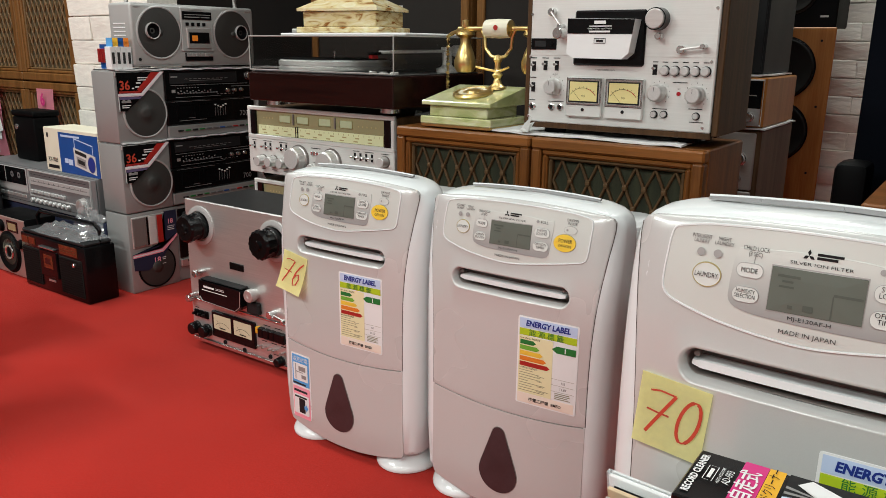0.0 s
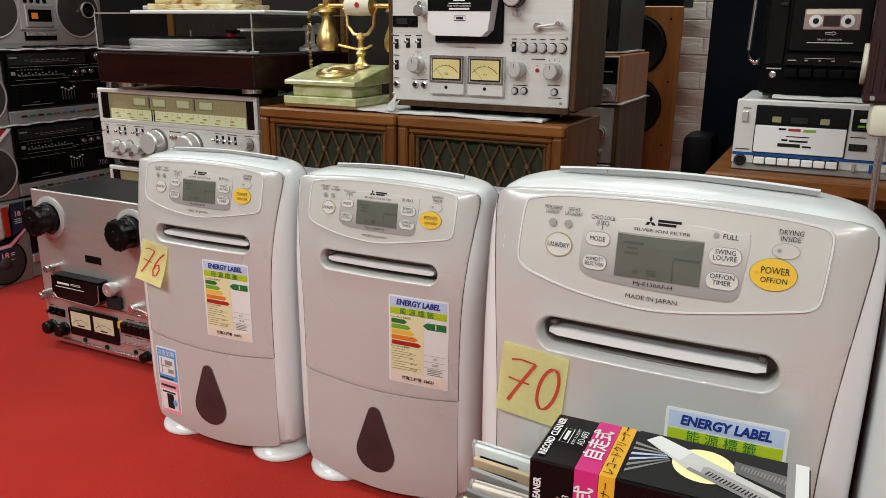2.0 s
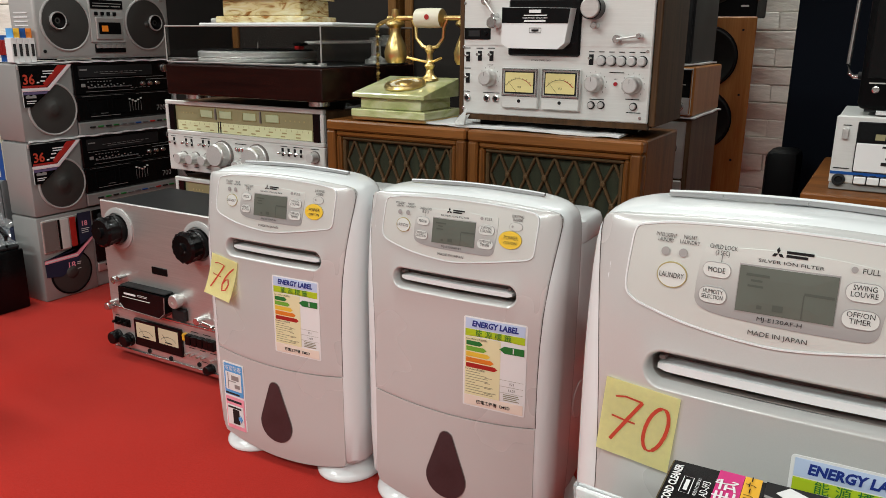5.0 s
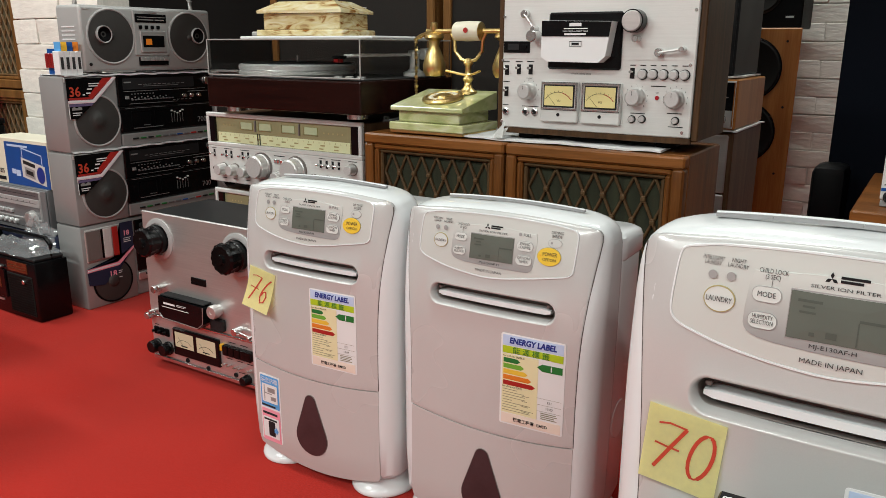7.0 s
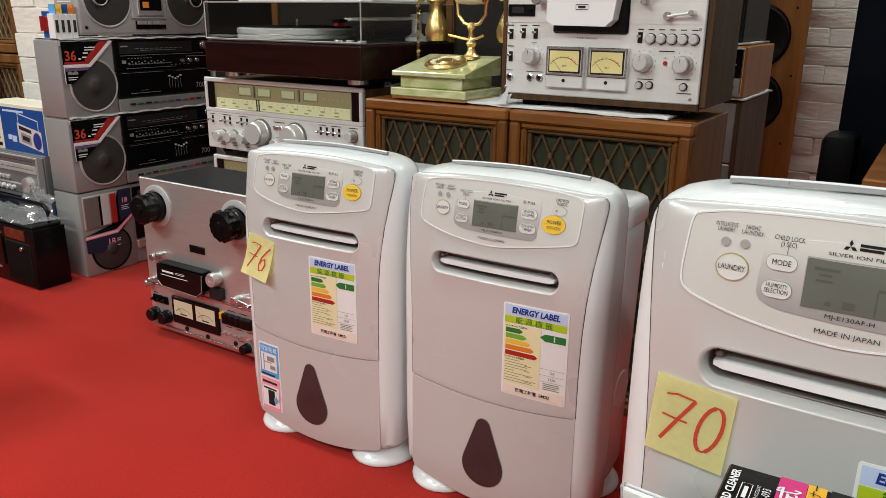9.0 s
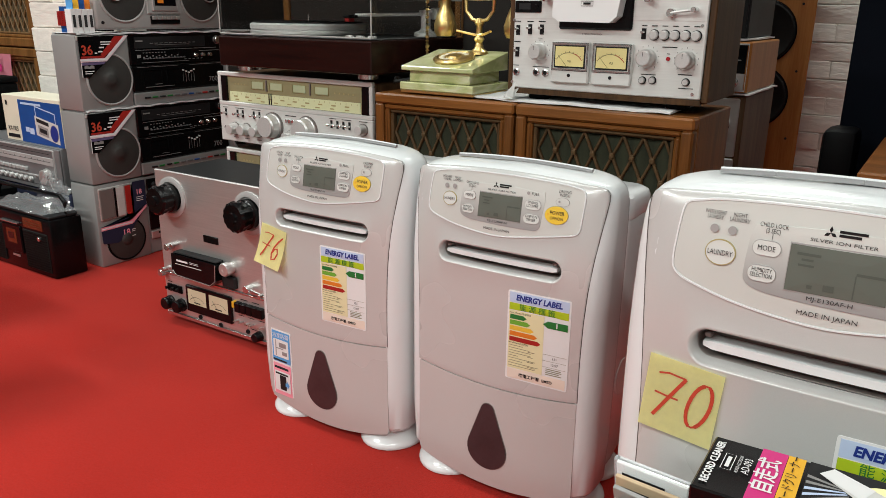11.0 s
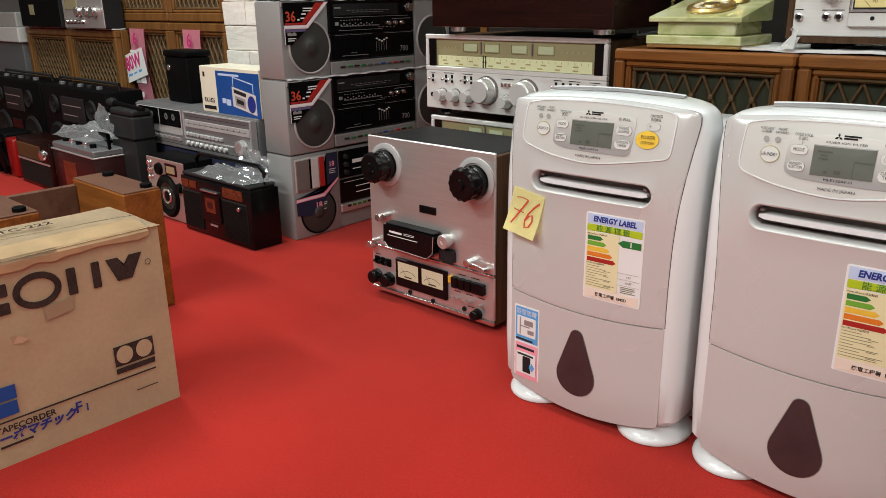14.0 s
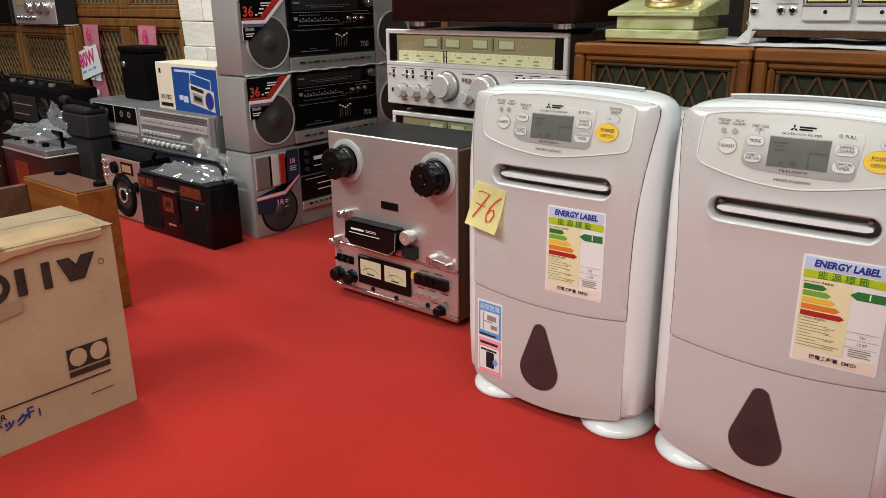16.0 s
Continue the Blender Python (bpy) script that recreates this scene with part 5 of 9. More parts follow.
        part("button_ring", lathe([(0.0088, 0), (0.0088, 0.003), (0.0100, 0.003), (0.0102, 0)], "y", (kx, y, 0.1275), 22), "ink", k)
    for sx, sz in ((-0.188, 0.130), (-0.160, 0.132), (-0.133, 0.132), (-0.188, 0.086), (0.083, 0.129)):
        s = blk("switch_slot", t, sx - 0.0045, sx + 0.0045, sz - 0.010, sz + 0.010, 0.001, "ink", 0, y)
        part("toggle", cyl(0.003, 0.014, "y", (sx, y, sz + 0.003), 12), "chrome", s, "", True)
    for jx, jz in ((-0.188, 0.045), (-0.141, 0.046), (-0.120, 0.046)):
        j = part("jack", lathe([(0.0075, 0), (0.0075, 0.003), (0.0045, 0.004), (0.0040, 0.0005), (0, 0.0005)], "y", (jx, y, jz), 18), "chrome", t, "", True)
        part("jack_hole", cyl(0.0040, 0.0012, "y", (jx, y, jz), 14), "ink", j)
    for bx, bz in ((0.088, 0.0425), (0.108, 0.0435), (0.172, 0.0435)):
        pb = part("push_button", cyl(0.0058, 0.007, "y", (bx, y, bz), 16), "knob_face", t, "", True)
        part("button_ring", lathe([(0.0060, 0), (0.0060, 0.003), (0.0074, 0.003), (0.0076, 0)], "y", (bx, y, bz), 20), "ink", pb)
    part("record_lamp", cyl(0.0040, 0.003, "y", (0.1345, y, 0.0845), 14), "jewel_red", t, "", True)
    print_on("fascia_print", t, "ink", rows=[(-0.197, -0.182, 0.1475, 0.0018), (-0.168, -0.152, 0.1475, 0.0018), (-0.141, -0.125, 0.1478, 0.0018), (-0.196, -0.181, 0.1065, 0.0018), (0.121, 0.150, 0.1060, 0.0016), (0.156, 0.183, 0.0570, 0.0016), (0.159, 0.187, 0.0320, 0.0014), (0.084, 0.114, 0.0540, 0.0014), (-0.150, -0.112, 0.0575, 0.0014), (-0.196, -0.182, 0.0585, 0.0014)] + [(0.078 + 0.0199 * i, 0.089 + 0.0199 * i, 0.1440, 0.0016) for i in range(6)], y=y, lift=0.0010)
    print_on("deck_title", t, "ink", words=(("4-TRACK STEREO DECK", -0.022, 0.1255, 0.0028), ("OUTPUT", -0.135, 0.1140, 0.0024), ("REC", 0.1345, 0.0935, 0.0024)), y=y, lift=0.0010)
    for kx, kz in ((-0.136, 0.088), (0.094, 0.0845), (0.169, 0.0835)):
        tk = []
        for i in range(11):
            a = radians(225 - 27 * i)
            tk.append((kx + 0.0225 * math.cos(a) - 0.0004, kx + 0.0225 * math.cos(a) + 0.0004, kz + 0.0225 * math.sin(a), 0.0025))
        print_on("knob_scale", t, "ink", rows=tk, y=y)
    return t


reel_deck_large(pose(-0.6525, 1.5, 0.631))

# ---- tall silver receiver, stacked three high ----
def receiver(m):
    t = thing("stereo_receiver", m, "silver stereo receiver with a cream tuning dial and many knobs", "receiver", "stacked silver receivers")
    W, H, D = 0.2775, 0.192, 0.36
    part("cabinet", box(-W + 0.006, W - 0.002, 0.012, D, 0.004, H - 0.004, 0.004), "deck_wood", t, "dark wooden case")
    y = 0.0
    part("fascia", box(-W, W, 0.0, 0.0115, 0.0, 0.0995, 0.002), "alu_light", t, "satin silver control panel")
    frame_bars("dial_frame", t, -W, W, 0.0998, H, 0.0115, -0.001, 0.0115, "alu_light", "alu_light", 0.002)
    for sx in (-0.2545, 0.2535):
        part("dial_end", box(sx - 0.009, sx + 0.011, -0.0006, 0.010, 0.1115, H - 0.0118), "gloss_black", t)
    dw = part("dial_glass", box(-0.2445, 0.2435, 0.006, 0.010, 0.1114, H - 0.0118), "dial_dim", t, "olive dial behind glass")
    part("dial_strip", box(-0.236, 0.236, 0.0045, 0.0062, 0.1125, 0.139), "dial", dw, "cream-green tuning scale")
    for k, mx in enumerate((-0.125, -0.055, 0.030, 0.108)):
        part("signal_meter", box(mx - 0.022, mx + 0.022, 0.004, 0.0062, 0.151, 0.170, 0.001), "meter_dim", dw)
        part("meter_bezel", band(rect(mx - 0.0235, mx + 0.0235, 0.1495, 0.1715), 0.0012, 0.002, lambda a, b: 0.006), "ring", dw)
    sc = [(-0.225 + 0.018 * i, -0.2235 + 0.018 * i, 0.1335, 0.005) for i in range(26)] + [(-0.22 + 0.045 * i, -0.205 + 0.045 * i, 0.1265, 0.0035) for i in range(10)] + [(-0.215 + 0.05 * i, -0.2 + 0.05 * i, 0.1180, 0.003) for i in range(9)]
    print_on("scale_print", dw, "ring", rows=sc, y=0.0045, lift=0.0004)
    for px in (-0.090, 0.069):
        part("dial_post", box(px - 0.002, px + 0.002, 0.0020, 0.0058, 0.147, 0.176), "slot_dark", dw)
    for px in (-0.082, -0.074):
        part("pointer", box(px, px + 0.0016, 0.002, 0.0044, 0.112, 0.142), "ink", dw)
    print_on("lamp_print", dw, "ring", rows=[(-0.215 + 0.012 * i, -0.211 + 0.012 * i, 0.160, 0.004) for i in range(4)] + [(0.150 + 0.015 * i, 0.154 + 0.015 * i, 0.158, 0.004) for i in range(5)], y=0.006, lift=0.0004)
    for kx, kz, r, h in ((-0.066, 0.057, 0.0315, 0.034), (0.058, 0.057, 0.0315, 0.034), (-0.216, 0.037, 0.0155, 0.026), (-0.171, 0.038, 0.0155, 0.026), (-0.124, 0.038, 0.0155, 0.026), (0.000, 0.034, 0.0155, 0.026), (0.120, 0.036, 0.0145, 0.024), (0.165, 0.036, 0.0145, 0.024), (0.210, 0.036, 0.0145, 0.024), (0.248, 0.075, 0.0130, 0.022)):
        k = turn_knob("control_knob", t, kx, kz, r, h, "alu")
        part("knob_cap", cyl(r * 0.86, 0.0018, "y", (kx, -h, kz), 26), "knob_face", k, "", True)
        # dark ring on the fascia, standing in for the shade round the knob
        part("knob_skirt", lathe([(r * 1.08, 0), (r * 1.10, 0.004), (r * 1.16, 0.004), (r * 1.18, 0)], "y", (kx, 0, kz), 26), "slot_dark", k)
    for sx in (-0.252, -0.205, -0.184, -0.140, -0.118, 0.143, 0.163, 0.183, 0.203):
        s = blk("switch_slot", t, sx - 0.0035, sx + 0.0035, 0.070, 0.090, 0.0008, "ink")
        part("lever", box(sx - 0.0035, sx + 0.0035, -0.018, 0, 0.076, 0.082, 0.0012), "chrome", s)
    for bx in (-0.012, 0.000, 0.012):
        blk("push_key", t, bx - 0.0045, bx + 0.0045, 0.070, 0.080, 0.008, "chrome", 0.001)
    part("headphone_jack", cyl(0.006, 0.002, "y", (-0.255, 0, 0.036), 16), "ink", t)
    print_on("fascia_print", t, "ink", rows=[(-0.262, -0.243, 0.094, 0.0016), (-0.212, -0.178, 0.0945, 0.0016), (-0.147, -0.112, 0.0945, 0.0016), (-0.02, 0.02, 0.089, 0.002), (0.137, 0.160, 0.0945, 0.0016), (0.178, 0.21, 0.0945, 0.0016), (-0.225, -0.207, 0.0125, 0.0016), (-0.18, -0.162, 0.0125, 0.0016), (-0.133, -0.115, 0.0125, 0.0016), (0.235, 0.262, 0.0945, 0.0016)])
    foot_set(t, 2 * W, D, "black", 0.014, 0.013, -0.013)
    return t


rec = receiver(pose(-1.515, 1.5, 0.437))
copy_thing(rec, pose(-1.500, 1.50, 0.225))
copy_thing(rec, pose(-1.500, 1.505, 0.013))

# ---- turntable under an acrylic lid ----
def turntable(m):
    t = thing("turntable", m, "dark rosewood turntable under a closed acrylic lid", "turntable")
    W, D = 0.262, 0.40
    part("plinth", box(-W, W, 0, D, 0.012, 0.090, 0.004, 2), "rosewood", t, "dark red-brown plinth")
    part("deck_plate", box(-W + 0.012, W - 0.012, 0.012, D - 0.012, 0.0905, 0.0935, 0.001), "charcoal", t)
    for fx in (-0.205, 0.215):
        for fy in (0.045, D - 0.05):
            part("foot", cyl(0.026, 0.0125, "z", (fx, fy, 0.0), 24, 0.002), "chrome", t, "", True)
    p = part("platter", lathe([(0, 0.094), (0.150, 0.094), (0.156, 0.098), (0.156, 0.104), (0.152, 0.107), (0.156, 0.110), (0.156, 0.120), (0.150, 0.124), (0, 0.124)], "z", (-0.085, 0.165, 0), 64), "platter", t, "polished metal platter", True)
    part("mat", lathe([(0, 0.1243), (0.146, 0.1243), (0.144, 0.128), (0, 0.126)], "z", (-0.085, 0.165, 0), 48), "black", p, "", True)
    part("spindle", cyl(0.0035, 0.018, "z", (-0.085, 0.165, 0.128), 10), "chrome", p, "", True)
    a = part("tonearm", tube([(0.205, 0.30, 0.150), (0.19, 0.25, 0.149), (0.165, 0.17, 0.148), (0.12, 0.115, 0.146)], 0.0045, 10), "alu_light", t, "silver tonearm", True)
    part("arm_pillar", lathe([(0, 0), (0.030, 0), (0.030, 0.010), (0.018, 0.014), (0.013, 0.02), (0.013, 0.058), (0.017, 0.060), (0.017, 0.066), (0, 0.068)], "z", (0.205, 0.30, 0.0935), 28), "alu_light", a, "", True)
    part("counterweight", cyl(0.015, 0.032, "y", (0.214, 0.352, 0.151), 22), "alu_light", a, "", True)
    part("headshell", box(0.105, 0.128, 0.085, 0.118, 0.139, 0.147, 0.002), "black", a)
    part("cartridge", box(0.108, 0.122, 0.088, 0.110, 0.130, 0.139, 0.001), "red_plastic", a)
    for bx in (0.155, 0.190, 0.225):
        part("control_button", cyl(0.010, 0.006, "z", (bx, 0.05, 0.0935), 18), "alu", t, "", True)
    # acrylic lid of five sheets
    lid = part("lid_top", box(-W + 0.004, W - 0.004, 0.006, D - 0.006, 0.1835, 0.1865, 0.001), "acrylic", t, "clear smoky lid")
    part("lid_front", box(-W + 0.004, W - 0.004, 0.006, 0.009, 0.0945, 0.1832), "acrylic", lid)
    part("lid_back", box(-W + 0.004, W - 0.004, D - 0.009, D - 0.006, 0.0945, 0.1832), "acrylic", lid)
    for sx in (-W + 0.004, W - 0.007):
        part("lid_side", box(sx, sx + 0.003, 0.0092, D - 0.0092, 0.0945, 0.1832), "acrylic", lid)
    for o in [lid, *lid.children]:
        o.visible_shadow = False
    for pts in (((-W + 0.004, 0.006, 0.185), (W - 0.004, 0.006, 0.185)), ((W - 0.004, 0.006, 0.185), (W - 0.004, D - 0.006, 0.185)), ((W - 0.004, 0.006, 0.096), (W - 0.004, 0.006, 0.184)), ((-W + 0.004, 0.006, 0.096), (-W + 0.004, 0.006, 0.184)), ((-W + 0.004, 0.006, 0.096), (W - 0.004, 0.006, 0.096)), ((-W + 0.004, D - 0.006, 0.185), (W - 0.004, D - 0.006, 0.185))):
        part("lid_edge", tube(pts, 0.0018, 6), "acrylic_edge", lid)
    return t


turntable(pose(-1.464, 1.455, 0.638))
tagged(part("foam_sheet", box(-1.66, -1.215, 1.52, 1.80, 0.825, 0.832, 0.003, 2), "cloth"), "white foam sheet lying on the turntable lid", "foam sheet")
tagged(part("plastic_tray", box(-1.70, -1.52, 1.60, 1.79, 0.8325, 0.846, 0.004, 2), "acrylic_edge"), "shallow grey plastic tray on foam", "tray")


def onyx_box(m):
    """A veined stone box on a stepped foot, with a hipped lid."""
    t = thing("onyx_box", m, "brown-veined cream onyx telephone base on foam", "onyx box")
    part("foot_slab", box(-0.135, 0.135, 0, 0.17, 0, 0.017, 0.003), "onyx_brown", t)
    part("body", box(-0.118, 0.118, 0.012, 0.158, 0.0175, 0.058, 0.002), "onyx_brown", t)
    bm = bmesh.new()
    lo = [(-0.13, 0.0), (0.13, 0.0), (0.13, 0.168), (-0.13, 0.168)]
    hi = [(-0.085, 0.04), (0.085, 0.04), (0.085, 0.13), (-0.085, 0.13)]
    rings = [[bm.verts.new((x, y, z)) for x, y in ring] for ring, z in ((lo, 0.0585), (lo, 0.066), (hi, 0.090))]
    for a, b in zip(rings, rings[1:]):
        for i in range(4):
            bm.faces.new((a[i], a[(i + 1) % 4], b[(i + 1) % 4], b[i]))
    bm.faces.new(rings[0][::-1])
    bm.faces.new(rings[-1])
    part("lid", bm, "onyx_brown", t, "sloping stone lid")
    return t


onyx_box(pose(-1.500, 1.575, 0.832, 0, 0, 9))


# ---- onyx and brass telephone ----
def telephone(m):
    t = thing("antique_telephone", m, "green onyx and brass cradle telephone with a braided cord", "telephone")
    part("base_plate", box(-0.098, 0.098, -0.002, 0.152, 0, 0.006, 0.001), "brass", t, "pierced brass foot plate")
    part("foot_slab", box(-0.100, 0.100, -0.004, 0.155, 0.0062, 0.024, 0.002), "onyx", t)
    part("body", box(-0.082, 0.082, 0.010, 0.142, 0.0242, 0.050, 0.002), "onyx", t)
    bm = bmesh.new()
    q = [(-0.097, -0.002, 0.0502), (0.097, -0.002, 0.0502), (0.097, 0.155, 0.0502), (-0.097, 0.155, 0.0502)]
    w = [(-0.097, -0.002, 0.060), (0.097, -0.002, 0.060), (0.097, 0.155, 0.092), (-0.097, 0.155, 0.092)]
    a, b = [bm.verts.new(p) for p in q], [bm.verts.new(p) for p in w]
    for i in range(4):
        bm.faces.new((a[i], a[(i + 1) % 4], b[(i + 1) % 4], b[i]))
    bm.faces.new(a[::-1])
    bm.faces.new(b)
    bmesh.ops.bevel(bm, geom=bm.edges[:], offset=0.0015, segments=1, affect="EDGES")
    part("top_slab", bm, "onyx", t, "sloping pale green stone top")
    tilt = Matrix.Translation((0.005, 0.066, 0.0745)) @ Matrix.Rotation(radians(11.5), 4, "X")

    def tilted(bm):
        bmesh.ops.transform(bm, matrix=tilt, verts=bm.verts[:])
        return bm
    d = part("dial", tilted(lathe([(0, 0), (0.047, 0), (0.049, 0.004), (0.046, 0.009), (0.040, 0.010), (0.038, 0.0075), (0.018, 0.0075), (0.016, 0.011), (0, 0.012)], "z", (0, 0, 0), 36)), "brass", t, "brass rotary dial", True)
    for i in range(10):
        an = radians(40 + 28 * i)
        part("finger_hole", tilted(cyl(0.0058, 0.001, "z", (0.029 * math.cos(an), 0.029 * math.sin(an), 0.0078), 14)), "ivory", d)
    # stem and fork
    st = part("stem", lathe([(0, 0), (0.022, 0), (0.021, 0.006), (0.011, 0.014), (0.008, 0.026), (0.013, 0.034), (0.008, 0.042), (0.007, 0.062), (0.012, 0.070), (0.007, 0.080), (0, 0.082)], "z", (0.035, 0.125, 0.085), 24), "brass", t, "turned brass stem", True)
    for s in (-1, 1):
        part("fork", tube([(0.035, 0.125, 0.158), (0.035 + s * 0.020, 0.125, 0.163), (0.035 + s * 0.036, 0.125, 0.182), (0.035 + s * 0.038, 0.125, 0.206), (0.035 + s * 0.046, 0.125, 0.222)], 0.0042, 8), "brass", st, "", True)
    part("fork_wings", tube([(-0.012, 0.10, 0.138), (0.015, 0.115, 0.131), (0.035, 0.12, 0.128), (0.055, 0.115, 0.131), (0.080, 0.10, 0.138)], 0.003, 6), "brass", st, "", True)
    hs = part("handset", lathe([(0, -0.115), (0.006, -0.115), (0.006, -0.040), (0.013, -0.037), (0.020, -0.034), (0.020, 0.034), (0.013, 0.037), (0.006, 0.040), (0.006, 0.115), (0, 0.115)], "x", (0.035, 0.125, 0.226), 24), "brass", t, "brass handset with an ivory grip", True)
    part("grip", lathe([(0.0202, -0.0335), (0.0212, -0.031), (0.0225, 0), (0.0212, 0.031), (0.0202, 0.0335)], "x", (0.035, 0.125, 0.226), 24), "ivory", hs, "", True)
    part("grip_emblem", cyl(0.006, 0.001, "y", (0.040, 0.1022, 0.228), 16), "crimson", hs)
    for s in (-1, 1):
        hx = 0.035 + s * 0.095
        cup = part("earpiece", lathe([(0, -0.016), (0.008, -0.014), (0.009, 0.0), (0.007, 0.006), (0.022, 0.014), (0.024, 0.020), (0.013, 0.028), (0.012, 0.040), (0.021, 0.062), (0.027, 0.082), (0.026, 0.098), (0.020, 0.108), (0.0, 0.110)], "z", (0, 0, 0), 26), "brass", hs, "bell-shaped brass cup", True)
        cup.matrix_basis = Matrix.Translation((hx, 0.125, 0.232)) @ Matrix.Rotation(radians(180), 4, "X")
    cord = []
    for i in range(41):
        f = i / 40
        cord.append((-0.105 + 0.05 * max(0, 1 - f * 8) ** 1.5 + 0.0012 * math.sin(i * 2.4), 0.115, 0.226 - 0.205 * f ** 1.05 + 0.012 * math.sin(f * 3.1)))
    part("cord", tube(cord, [0.0042 + 0.0011 * (i % 2) for i in range(41)], 7), "brass", t, "braided gilt cord", True)
    return t


telephone(pose(-1.035, 1.478, 0.616))
bm = bmesh.new()
for a, b, c, d in (((-0.862, 1.474, 0.622), (-0.838, 1.476, 0.620), (-0.834, 1.50, 0.644), (-0.858, 1.50, 0.634)), ((-0.866, 1.485, 0.6235), (-0.838, 1.476, 0.6205), (-0.836, 1.486, 0.656), (-0.850, 1.490, 0.6405))):
    bm.faces.new([bm.verts.new(p) for p in (a, b, c, d)])
bmesh.ops.solidify(bm, geom=bm.faces[:], thickness=0.0008)
tagged(part("folded_paper", bm, "paper"), "small folded white paper beside a tape deck", "paper")
pts = [(-1.20 + 0.012 * i + 0.01 * math.sin(i * 1.3), 1.52 + 0.02 * math.cos(i * 1.1), 0.625 + 0.012 * abs(math.sin(i * 0.9)) + 0.006) for i in range(9)]
tagged(part("black_lead", tube(pts, 0.005, 8), "cable", None, "", True), "black coiled lead lying beside the telephone", "cable")

# ---- tall cloth-fronted speakers behind ----
def cloth_speaker(m, w, h, d):
    t = thing("floor_loudspeaker", m, "tall wooden loudspeaker with dark brown cloth front", "loudspeaker", "tall cloth loudspeakers")
    part("cabinet", box(-w / 2, w / 2, 0.02, d, 0, h, 0.003), "oak", t)
    frame_bars("frame", t, -w / 2, w / 2, 0, h, 0.028, 0, 0.02, "oak", "oak", 0.003)
    part("grille_cloth", box(-w / 2 + 0.028, w / 2 - 0.028, 0.008, 0.0195, 0.028, h - 0.028), "brown_cloth", t)
    print_on("maker_mark", t, "alu", rows=[(0.03, 0.075, 0.92, 0.010)], y=0.008)
    return t


cs = cloth_speaker(pose(-1.675, 1.98, 0), 0.66, 1.30, 0.16)
copy_thing(cs, pose(-0.985, 1.98, 0))
# ---- silver reel deck on the floor ----
def reel_deck_floor(m):
    t = thing("reel_tape_deck", m, "brushed silver reel-to-reel deck with black reel hubs, standing on carpet", "tape deck", "reel tape decks")
    W, D, zb, zt = 0.196, 0.21, 0.014, 0.408
    part("cabinet", box(-W + 0.010, W - 0.010, 0.008, D, zb, zt - 0.004, 0.003), "charcoal", t, "dark grey top and back")
    for s in (-1, 1):
        part("side_panel", box(s * W - (0.0095 if s > 0 else 0), s * W + (0.0095 if s < 0 else 0), 0.004, D - 0.004, zb, zt - 0.006, 0.002), "deck_wood", t, "dark wooden side")
    part("upper_fascia", box(-W, W, 0.0, 0.0075, 0.136, zt, 0.002), "alu", t, "brushed aluminium upper panel")
    part("lower_fascia", box(-W, W, 0.0, 0.0075, zb + 0.012, 0.130, 0.002), "alu", t, "brushed aluminium lower panel")
    part("middle_rail", box(-W, W, -0.003, 0.006, 0.1303, 0.1357, 0.001), "chrome", t)
    part("bottom_rail", box(-W, W, -0.003, 0.006, zb, zb + 0.0117, 0.002), "chrome", t)
    for hx in (-0.134, 0.143):
        h = part("reel_hub", lathe([(0.052, 0), (0.052, 0.003), (0.046, 0.005), (0.040, 0.005), (0.038, 0.001), (0, 0.001)], "y", (hx, 0, 0.342), 40), "bay_silver", t, "chrome ring with a black hub", True)
        bm = lathe([(0.036, 0.002), (0.036, 0.018), (0.033, 0.020), (0.033, 0.036), (0.036, 0.038), (0.036, 0.048), (0.031, 0.053), (0.012, 0.053), (0.011, 0.058), (0, 0.058)], "y", (hx, 0, 0.342), 56)
        for v in bm.verts:
            if v.co.y < -0.019:
                a = math.atan2(v.co.z - 0.342, v.co.x - hx)
                f = 1 + 0.035 * math.cos(14 * a)
                v.co.x, v.co.z = hx + (v.co.x - hx) * f, 0.342 + (v.co.z - 0.342) * f
        part("hub_lock", bm, "gloss_black", h, "", True)
        for k in range(3):
            a = radians(90 + 120 * k)
            part("spline", tube([(hx + 0.006 * math.cos(a), -0.0565, 0.342 + 0.006 * math.sin(a)), (hx + 0.012 * math.cos(a), -0.0545, 0.342 + 0.012 * math.sin(a))], 0.0013, 6), "chrome", h)
    blk("counter_window", t, -0.026, 0.026, 0.244, 0.262, 0.003, "gloss_black", 0.001)
    hb = part("head_block", plate([(-0.120, 0.162), (-0.106, 0.149), (0.022, 0.145), (0.042, 0.161), (0.046, 0.204), (-0.118, 0.206)], 0.032, flat), "gloss_black", t, "gloss black head cover")
    part("cover_top", box(-0.116, 0.043, -0.028, -0.002, 0.2065, 0.210, 0.002), "charcoal", hb)
    print_on("cover_print", hb, "label_white", rows=[(-0.098, -0.056, 0.191, 0.0050), (-0.050, -0.016, 0.190, 0.0012), (-0.050, -0.016, 0.1935, 0.0012), (-0.104, -0.006, 0.1815, 0.0018)], y=0, lift=0.0328)
    part("cover_line", tube([(-0.116, -0.0325, 0.162), (-0.104, -0.0325, 0.1505), (0.021, -0.0325, 0.1465), (0.0405, -0.0325, 0.1615), (0.0440, -0.0325, 0.2030)], 0.0009, 6), "alu", hb)
    part("tape_roller", lathe([(0, 0), (0.014, 0), (0.014, 0.010), (0.017, 0.011), (0.017, 0.024), (0.015, 0.027), (0.005, 0.027), (0.004, 0.025), (0, 0.025)], "y", (0.066, 0, 0.194), 28), "alu", t, "", True)
    blk("roller_plate", t, 0.040, 0.085, 0.142, 0.172, 0.012, "charcoal", 0.003)
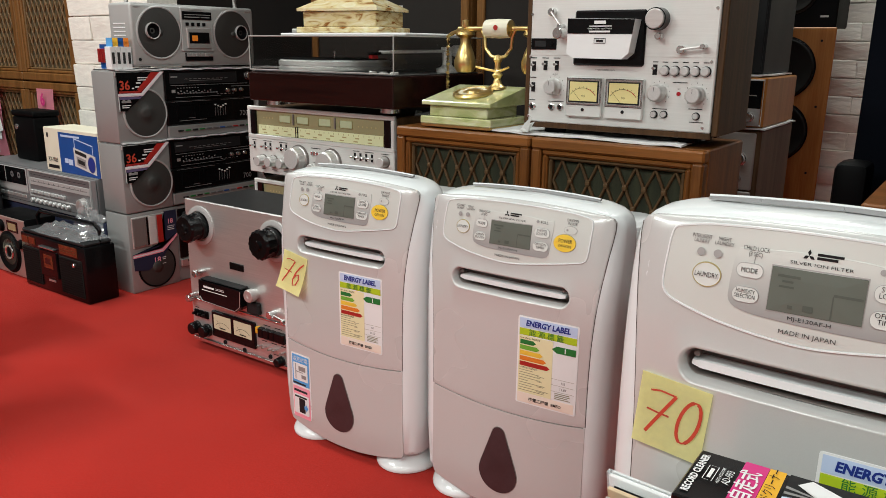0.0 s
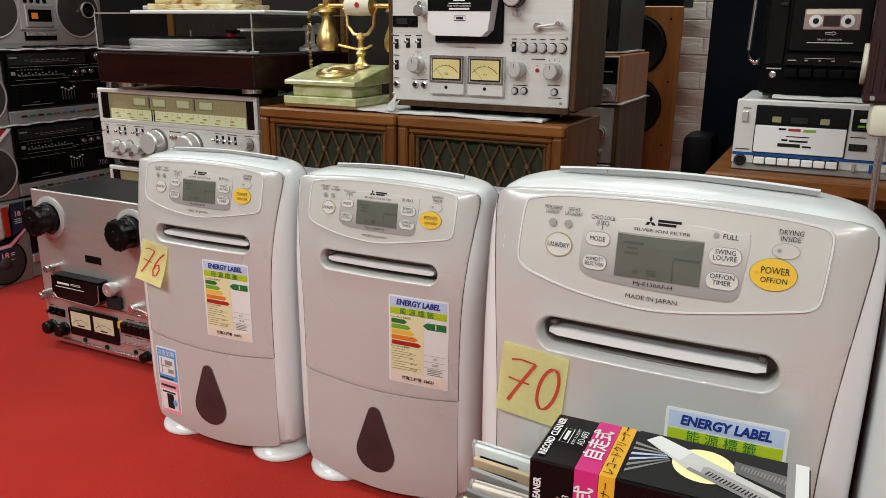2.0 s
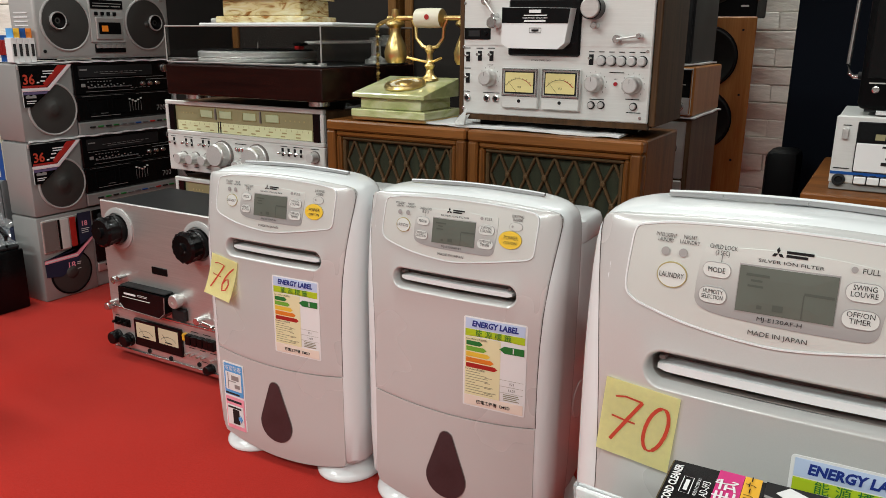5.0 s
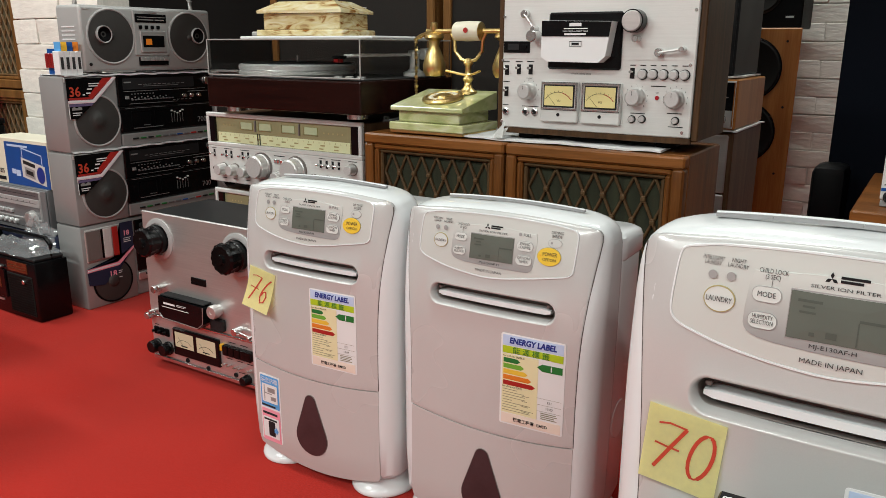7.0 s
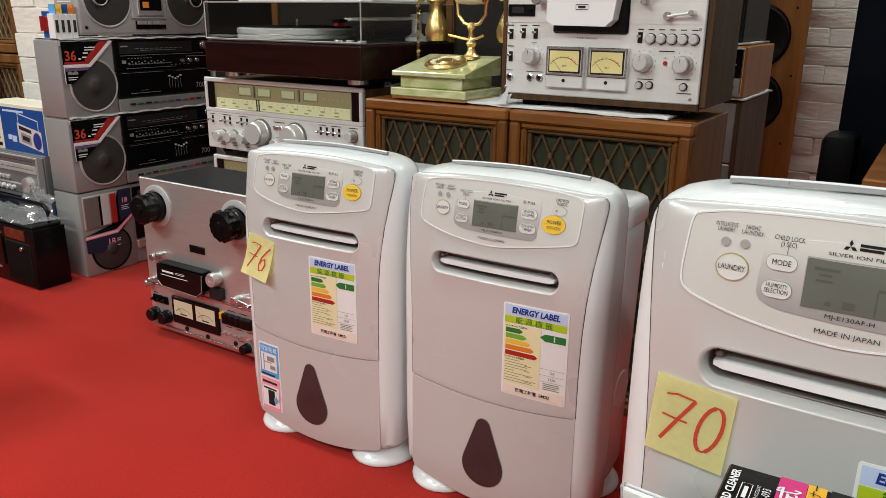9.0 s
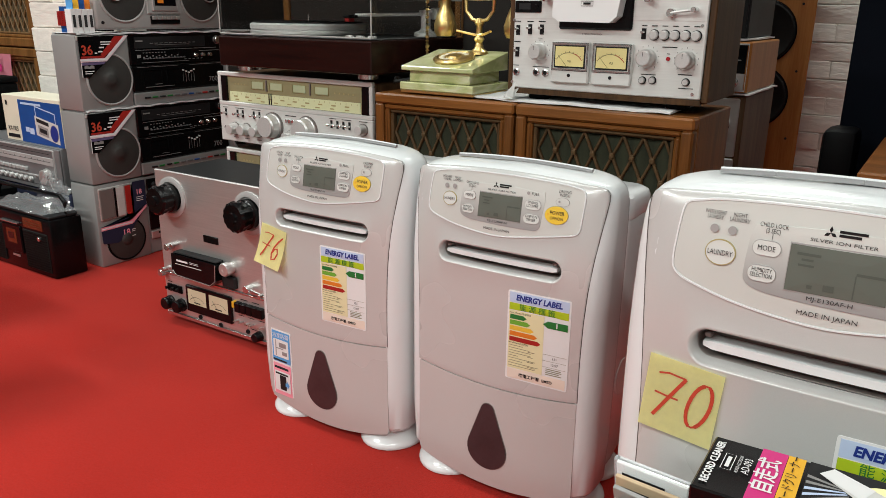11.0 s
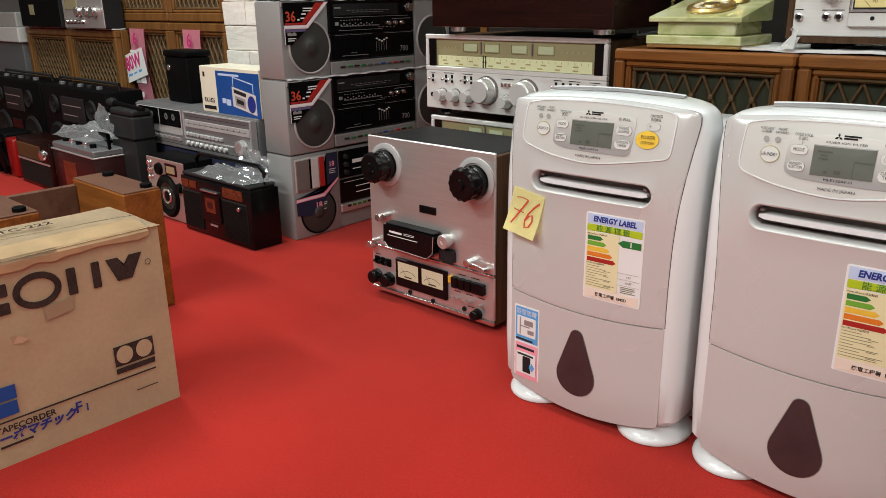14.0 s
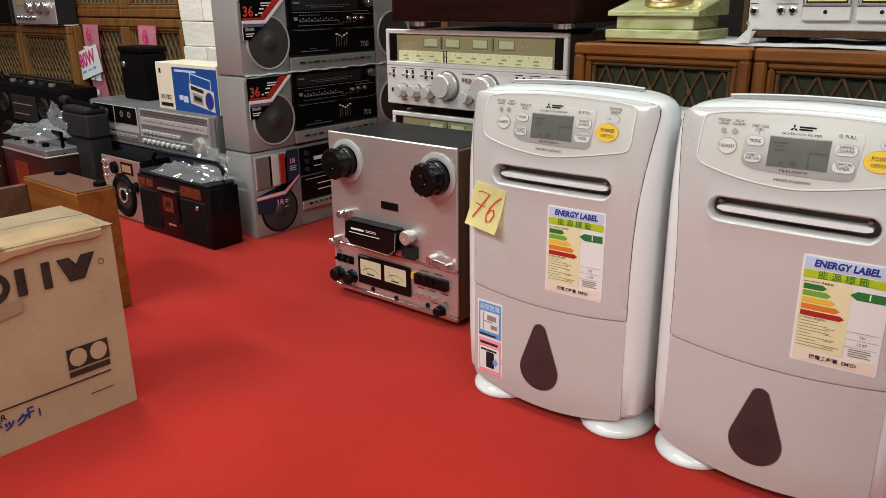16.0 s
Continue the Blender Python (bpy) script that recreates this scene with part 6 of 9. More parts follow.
    for ax, az, bx, bz in ((-0.150, 0.212, -0.128, 0.222), (0.132, 0.156, 0.180, 0.150), (-0.186, 0.136, -0.170, 0.150)):
        a = part("tape_arm", tube([(ax, -0.012, az), (bx, -0.014, bz)], 0.003, 8), "chrome", t, "", True)
        part("roller", cyl(0.0095, 0.022, "y", (ax, 0, az), 18), "chrome", a, "", True)
        part("roller", cyl(0.005, 0.024, "y", (bx, 0, bz), 14), "chrome", a, "", True)
    mf = blk("meter_frame", t, -0.108, 0.060, 0.044, 0.116, 0.007, "gloss_black", 0.002, 0, "black frame with two ivory meters")
    for x0, x1 in ((-0.098, -0.030), (-0.018, 0.050)):
        part("meter_face", plate(rect(x0, x1, 0.068, 0.108, 0.001), 0.0003, flat, 0.0074), "meter_pale", mf)
        sc = bmesh.new()
        cx = (x0 + x1) / 2
        for i in range(12):
            a, b = radians(140 - 100 * i / 12), radians(140 - 100 * (i + 1) / 12)
            sc.faces.new([sc.verts.new((cx + r_ * math.cos(q), -0.0082, 0.060 + r_ * 0.85 * math.sin(q))) for r_, q in ((0.0335, a), (0.0335, b), (0.0347, b), (0.0347, a))])
        sc.faces.new([sc.verts.new((px, -0.0083, pz)) for px, pz in ((cx - 0.002, 0.070), (cx - 0.001, 0.070), (cx - 0.021, 0.094), (cx - 0.022, 0.094))])
        bars([(cx - 0.012, cx + 0.012, 0.0735, 0.003)], flat, 0.0082, sc)
        part("scale", sc, "ink", mf)
    for kx in (-0.178, -0.134):
        turn_knob("level_knob", t, kx, 0.052, 0.0165, 0.024, "gloss_black")
    for sx in (-0.176, -0.156, -0.136):
        s = blk("switch", t, sx - 0.008, sx + 0.008, 0.084, 0.104, 0.004, "black", 0.001)
        part("lever", box(sx - 0.003, sx + 0.003, -0.016, -0.003, 0.092, 0.099, 0.001), "gloss_black", s)
    for i, sx in enumerate((0.086, 0.106, 0.126, 0.146, 0.163)):
        blk("transport_key", t, sx - 0.009, sx + 0.009, 0.084, 0.110, 0.012, "gloss_black", 0.002)
    blk("record_key", t, 0.066, 0.075, 0.092, 0.110, 0.010, "amber", 0.002)
    for sx in (0.078, 0.094, 0.116, 0.130, 0.160):
        part("toggle", tube([(sx, 0, 0.058), (sx + 0.004, -0.018, 0.062)], 0.0028, 8), "chrome", t, "", True)
    turn_knob("output_knob", t, 0.150, 0.034, 0.012, 0.020, "gloss_black")
    for jx, jz in ((-0.064, 0.034), (0.012, 0.030), (0.110, 0.036)):
        part("jack", lathe([(0.006, 0), (0.006, 0.003), (0.0035, 0.0035), (0.003, 0.0005), (0, 0.0005)], "y", (jx, 0, jz), 16), "ink", t, "", True)
    print_on("fascia_print", t, "ink", rows=[(-0.182, -0.166, 0.110, 0.002), (0.09, 0.115, 0.1175, 0.002), (0.13, 0.155, 0.1175, 0.002), (0.08, 0.10, 0.074, 0.0018), (0.115, 0.135, 0.074, 0.0018), (0.15, 0.17, 0.074, 0.0018), (0.12, 0.14, 0.046, 0.0018)])
    foot_set(t, 2 * W, D, "black", 0.013, 0.0138)
    return t


reel_deck_floor(pose(-1.518, 1.21, 0.0, 0, 0, 0.6))


# ---- stacked silver stereo sets, side on to the room ----
def sticker(parent, x0, x1, z0, z1, big):
    """A black corner sticker with a red figure, a pale bent stripe and a small mark below it."""
    proud = lambda a, b: -0.009
    zm, xm = z0 + (z1 - z0) * 0.40, x0 + (x1 - x0) * 0.50
    s = part("power_sticker", plate([(x0, z1), (x0, z0), (x0 + 0.026, z0), (xm, zm - 0.004), (x1, z1)], 0.0004, proud, 0.0012), "gloss_black", parent, "black and red power sticker with a pale stripe")
    part("red_wedge", plate([(xm - 0.004, zm + 0.009), (x1 - 0.016, z1 - 0.001), (x1 - 0.046, z1 - 0.001), (xm - 0.016, zm + 0.018)], 0.0003, proud, 0.0018), "crimson", s)
    part("red_line", plate([(x0 + 0.004, zm + 0.008), (xm - 0.004, zm + 0.008), (xm - 0.010, zm + 0.014), (x0 + 0.004, zm + 0.014)], 0.0003, proud, 0.0018), "crimson", s)
    for pts in ([(x0, zm + 0.007), (x0, zm - 0.003), (xm + 0.002, zm - 0.003), (xm - 0.003, zm + 0.007)], [(xm + 0.002, zm - 0.003), (x1, z1), (x1 - 0.015, z1), (xm - 0.003, zm + 0.007)]):
        part("pale_stripe", plate(pts, 0.0003, proud, 0.0024), "sticker_pink", s, "pale pink stripe")
    for pts in ([(x0, zm + 0.005), (x0, zm), (xm + 0.0005, zm), (xm - 0.002, zm + 0.005)], [(xm + 0.0005, zm), (x1 - 0.003, z1), (x1 - 0.010, z1), (xm - 0.002, zm + 0.005)]):
        part("white_line", plate(pts, 0.0002, proud, 0.0029), "label_white", s)
    part("white_edge", plate([(x0, zm), (x0, z0), (x0 + 0.0025, z0), (x0 + 0.0025, zm)], 0.0002, proud, 0.0024), "label_white", s)
    part("violet_band", plate([(x0 + 0.004, zm - 0.004), (x0 + 0.004, zm - 0.012), (xm - 0.008, zm - 0.011), (xm - 0.002, zm - 0.004)], 0.0002, proud, 0.0020), "sticker_violet", s)
    part("wave_mark", plate([(x0 + 0.010, zm - 0.022), (x0 + 0.010, zm - 0.015), (x0 + 0.018, zm - 0.012), (x0 + 0.026, zm - 0.016), (x0 + 0.034, zm - 0.012), (x0 + 0.042, zm - 0.015), (x0 + 0.042, zm - 0.022)], 0.0002, proud, 0.0024), "silver_paint", s)
    tagged(part("power_figure", lettering(big, x0 + 0.024, zm + 0.030, 0.027, proud, 0.0032, squeeze=0.95, heavy=0.0010), "ink_red", s), kind="stuff")
    print_on("sticker_print", s, "label_white", rows=[(x0 + 0.048, x0 + 0.056, zm + 0.022, 0.004), (x0 + 0.060, x0 + 0.074, zm + 0.026, 0.004), (x0 + 0.064, x0 + 0.080, zm + 0.038, 0.004), (x0 + 0.070, x0 + 0.100, z1 - 0.024, 0.003), (x0 + 0.070, x0 + 0.106, z1 - 0.017, 0.003), (x0 + 0.010, x0 + 0.040, zm - 0.030, 0.0025), (x0 + 0.010, x0 + 0.034, zm - 0.036, 0.0025)], y=-0.009, lift=0.0034)
    return s


def side_speaker(m, w, h, d, label, big):
    t = thing("stereo_speaker", m, label, "speaker", "stacked stereo speakers")
    part("cabinet", box(0, w, 0, d, 0, h, 0.006, 2), "silver_paint", t, "silver-grey plastic case", True)
    blk("badge", t, 0.004, 0.062, h - 0.016, h - 0.003, 0.004, "alu", 0.001)
    driver(t, w * 0.57, h * 0.405, 0.076)
    sticker(t, 0.004, w - 0.006, h - 0.122, h - 0.004, big)
    return t


def centre_unit(m, w, h, d, bands=True):
    t = thing("stereo_tape_unit", m, "black and silver twin-cassette stereo centre unit in a stack", "stereo unit", "stacked stereo centre units")
    part("chassis", box(0, w, 0.006, d, 0, h, 0.003), "dark_silver", t)
    part("upper_front", box(0, w, -0.002, 0.0055, h * 0.56, h - 0.003, 0.003), "gloss_black", t, "gloss black tuner front")
    part("lower_front", box(0, w, -0.004, 0.0055, h * 0.195, h * 0.548, 0.004), "gloss_black", t, "gloss black cassette front")
    part("key_strip", box(0, w, -0.003, 0.0055, 0.002, h * 0.185, 0.003), "silver_paint", t, "silver strip with coloured keys")
    for i, mat in enumerate(("charcoal", "green", "charcoal", "green", "dark_silver", "dark_silver", "deep_blue", "dark_silver", "crimson", "charcoal", "green")):
        kx = w * (0.10 + 0.078 * i)
        blk("key", t, kx, kx + w * 0.055, h * 0.098, h * 0.120, 0.005, mat, 0.001, -0.002)
    for kx in (0.68, 0.76, 0.84):
        turn_knob("slide_knob", t, w * kx, h * 0.675, 0.0065, 0.010, "chrome", -0.002)
    turn_knob("volume_knob", t, w * 0.93, h * 0.89, 0.013, 0.014, "chrome", -0.002)
    rows = [(w * 0.06, w * 0.13, h * 0.90, 0.004), (w * 0.05, w * 0.92, h * 0.775, 0.0012), (w * 0.10, w * 0.60, h * 0.60, 0.0012), (w * 0.25, w * 0.62, h * 0.84, 0.0012)]
    rows += [(w * (0.12 + 0.032 * i), w * (0.135 + 0.032 * i), h * (0.67 + 0.02 * (i % 2)), 0.004) for i in range(12)]
    rows += [(w * (0.519 + 0.03 * i), w * (0.523 + 0.03 * i), h * 0.36, 0.030) for i in range(5)]
    rows += [(w * 0.12, w * 0.42, h * 0.255, 0.0018), (w * 0.06, w * 0.10, h * 0.69, 0.01), (w * 0.72, w * 0.95, h * 0.735, 0.0016)]
    rows += [(w * (0.12 + 0.031 * i), w * (0.136 + 0.031 * i), h * 0.735, 0.0022) for i in range(8)]
    rows += [(w * (0.55 + 0.045 * i), w * (0.575 + 0.045 * i), h * 0.625, 0.0016) for i in range(5)]
    rows += [(w * (0.20 + 0.05 * i), w * (0.235 + 0.05 * i), h * 0.865, 0.0014) for i in range(10)]
    rows += [(w * 0.05, w * 0.47, h * 0.538, 0.0010), (w * 0.60, w * 0.97, h * 0.538, 0.0010), (w * 0.22, w * 0.30, h * 0.29, 0.0014)]
    print_on("front_print", t, "silver_paint", words=(("700", w * 0.86, h * 0.30, 0.018),), rows=rows, y=-0.004, lift=0.0008)
    part("tuner_window", plate(rect(w * 0.05, w * 0.80, h * 0.80, h * 0.955, 0.002), 0.0004, flat, 0.0024), "charcoal", t, "long smoked tuner window")
    for i in range(14):
        blk("selector_key", t, w * (0.125 + 0.032 * i), w * (0.146 + 0.032 * i), h * 0.645, h * 0.662, 0.004, "dark_silver", 0.0006, -0.002)
    for i in range(5):
        blk("slider_tip", t, w * (0.515 + 0.03 * i), w * (0.527 + 0.03 * i), h * (0.455 - 0.02 * (2 - abs(2 - i))), h * (0.475 - 0.02 * (2 - abs(2 - i))), 0.007, "alu_light", 0.0006, -0.003)
    for cx in (0.10, 0.34):
        part("cassette_door", band(rect(w * cx, w * (cx + 0.20), h * 0.27, h * 0.50, 0.004), 0.003, 0.002, flat, 0.004), "black", t)
    return t


STACK_X, STACK_Y = -2.228, 1.352
for z, h in ((0.494, 0.223), (0.268, 0.223)):
    side_speaker(pose(STACK_X, STACK_Y, z, 0, 0, 90), 0.176, h, 0.125, "silver-grey stereo speaker with a red power sticker", "36")
    centre_unit(pose(STACK_X - 0.004, STACK_Y + 0.180, z, 0, 0, 90), 0.368, h, 0.125)
    sp = thing("stereo_speaker", pose(STACK_X, STACK_Y + 0.552, z, 0, 0, 90), "silver-grey stereo speaker half hidden by a receiver", "speaker", "stacked stereo speakers")
    part("cabinet", box(0, 0.176, 0, 0.125, 0, h, 0.006, 2), "silver_paint", sp, "", True)
    driver(sp, 0.085, h * 0.42, 0.076)

# the lowest set: silver fronts, purple sticker
low = thing("stereo_speaker", pose(STACK_X, STACK_Y, 0.0, 0, 0, 90), "silver stereo speaker with a purple power sticker, on carpet", "speaker", "stacked stereo speakers")
part("cabinet", box(0, 0.182, 0, 0.125, 0, 0.265, 0.005, 2), "silver_paint", low, "", True)
part("tape_bay", box(0.012, 0.165, -0.004, 0.004, 0.150, 0.255, 0.003), "alu", low, "silver panel with three cassette sleeves")
for x0, x1, mat in ((0.014, 0.062, "slot_dark"), (0.064, 0.071, "gloss_black"), (0.073, 0.100, "alu_light"), (0.104, 0.124, "crimson")):
    blk("bay_slat", low, x0, x1, 0.156, 0.250, 0.006, mat, 0.001)
driver(low, 0.094, 0.076, 0.068, "cone", "black")
st = part("power_sticker", plate([(0.006, 0.132), (0.008, 0.078), (0.060, 0.070), (0.112, 0.100), (0.178, 0.175), (0.178, 0.258), (0.132, 0.258), (0.130, 0.150)], 0.0006, flat, 0.0046), "navy_blue", low, "dark purple and pink sticker")
part("sticker_edge", plate([(0.006, 0.131), (0.006, 0.120), (0.118, 0.122), (0.176, 0.168), (0.176, 0.176), (0.114, 0.134)], 0.0003, flat, 0.0054), "pink", st)
part("sticker_line", plate([(0.008, 0.1275), (0.008, 0.1235), (0.118, 0.1260), (0.118, 0.1300)], 0.0003, flat, 0.0060), "label_white", st)
part("power_figure", lettering("18", 0.092, 0.098, 0.020, flat, 0.0062, heavy=0.0006), "pink", st)
part("power_figure", lettering("18", 0.152, 0.222, 0.016, flat, 0.0062, heavy=0.0006), "pink", st)
print_on("sticker_print", st, "label_white", rows=[(0.112, 0.126, 0.104, 0.0025), (0.112, 0.124, 0.098, 0.0025), (0.140, 0.168, 0.206, 0.002), (0.140, 0.164, 0.200, 0.002), (0.140, 0.166, 0.194, 0.002), (0.084, 0.124, 0.083, 0.002)], lift=0.0064)
low2 = thing("stereo_tape_unit", pose(STACK_X - 0.004, STACK_Y + 0.186, 0.0, 0, 0, 90), "silver stereo centre unit with black panels, on carpet", "stereo unit", "stacked stereo centre units")
part("chassis", box(0, 0.362, 0.004, 0.125, 0, 0.263, 0.003), "silver_paint", low2)
part("upper_front", box(0.004, 0.358, -0.002, 0.0035, 0.165, 0.255, 0.003), "gloss_black", low2)
part("lower_front", box(0.004, 0.358, -0.002, 0.0035, 0.082, 0.160, 0.003), "gloss_black", low2)
part("key_strip", box(0.004, 0.358, -0.004, 0.0035, 0.050, 0.078, 0.003), "alu", low2)
for i in range(6):
    blk("key", low2, 0.03 + 0.022 * i, 0.045 + 0.022 * i, 0.066, 0.073, 0.006, "green" if 0 < i < 4 else "charcoal", 0.001)
for i in range(3):
    turn_knob("tone_knob", low2, 0.030, 0.235 - 0.026 * i, 0.008, 0.010, "charcoal", -0.002)
print_on("front_print", low2, "label_white", rows=[(0.06, 0.14, 0.215, 0.012), (0.06, 0.16, 0.190, 0.003), (0.07, 0.15, 0.130, 0.003), (0.07, 0.15, 0.110, 0.003), (0.02, 0.12, 0.150, 0.0015)], y=-0.002, lift=0.0008)
low3 = thing("stereo_speaker", pose(STACK_X, STACK_Y + 0.552, 0.0, 0, 0, 90), "silver stereo speaker at the far end, on carpet", "speaker", "stacked stereo speakers")
part("cabinet", box(0, 0.178, 0, 0.125, 0, 0.263, 0.005, 2), "silver_paint", low3, "", True)
driver(low3, 0.09, 0.10, 0.068)
# wavy foam between the sets
for z in (0.7175, 0.4915):
    bm = bmesh.new()
    v = []
    for i in range(61):
        x = 0.006 + 0.70 * i / 60
        v.append([bm.verts.new((STACK_X + 0.004 + 0.003 * math.sin(i * 1.7), STACK_Y + x, z + dz + 0.0015 * math.sin(i * 0.9))) for dz in (0, 0.004)] + [bm.verts.new((STACK_X - 0.12, STACK_Y + x, z + dz)) for dz in (0.004, 0)])
    for a, b in zip(v, v[1:]):
        for i in range(4):
            bm.faces.new((a[i], a[(i + 1) % 4], b[(i + 1) % 4], b[i]))
    bmesh.ops.recalc_face_normals(bm, faces=bm.faces[:])
    tagged(part("foam_liner", bm, "cloth"), "thin white foam sheet between stacked stereos", "foam sheet")


def boombox(m):
    t = thing("boombox", m, "silver portable stereo with two large dark speakers", "boombox")
    W, H, D = 0.486, 0.198, 0.12
    part("case", box(0, W, 0, D, 0.004, H, 0.010, 3), "pale_silver", t, "silver-grey plastic case", True)
    for cx in (0.098, 0.390):
        driver(t, cx, 0.108, 0.080, "cone", "bay_silver", 0.0, 0.12)
        tw = part("tweeter", lathe([(0.024, 0.0), (0.024, 0.010), (0.020, 0.012), (0.014, 0.006), (0.006, 0.004), (0, 0.007)], "y", (cx - 0.028 if cx < 0.2 else cx + 0.032, 0, 0.114), 24), "black", t, "", True)
        part("tweeter_ring", lathe([(0.0225, 0.008), (0.0225, 0.0125), (0.0245, 0.0135), (0.0255, 0.0125), (0.0255, 0.004)], "y", (cx - 0.028 if cx < 0.2 else cx + 0.032, 0, 0.114), 26), "bay_silver", tw, "", True)
    part("centre_panel", box(0.178, 0.306, -0.005, 0.002, 0.050, 0.190, 0.003), "pale_silver", t)
    blk("dial_window", t, 0.184, 0.300, 0.152, 0.178, 0.0075, "gloss_black", 0.001)
    print_on("dial_print", t, "alu", rows=[(0.19, 0.294, 0.168, 0.002), (0.19, 0.25, 0.160, 0.003), (0.255, 0.29, 0.160, 0.003), (0.215, 0.265, 0.1845, 0.004)], lift=0.0085)
    for i in range(4):
        blk("slide", t, 0.196 + 0.022 * i, 0.206 + 0.022 * i, 0.132, 0.143, 0.010, "black", 0.001)
    d = blk("cassette_door", t, 0.196, 0.292, 0.060, 0.126, 0.010, "alu", 0.002)
    blk("cassette_window", d, 0.204, 0.284, 0.076, 0.112, 0.0112, "gloss_black", 0.001)
    blk("cassette_label", d, 0.214, 0.236, 0.084, 0.102, 0.0122, "lit_orange", 0.0005)
    blk("key_recess", t, 0.190, 0.300, 0.020, 0.046, 0.004, "gloss_black", 0.001)
    for i in range(6):
        blk("piano_key", t, 0.193 + 0.0175 * i, 0.2085 + 0.0175 * i, 0.034, 0.045, 0.010, "alu", 0.001)
    for i in range(5):
        part("side_slot", box(-0.001, 0.0008, 0.03, 0.095, 0.085 + 0.012 * i, 0.088 + 0.012 * i), "label_white", t)
    part("jack", cyl(0.005, 0.002, "y", (0.022, 0, 0.026), 14), "ink", t)
    for sx in (0.02, W - 0.03):
        blk("name_bar", t, sx - 0.008, sx + 0.012, 0.184, 0.187, 0.002, "alu")
    part("carrying_handle", tube([(0.03, 0.06, H - 0.01), (0.03, 0.06, H + 0.03), (0.045, 0.06, H + 0.045), (W - 0.045, 0.06, H + 0.045), (W - 0.03, 0.06, H + 0.03), (W - 0.03, 0.06, H - 0.01)], 0.008, 10), "alu", t, "", True)
    for fx in (0.05, W - 0.05):
        part("foot", box(fx - 0.02, fx + 0.02, 0.02, D - 0.02, 0, 0.0045), "black", t)
    return t


boombox(pose(-2.228, 1.428, 0.7255, 0, 0, 90))


def carton(name, x0, x1, y0, y1, z0, z1, mat, label, cap=None):
    t = thing(name, pose((x0 + x1) / 2, (y0 + y1) / 2, z0), label, "small box", "small accessory boxes")
    w, d, h = x1 - x0, y1 - y0, z1 - z0
    part("sleeve", box(-w / 2, w / 2, -d / 2, d / 2, 0, h, 0.001), mat, t)
    if cap:
        part("header_card", box(-w / 2 - 0.001, w / 2 + 0.001, -0.001, 0.001, h, h + 0.026), cap, t, "printed header card")
        part("print_mark", box(w / 2 + 0.0006, w / 2 + 0.0012, -d / 4, d / 4, h * 0.25, h * 0.75), "ink_grey", t)
    return t


for i, (cap, yy) in enumerate((("sky", 1.362), ("amber", 1.380), ("deep_blue", 1.398), ("orange", 1.416))):
    carton("accessory_box", -2.262, -2.232, yy - 0.0085, yy + 0.0085, 0.7215, 0.790, "label_white", "small white accessory box with a printed header card", cap)
bp = thing("battery_pack", pose(-2.305, 1.378, 0.7215), "blister pack of red batteries on a blue card", "battery pack")
part("card", box(-0.022, 0.022, -0.002, 0.0, 0, 0.075), "deep_blue", bp)
for i in range(3):
    part("battery", cyl(0.006, 0.042, "z", (-0.014 + 0.014 * i, -0.0085, 0.02), 14), "red_plastic", bp, "", True)
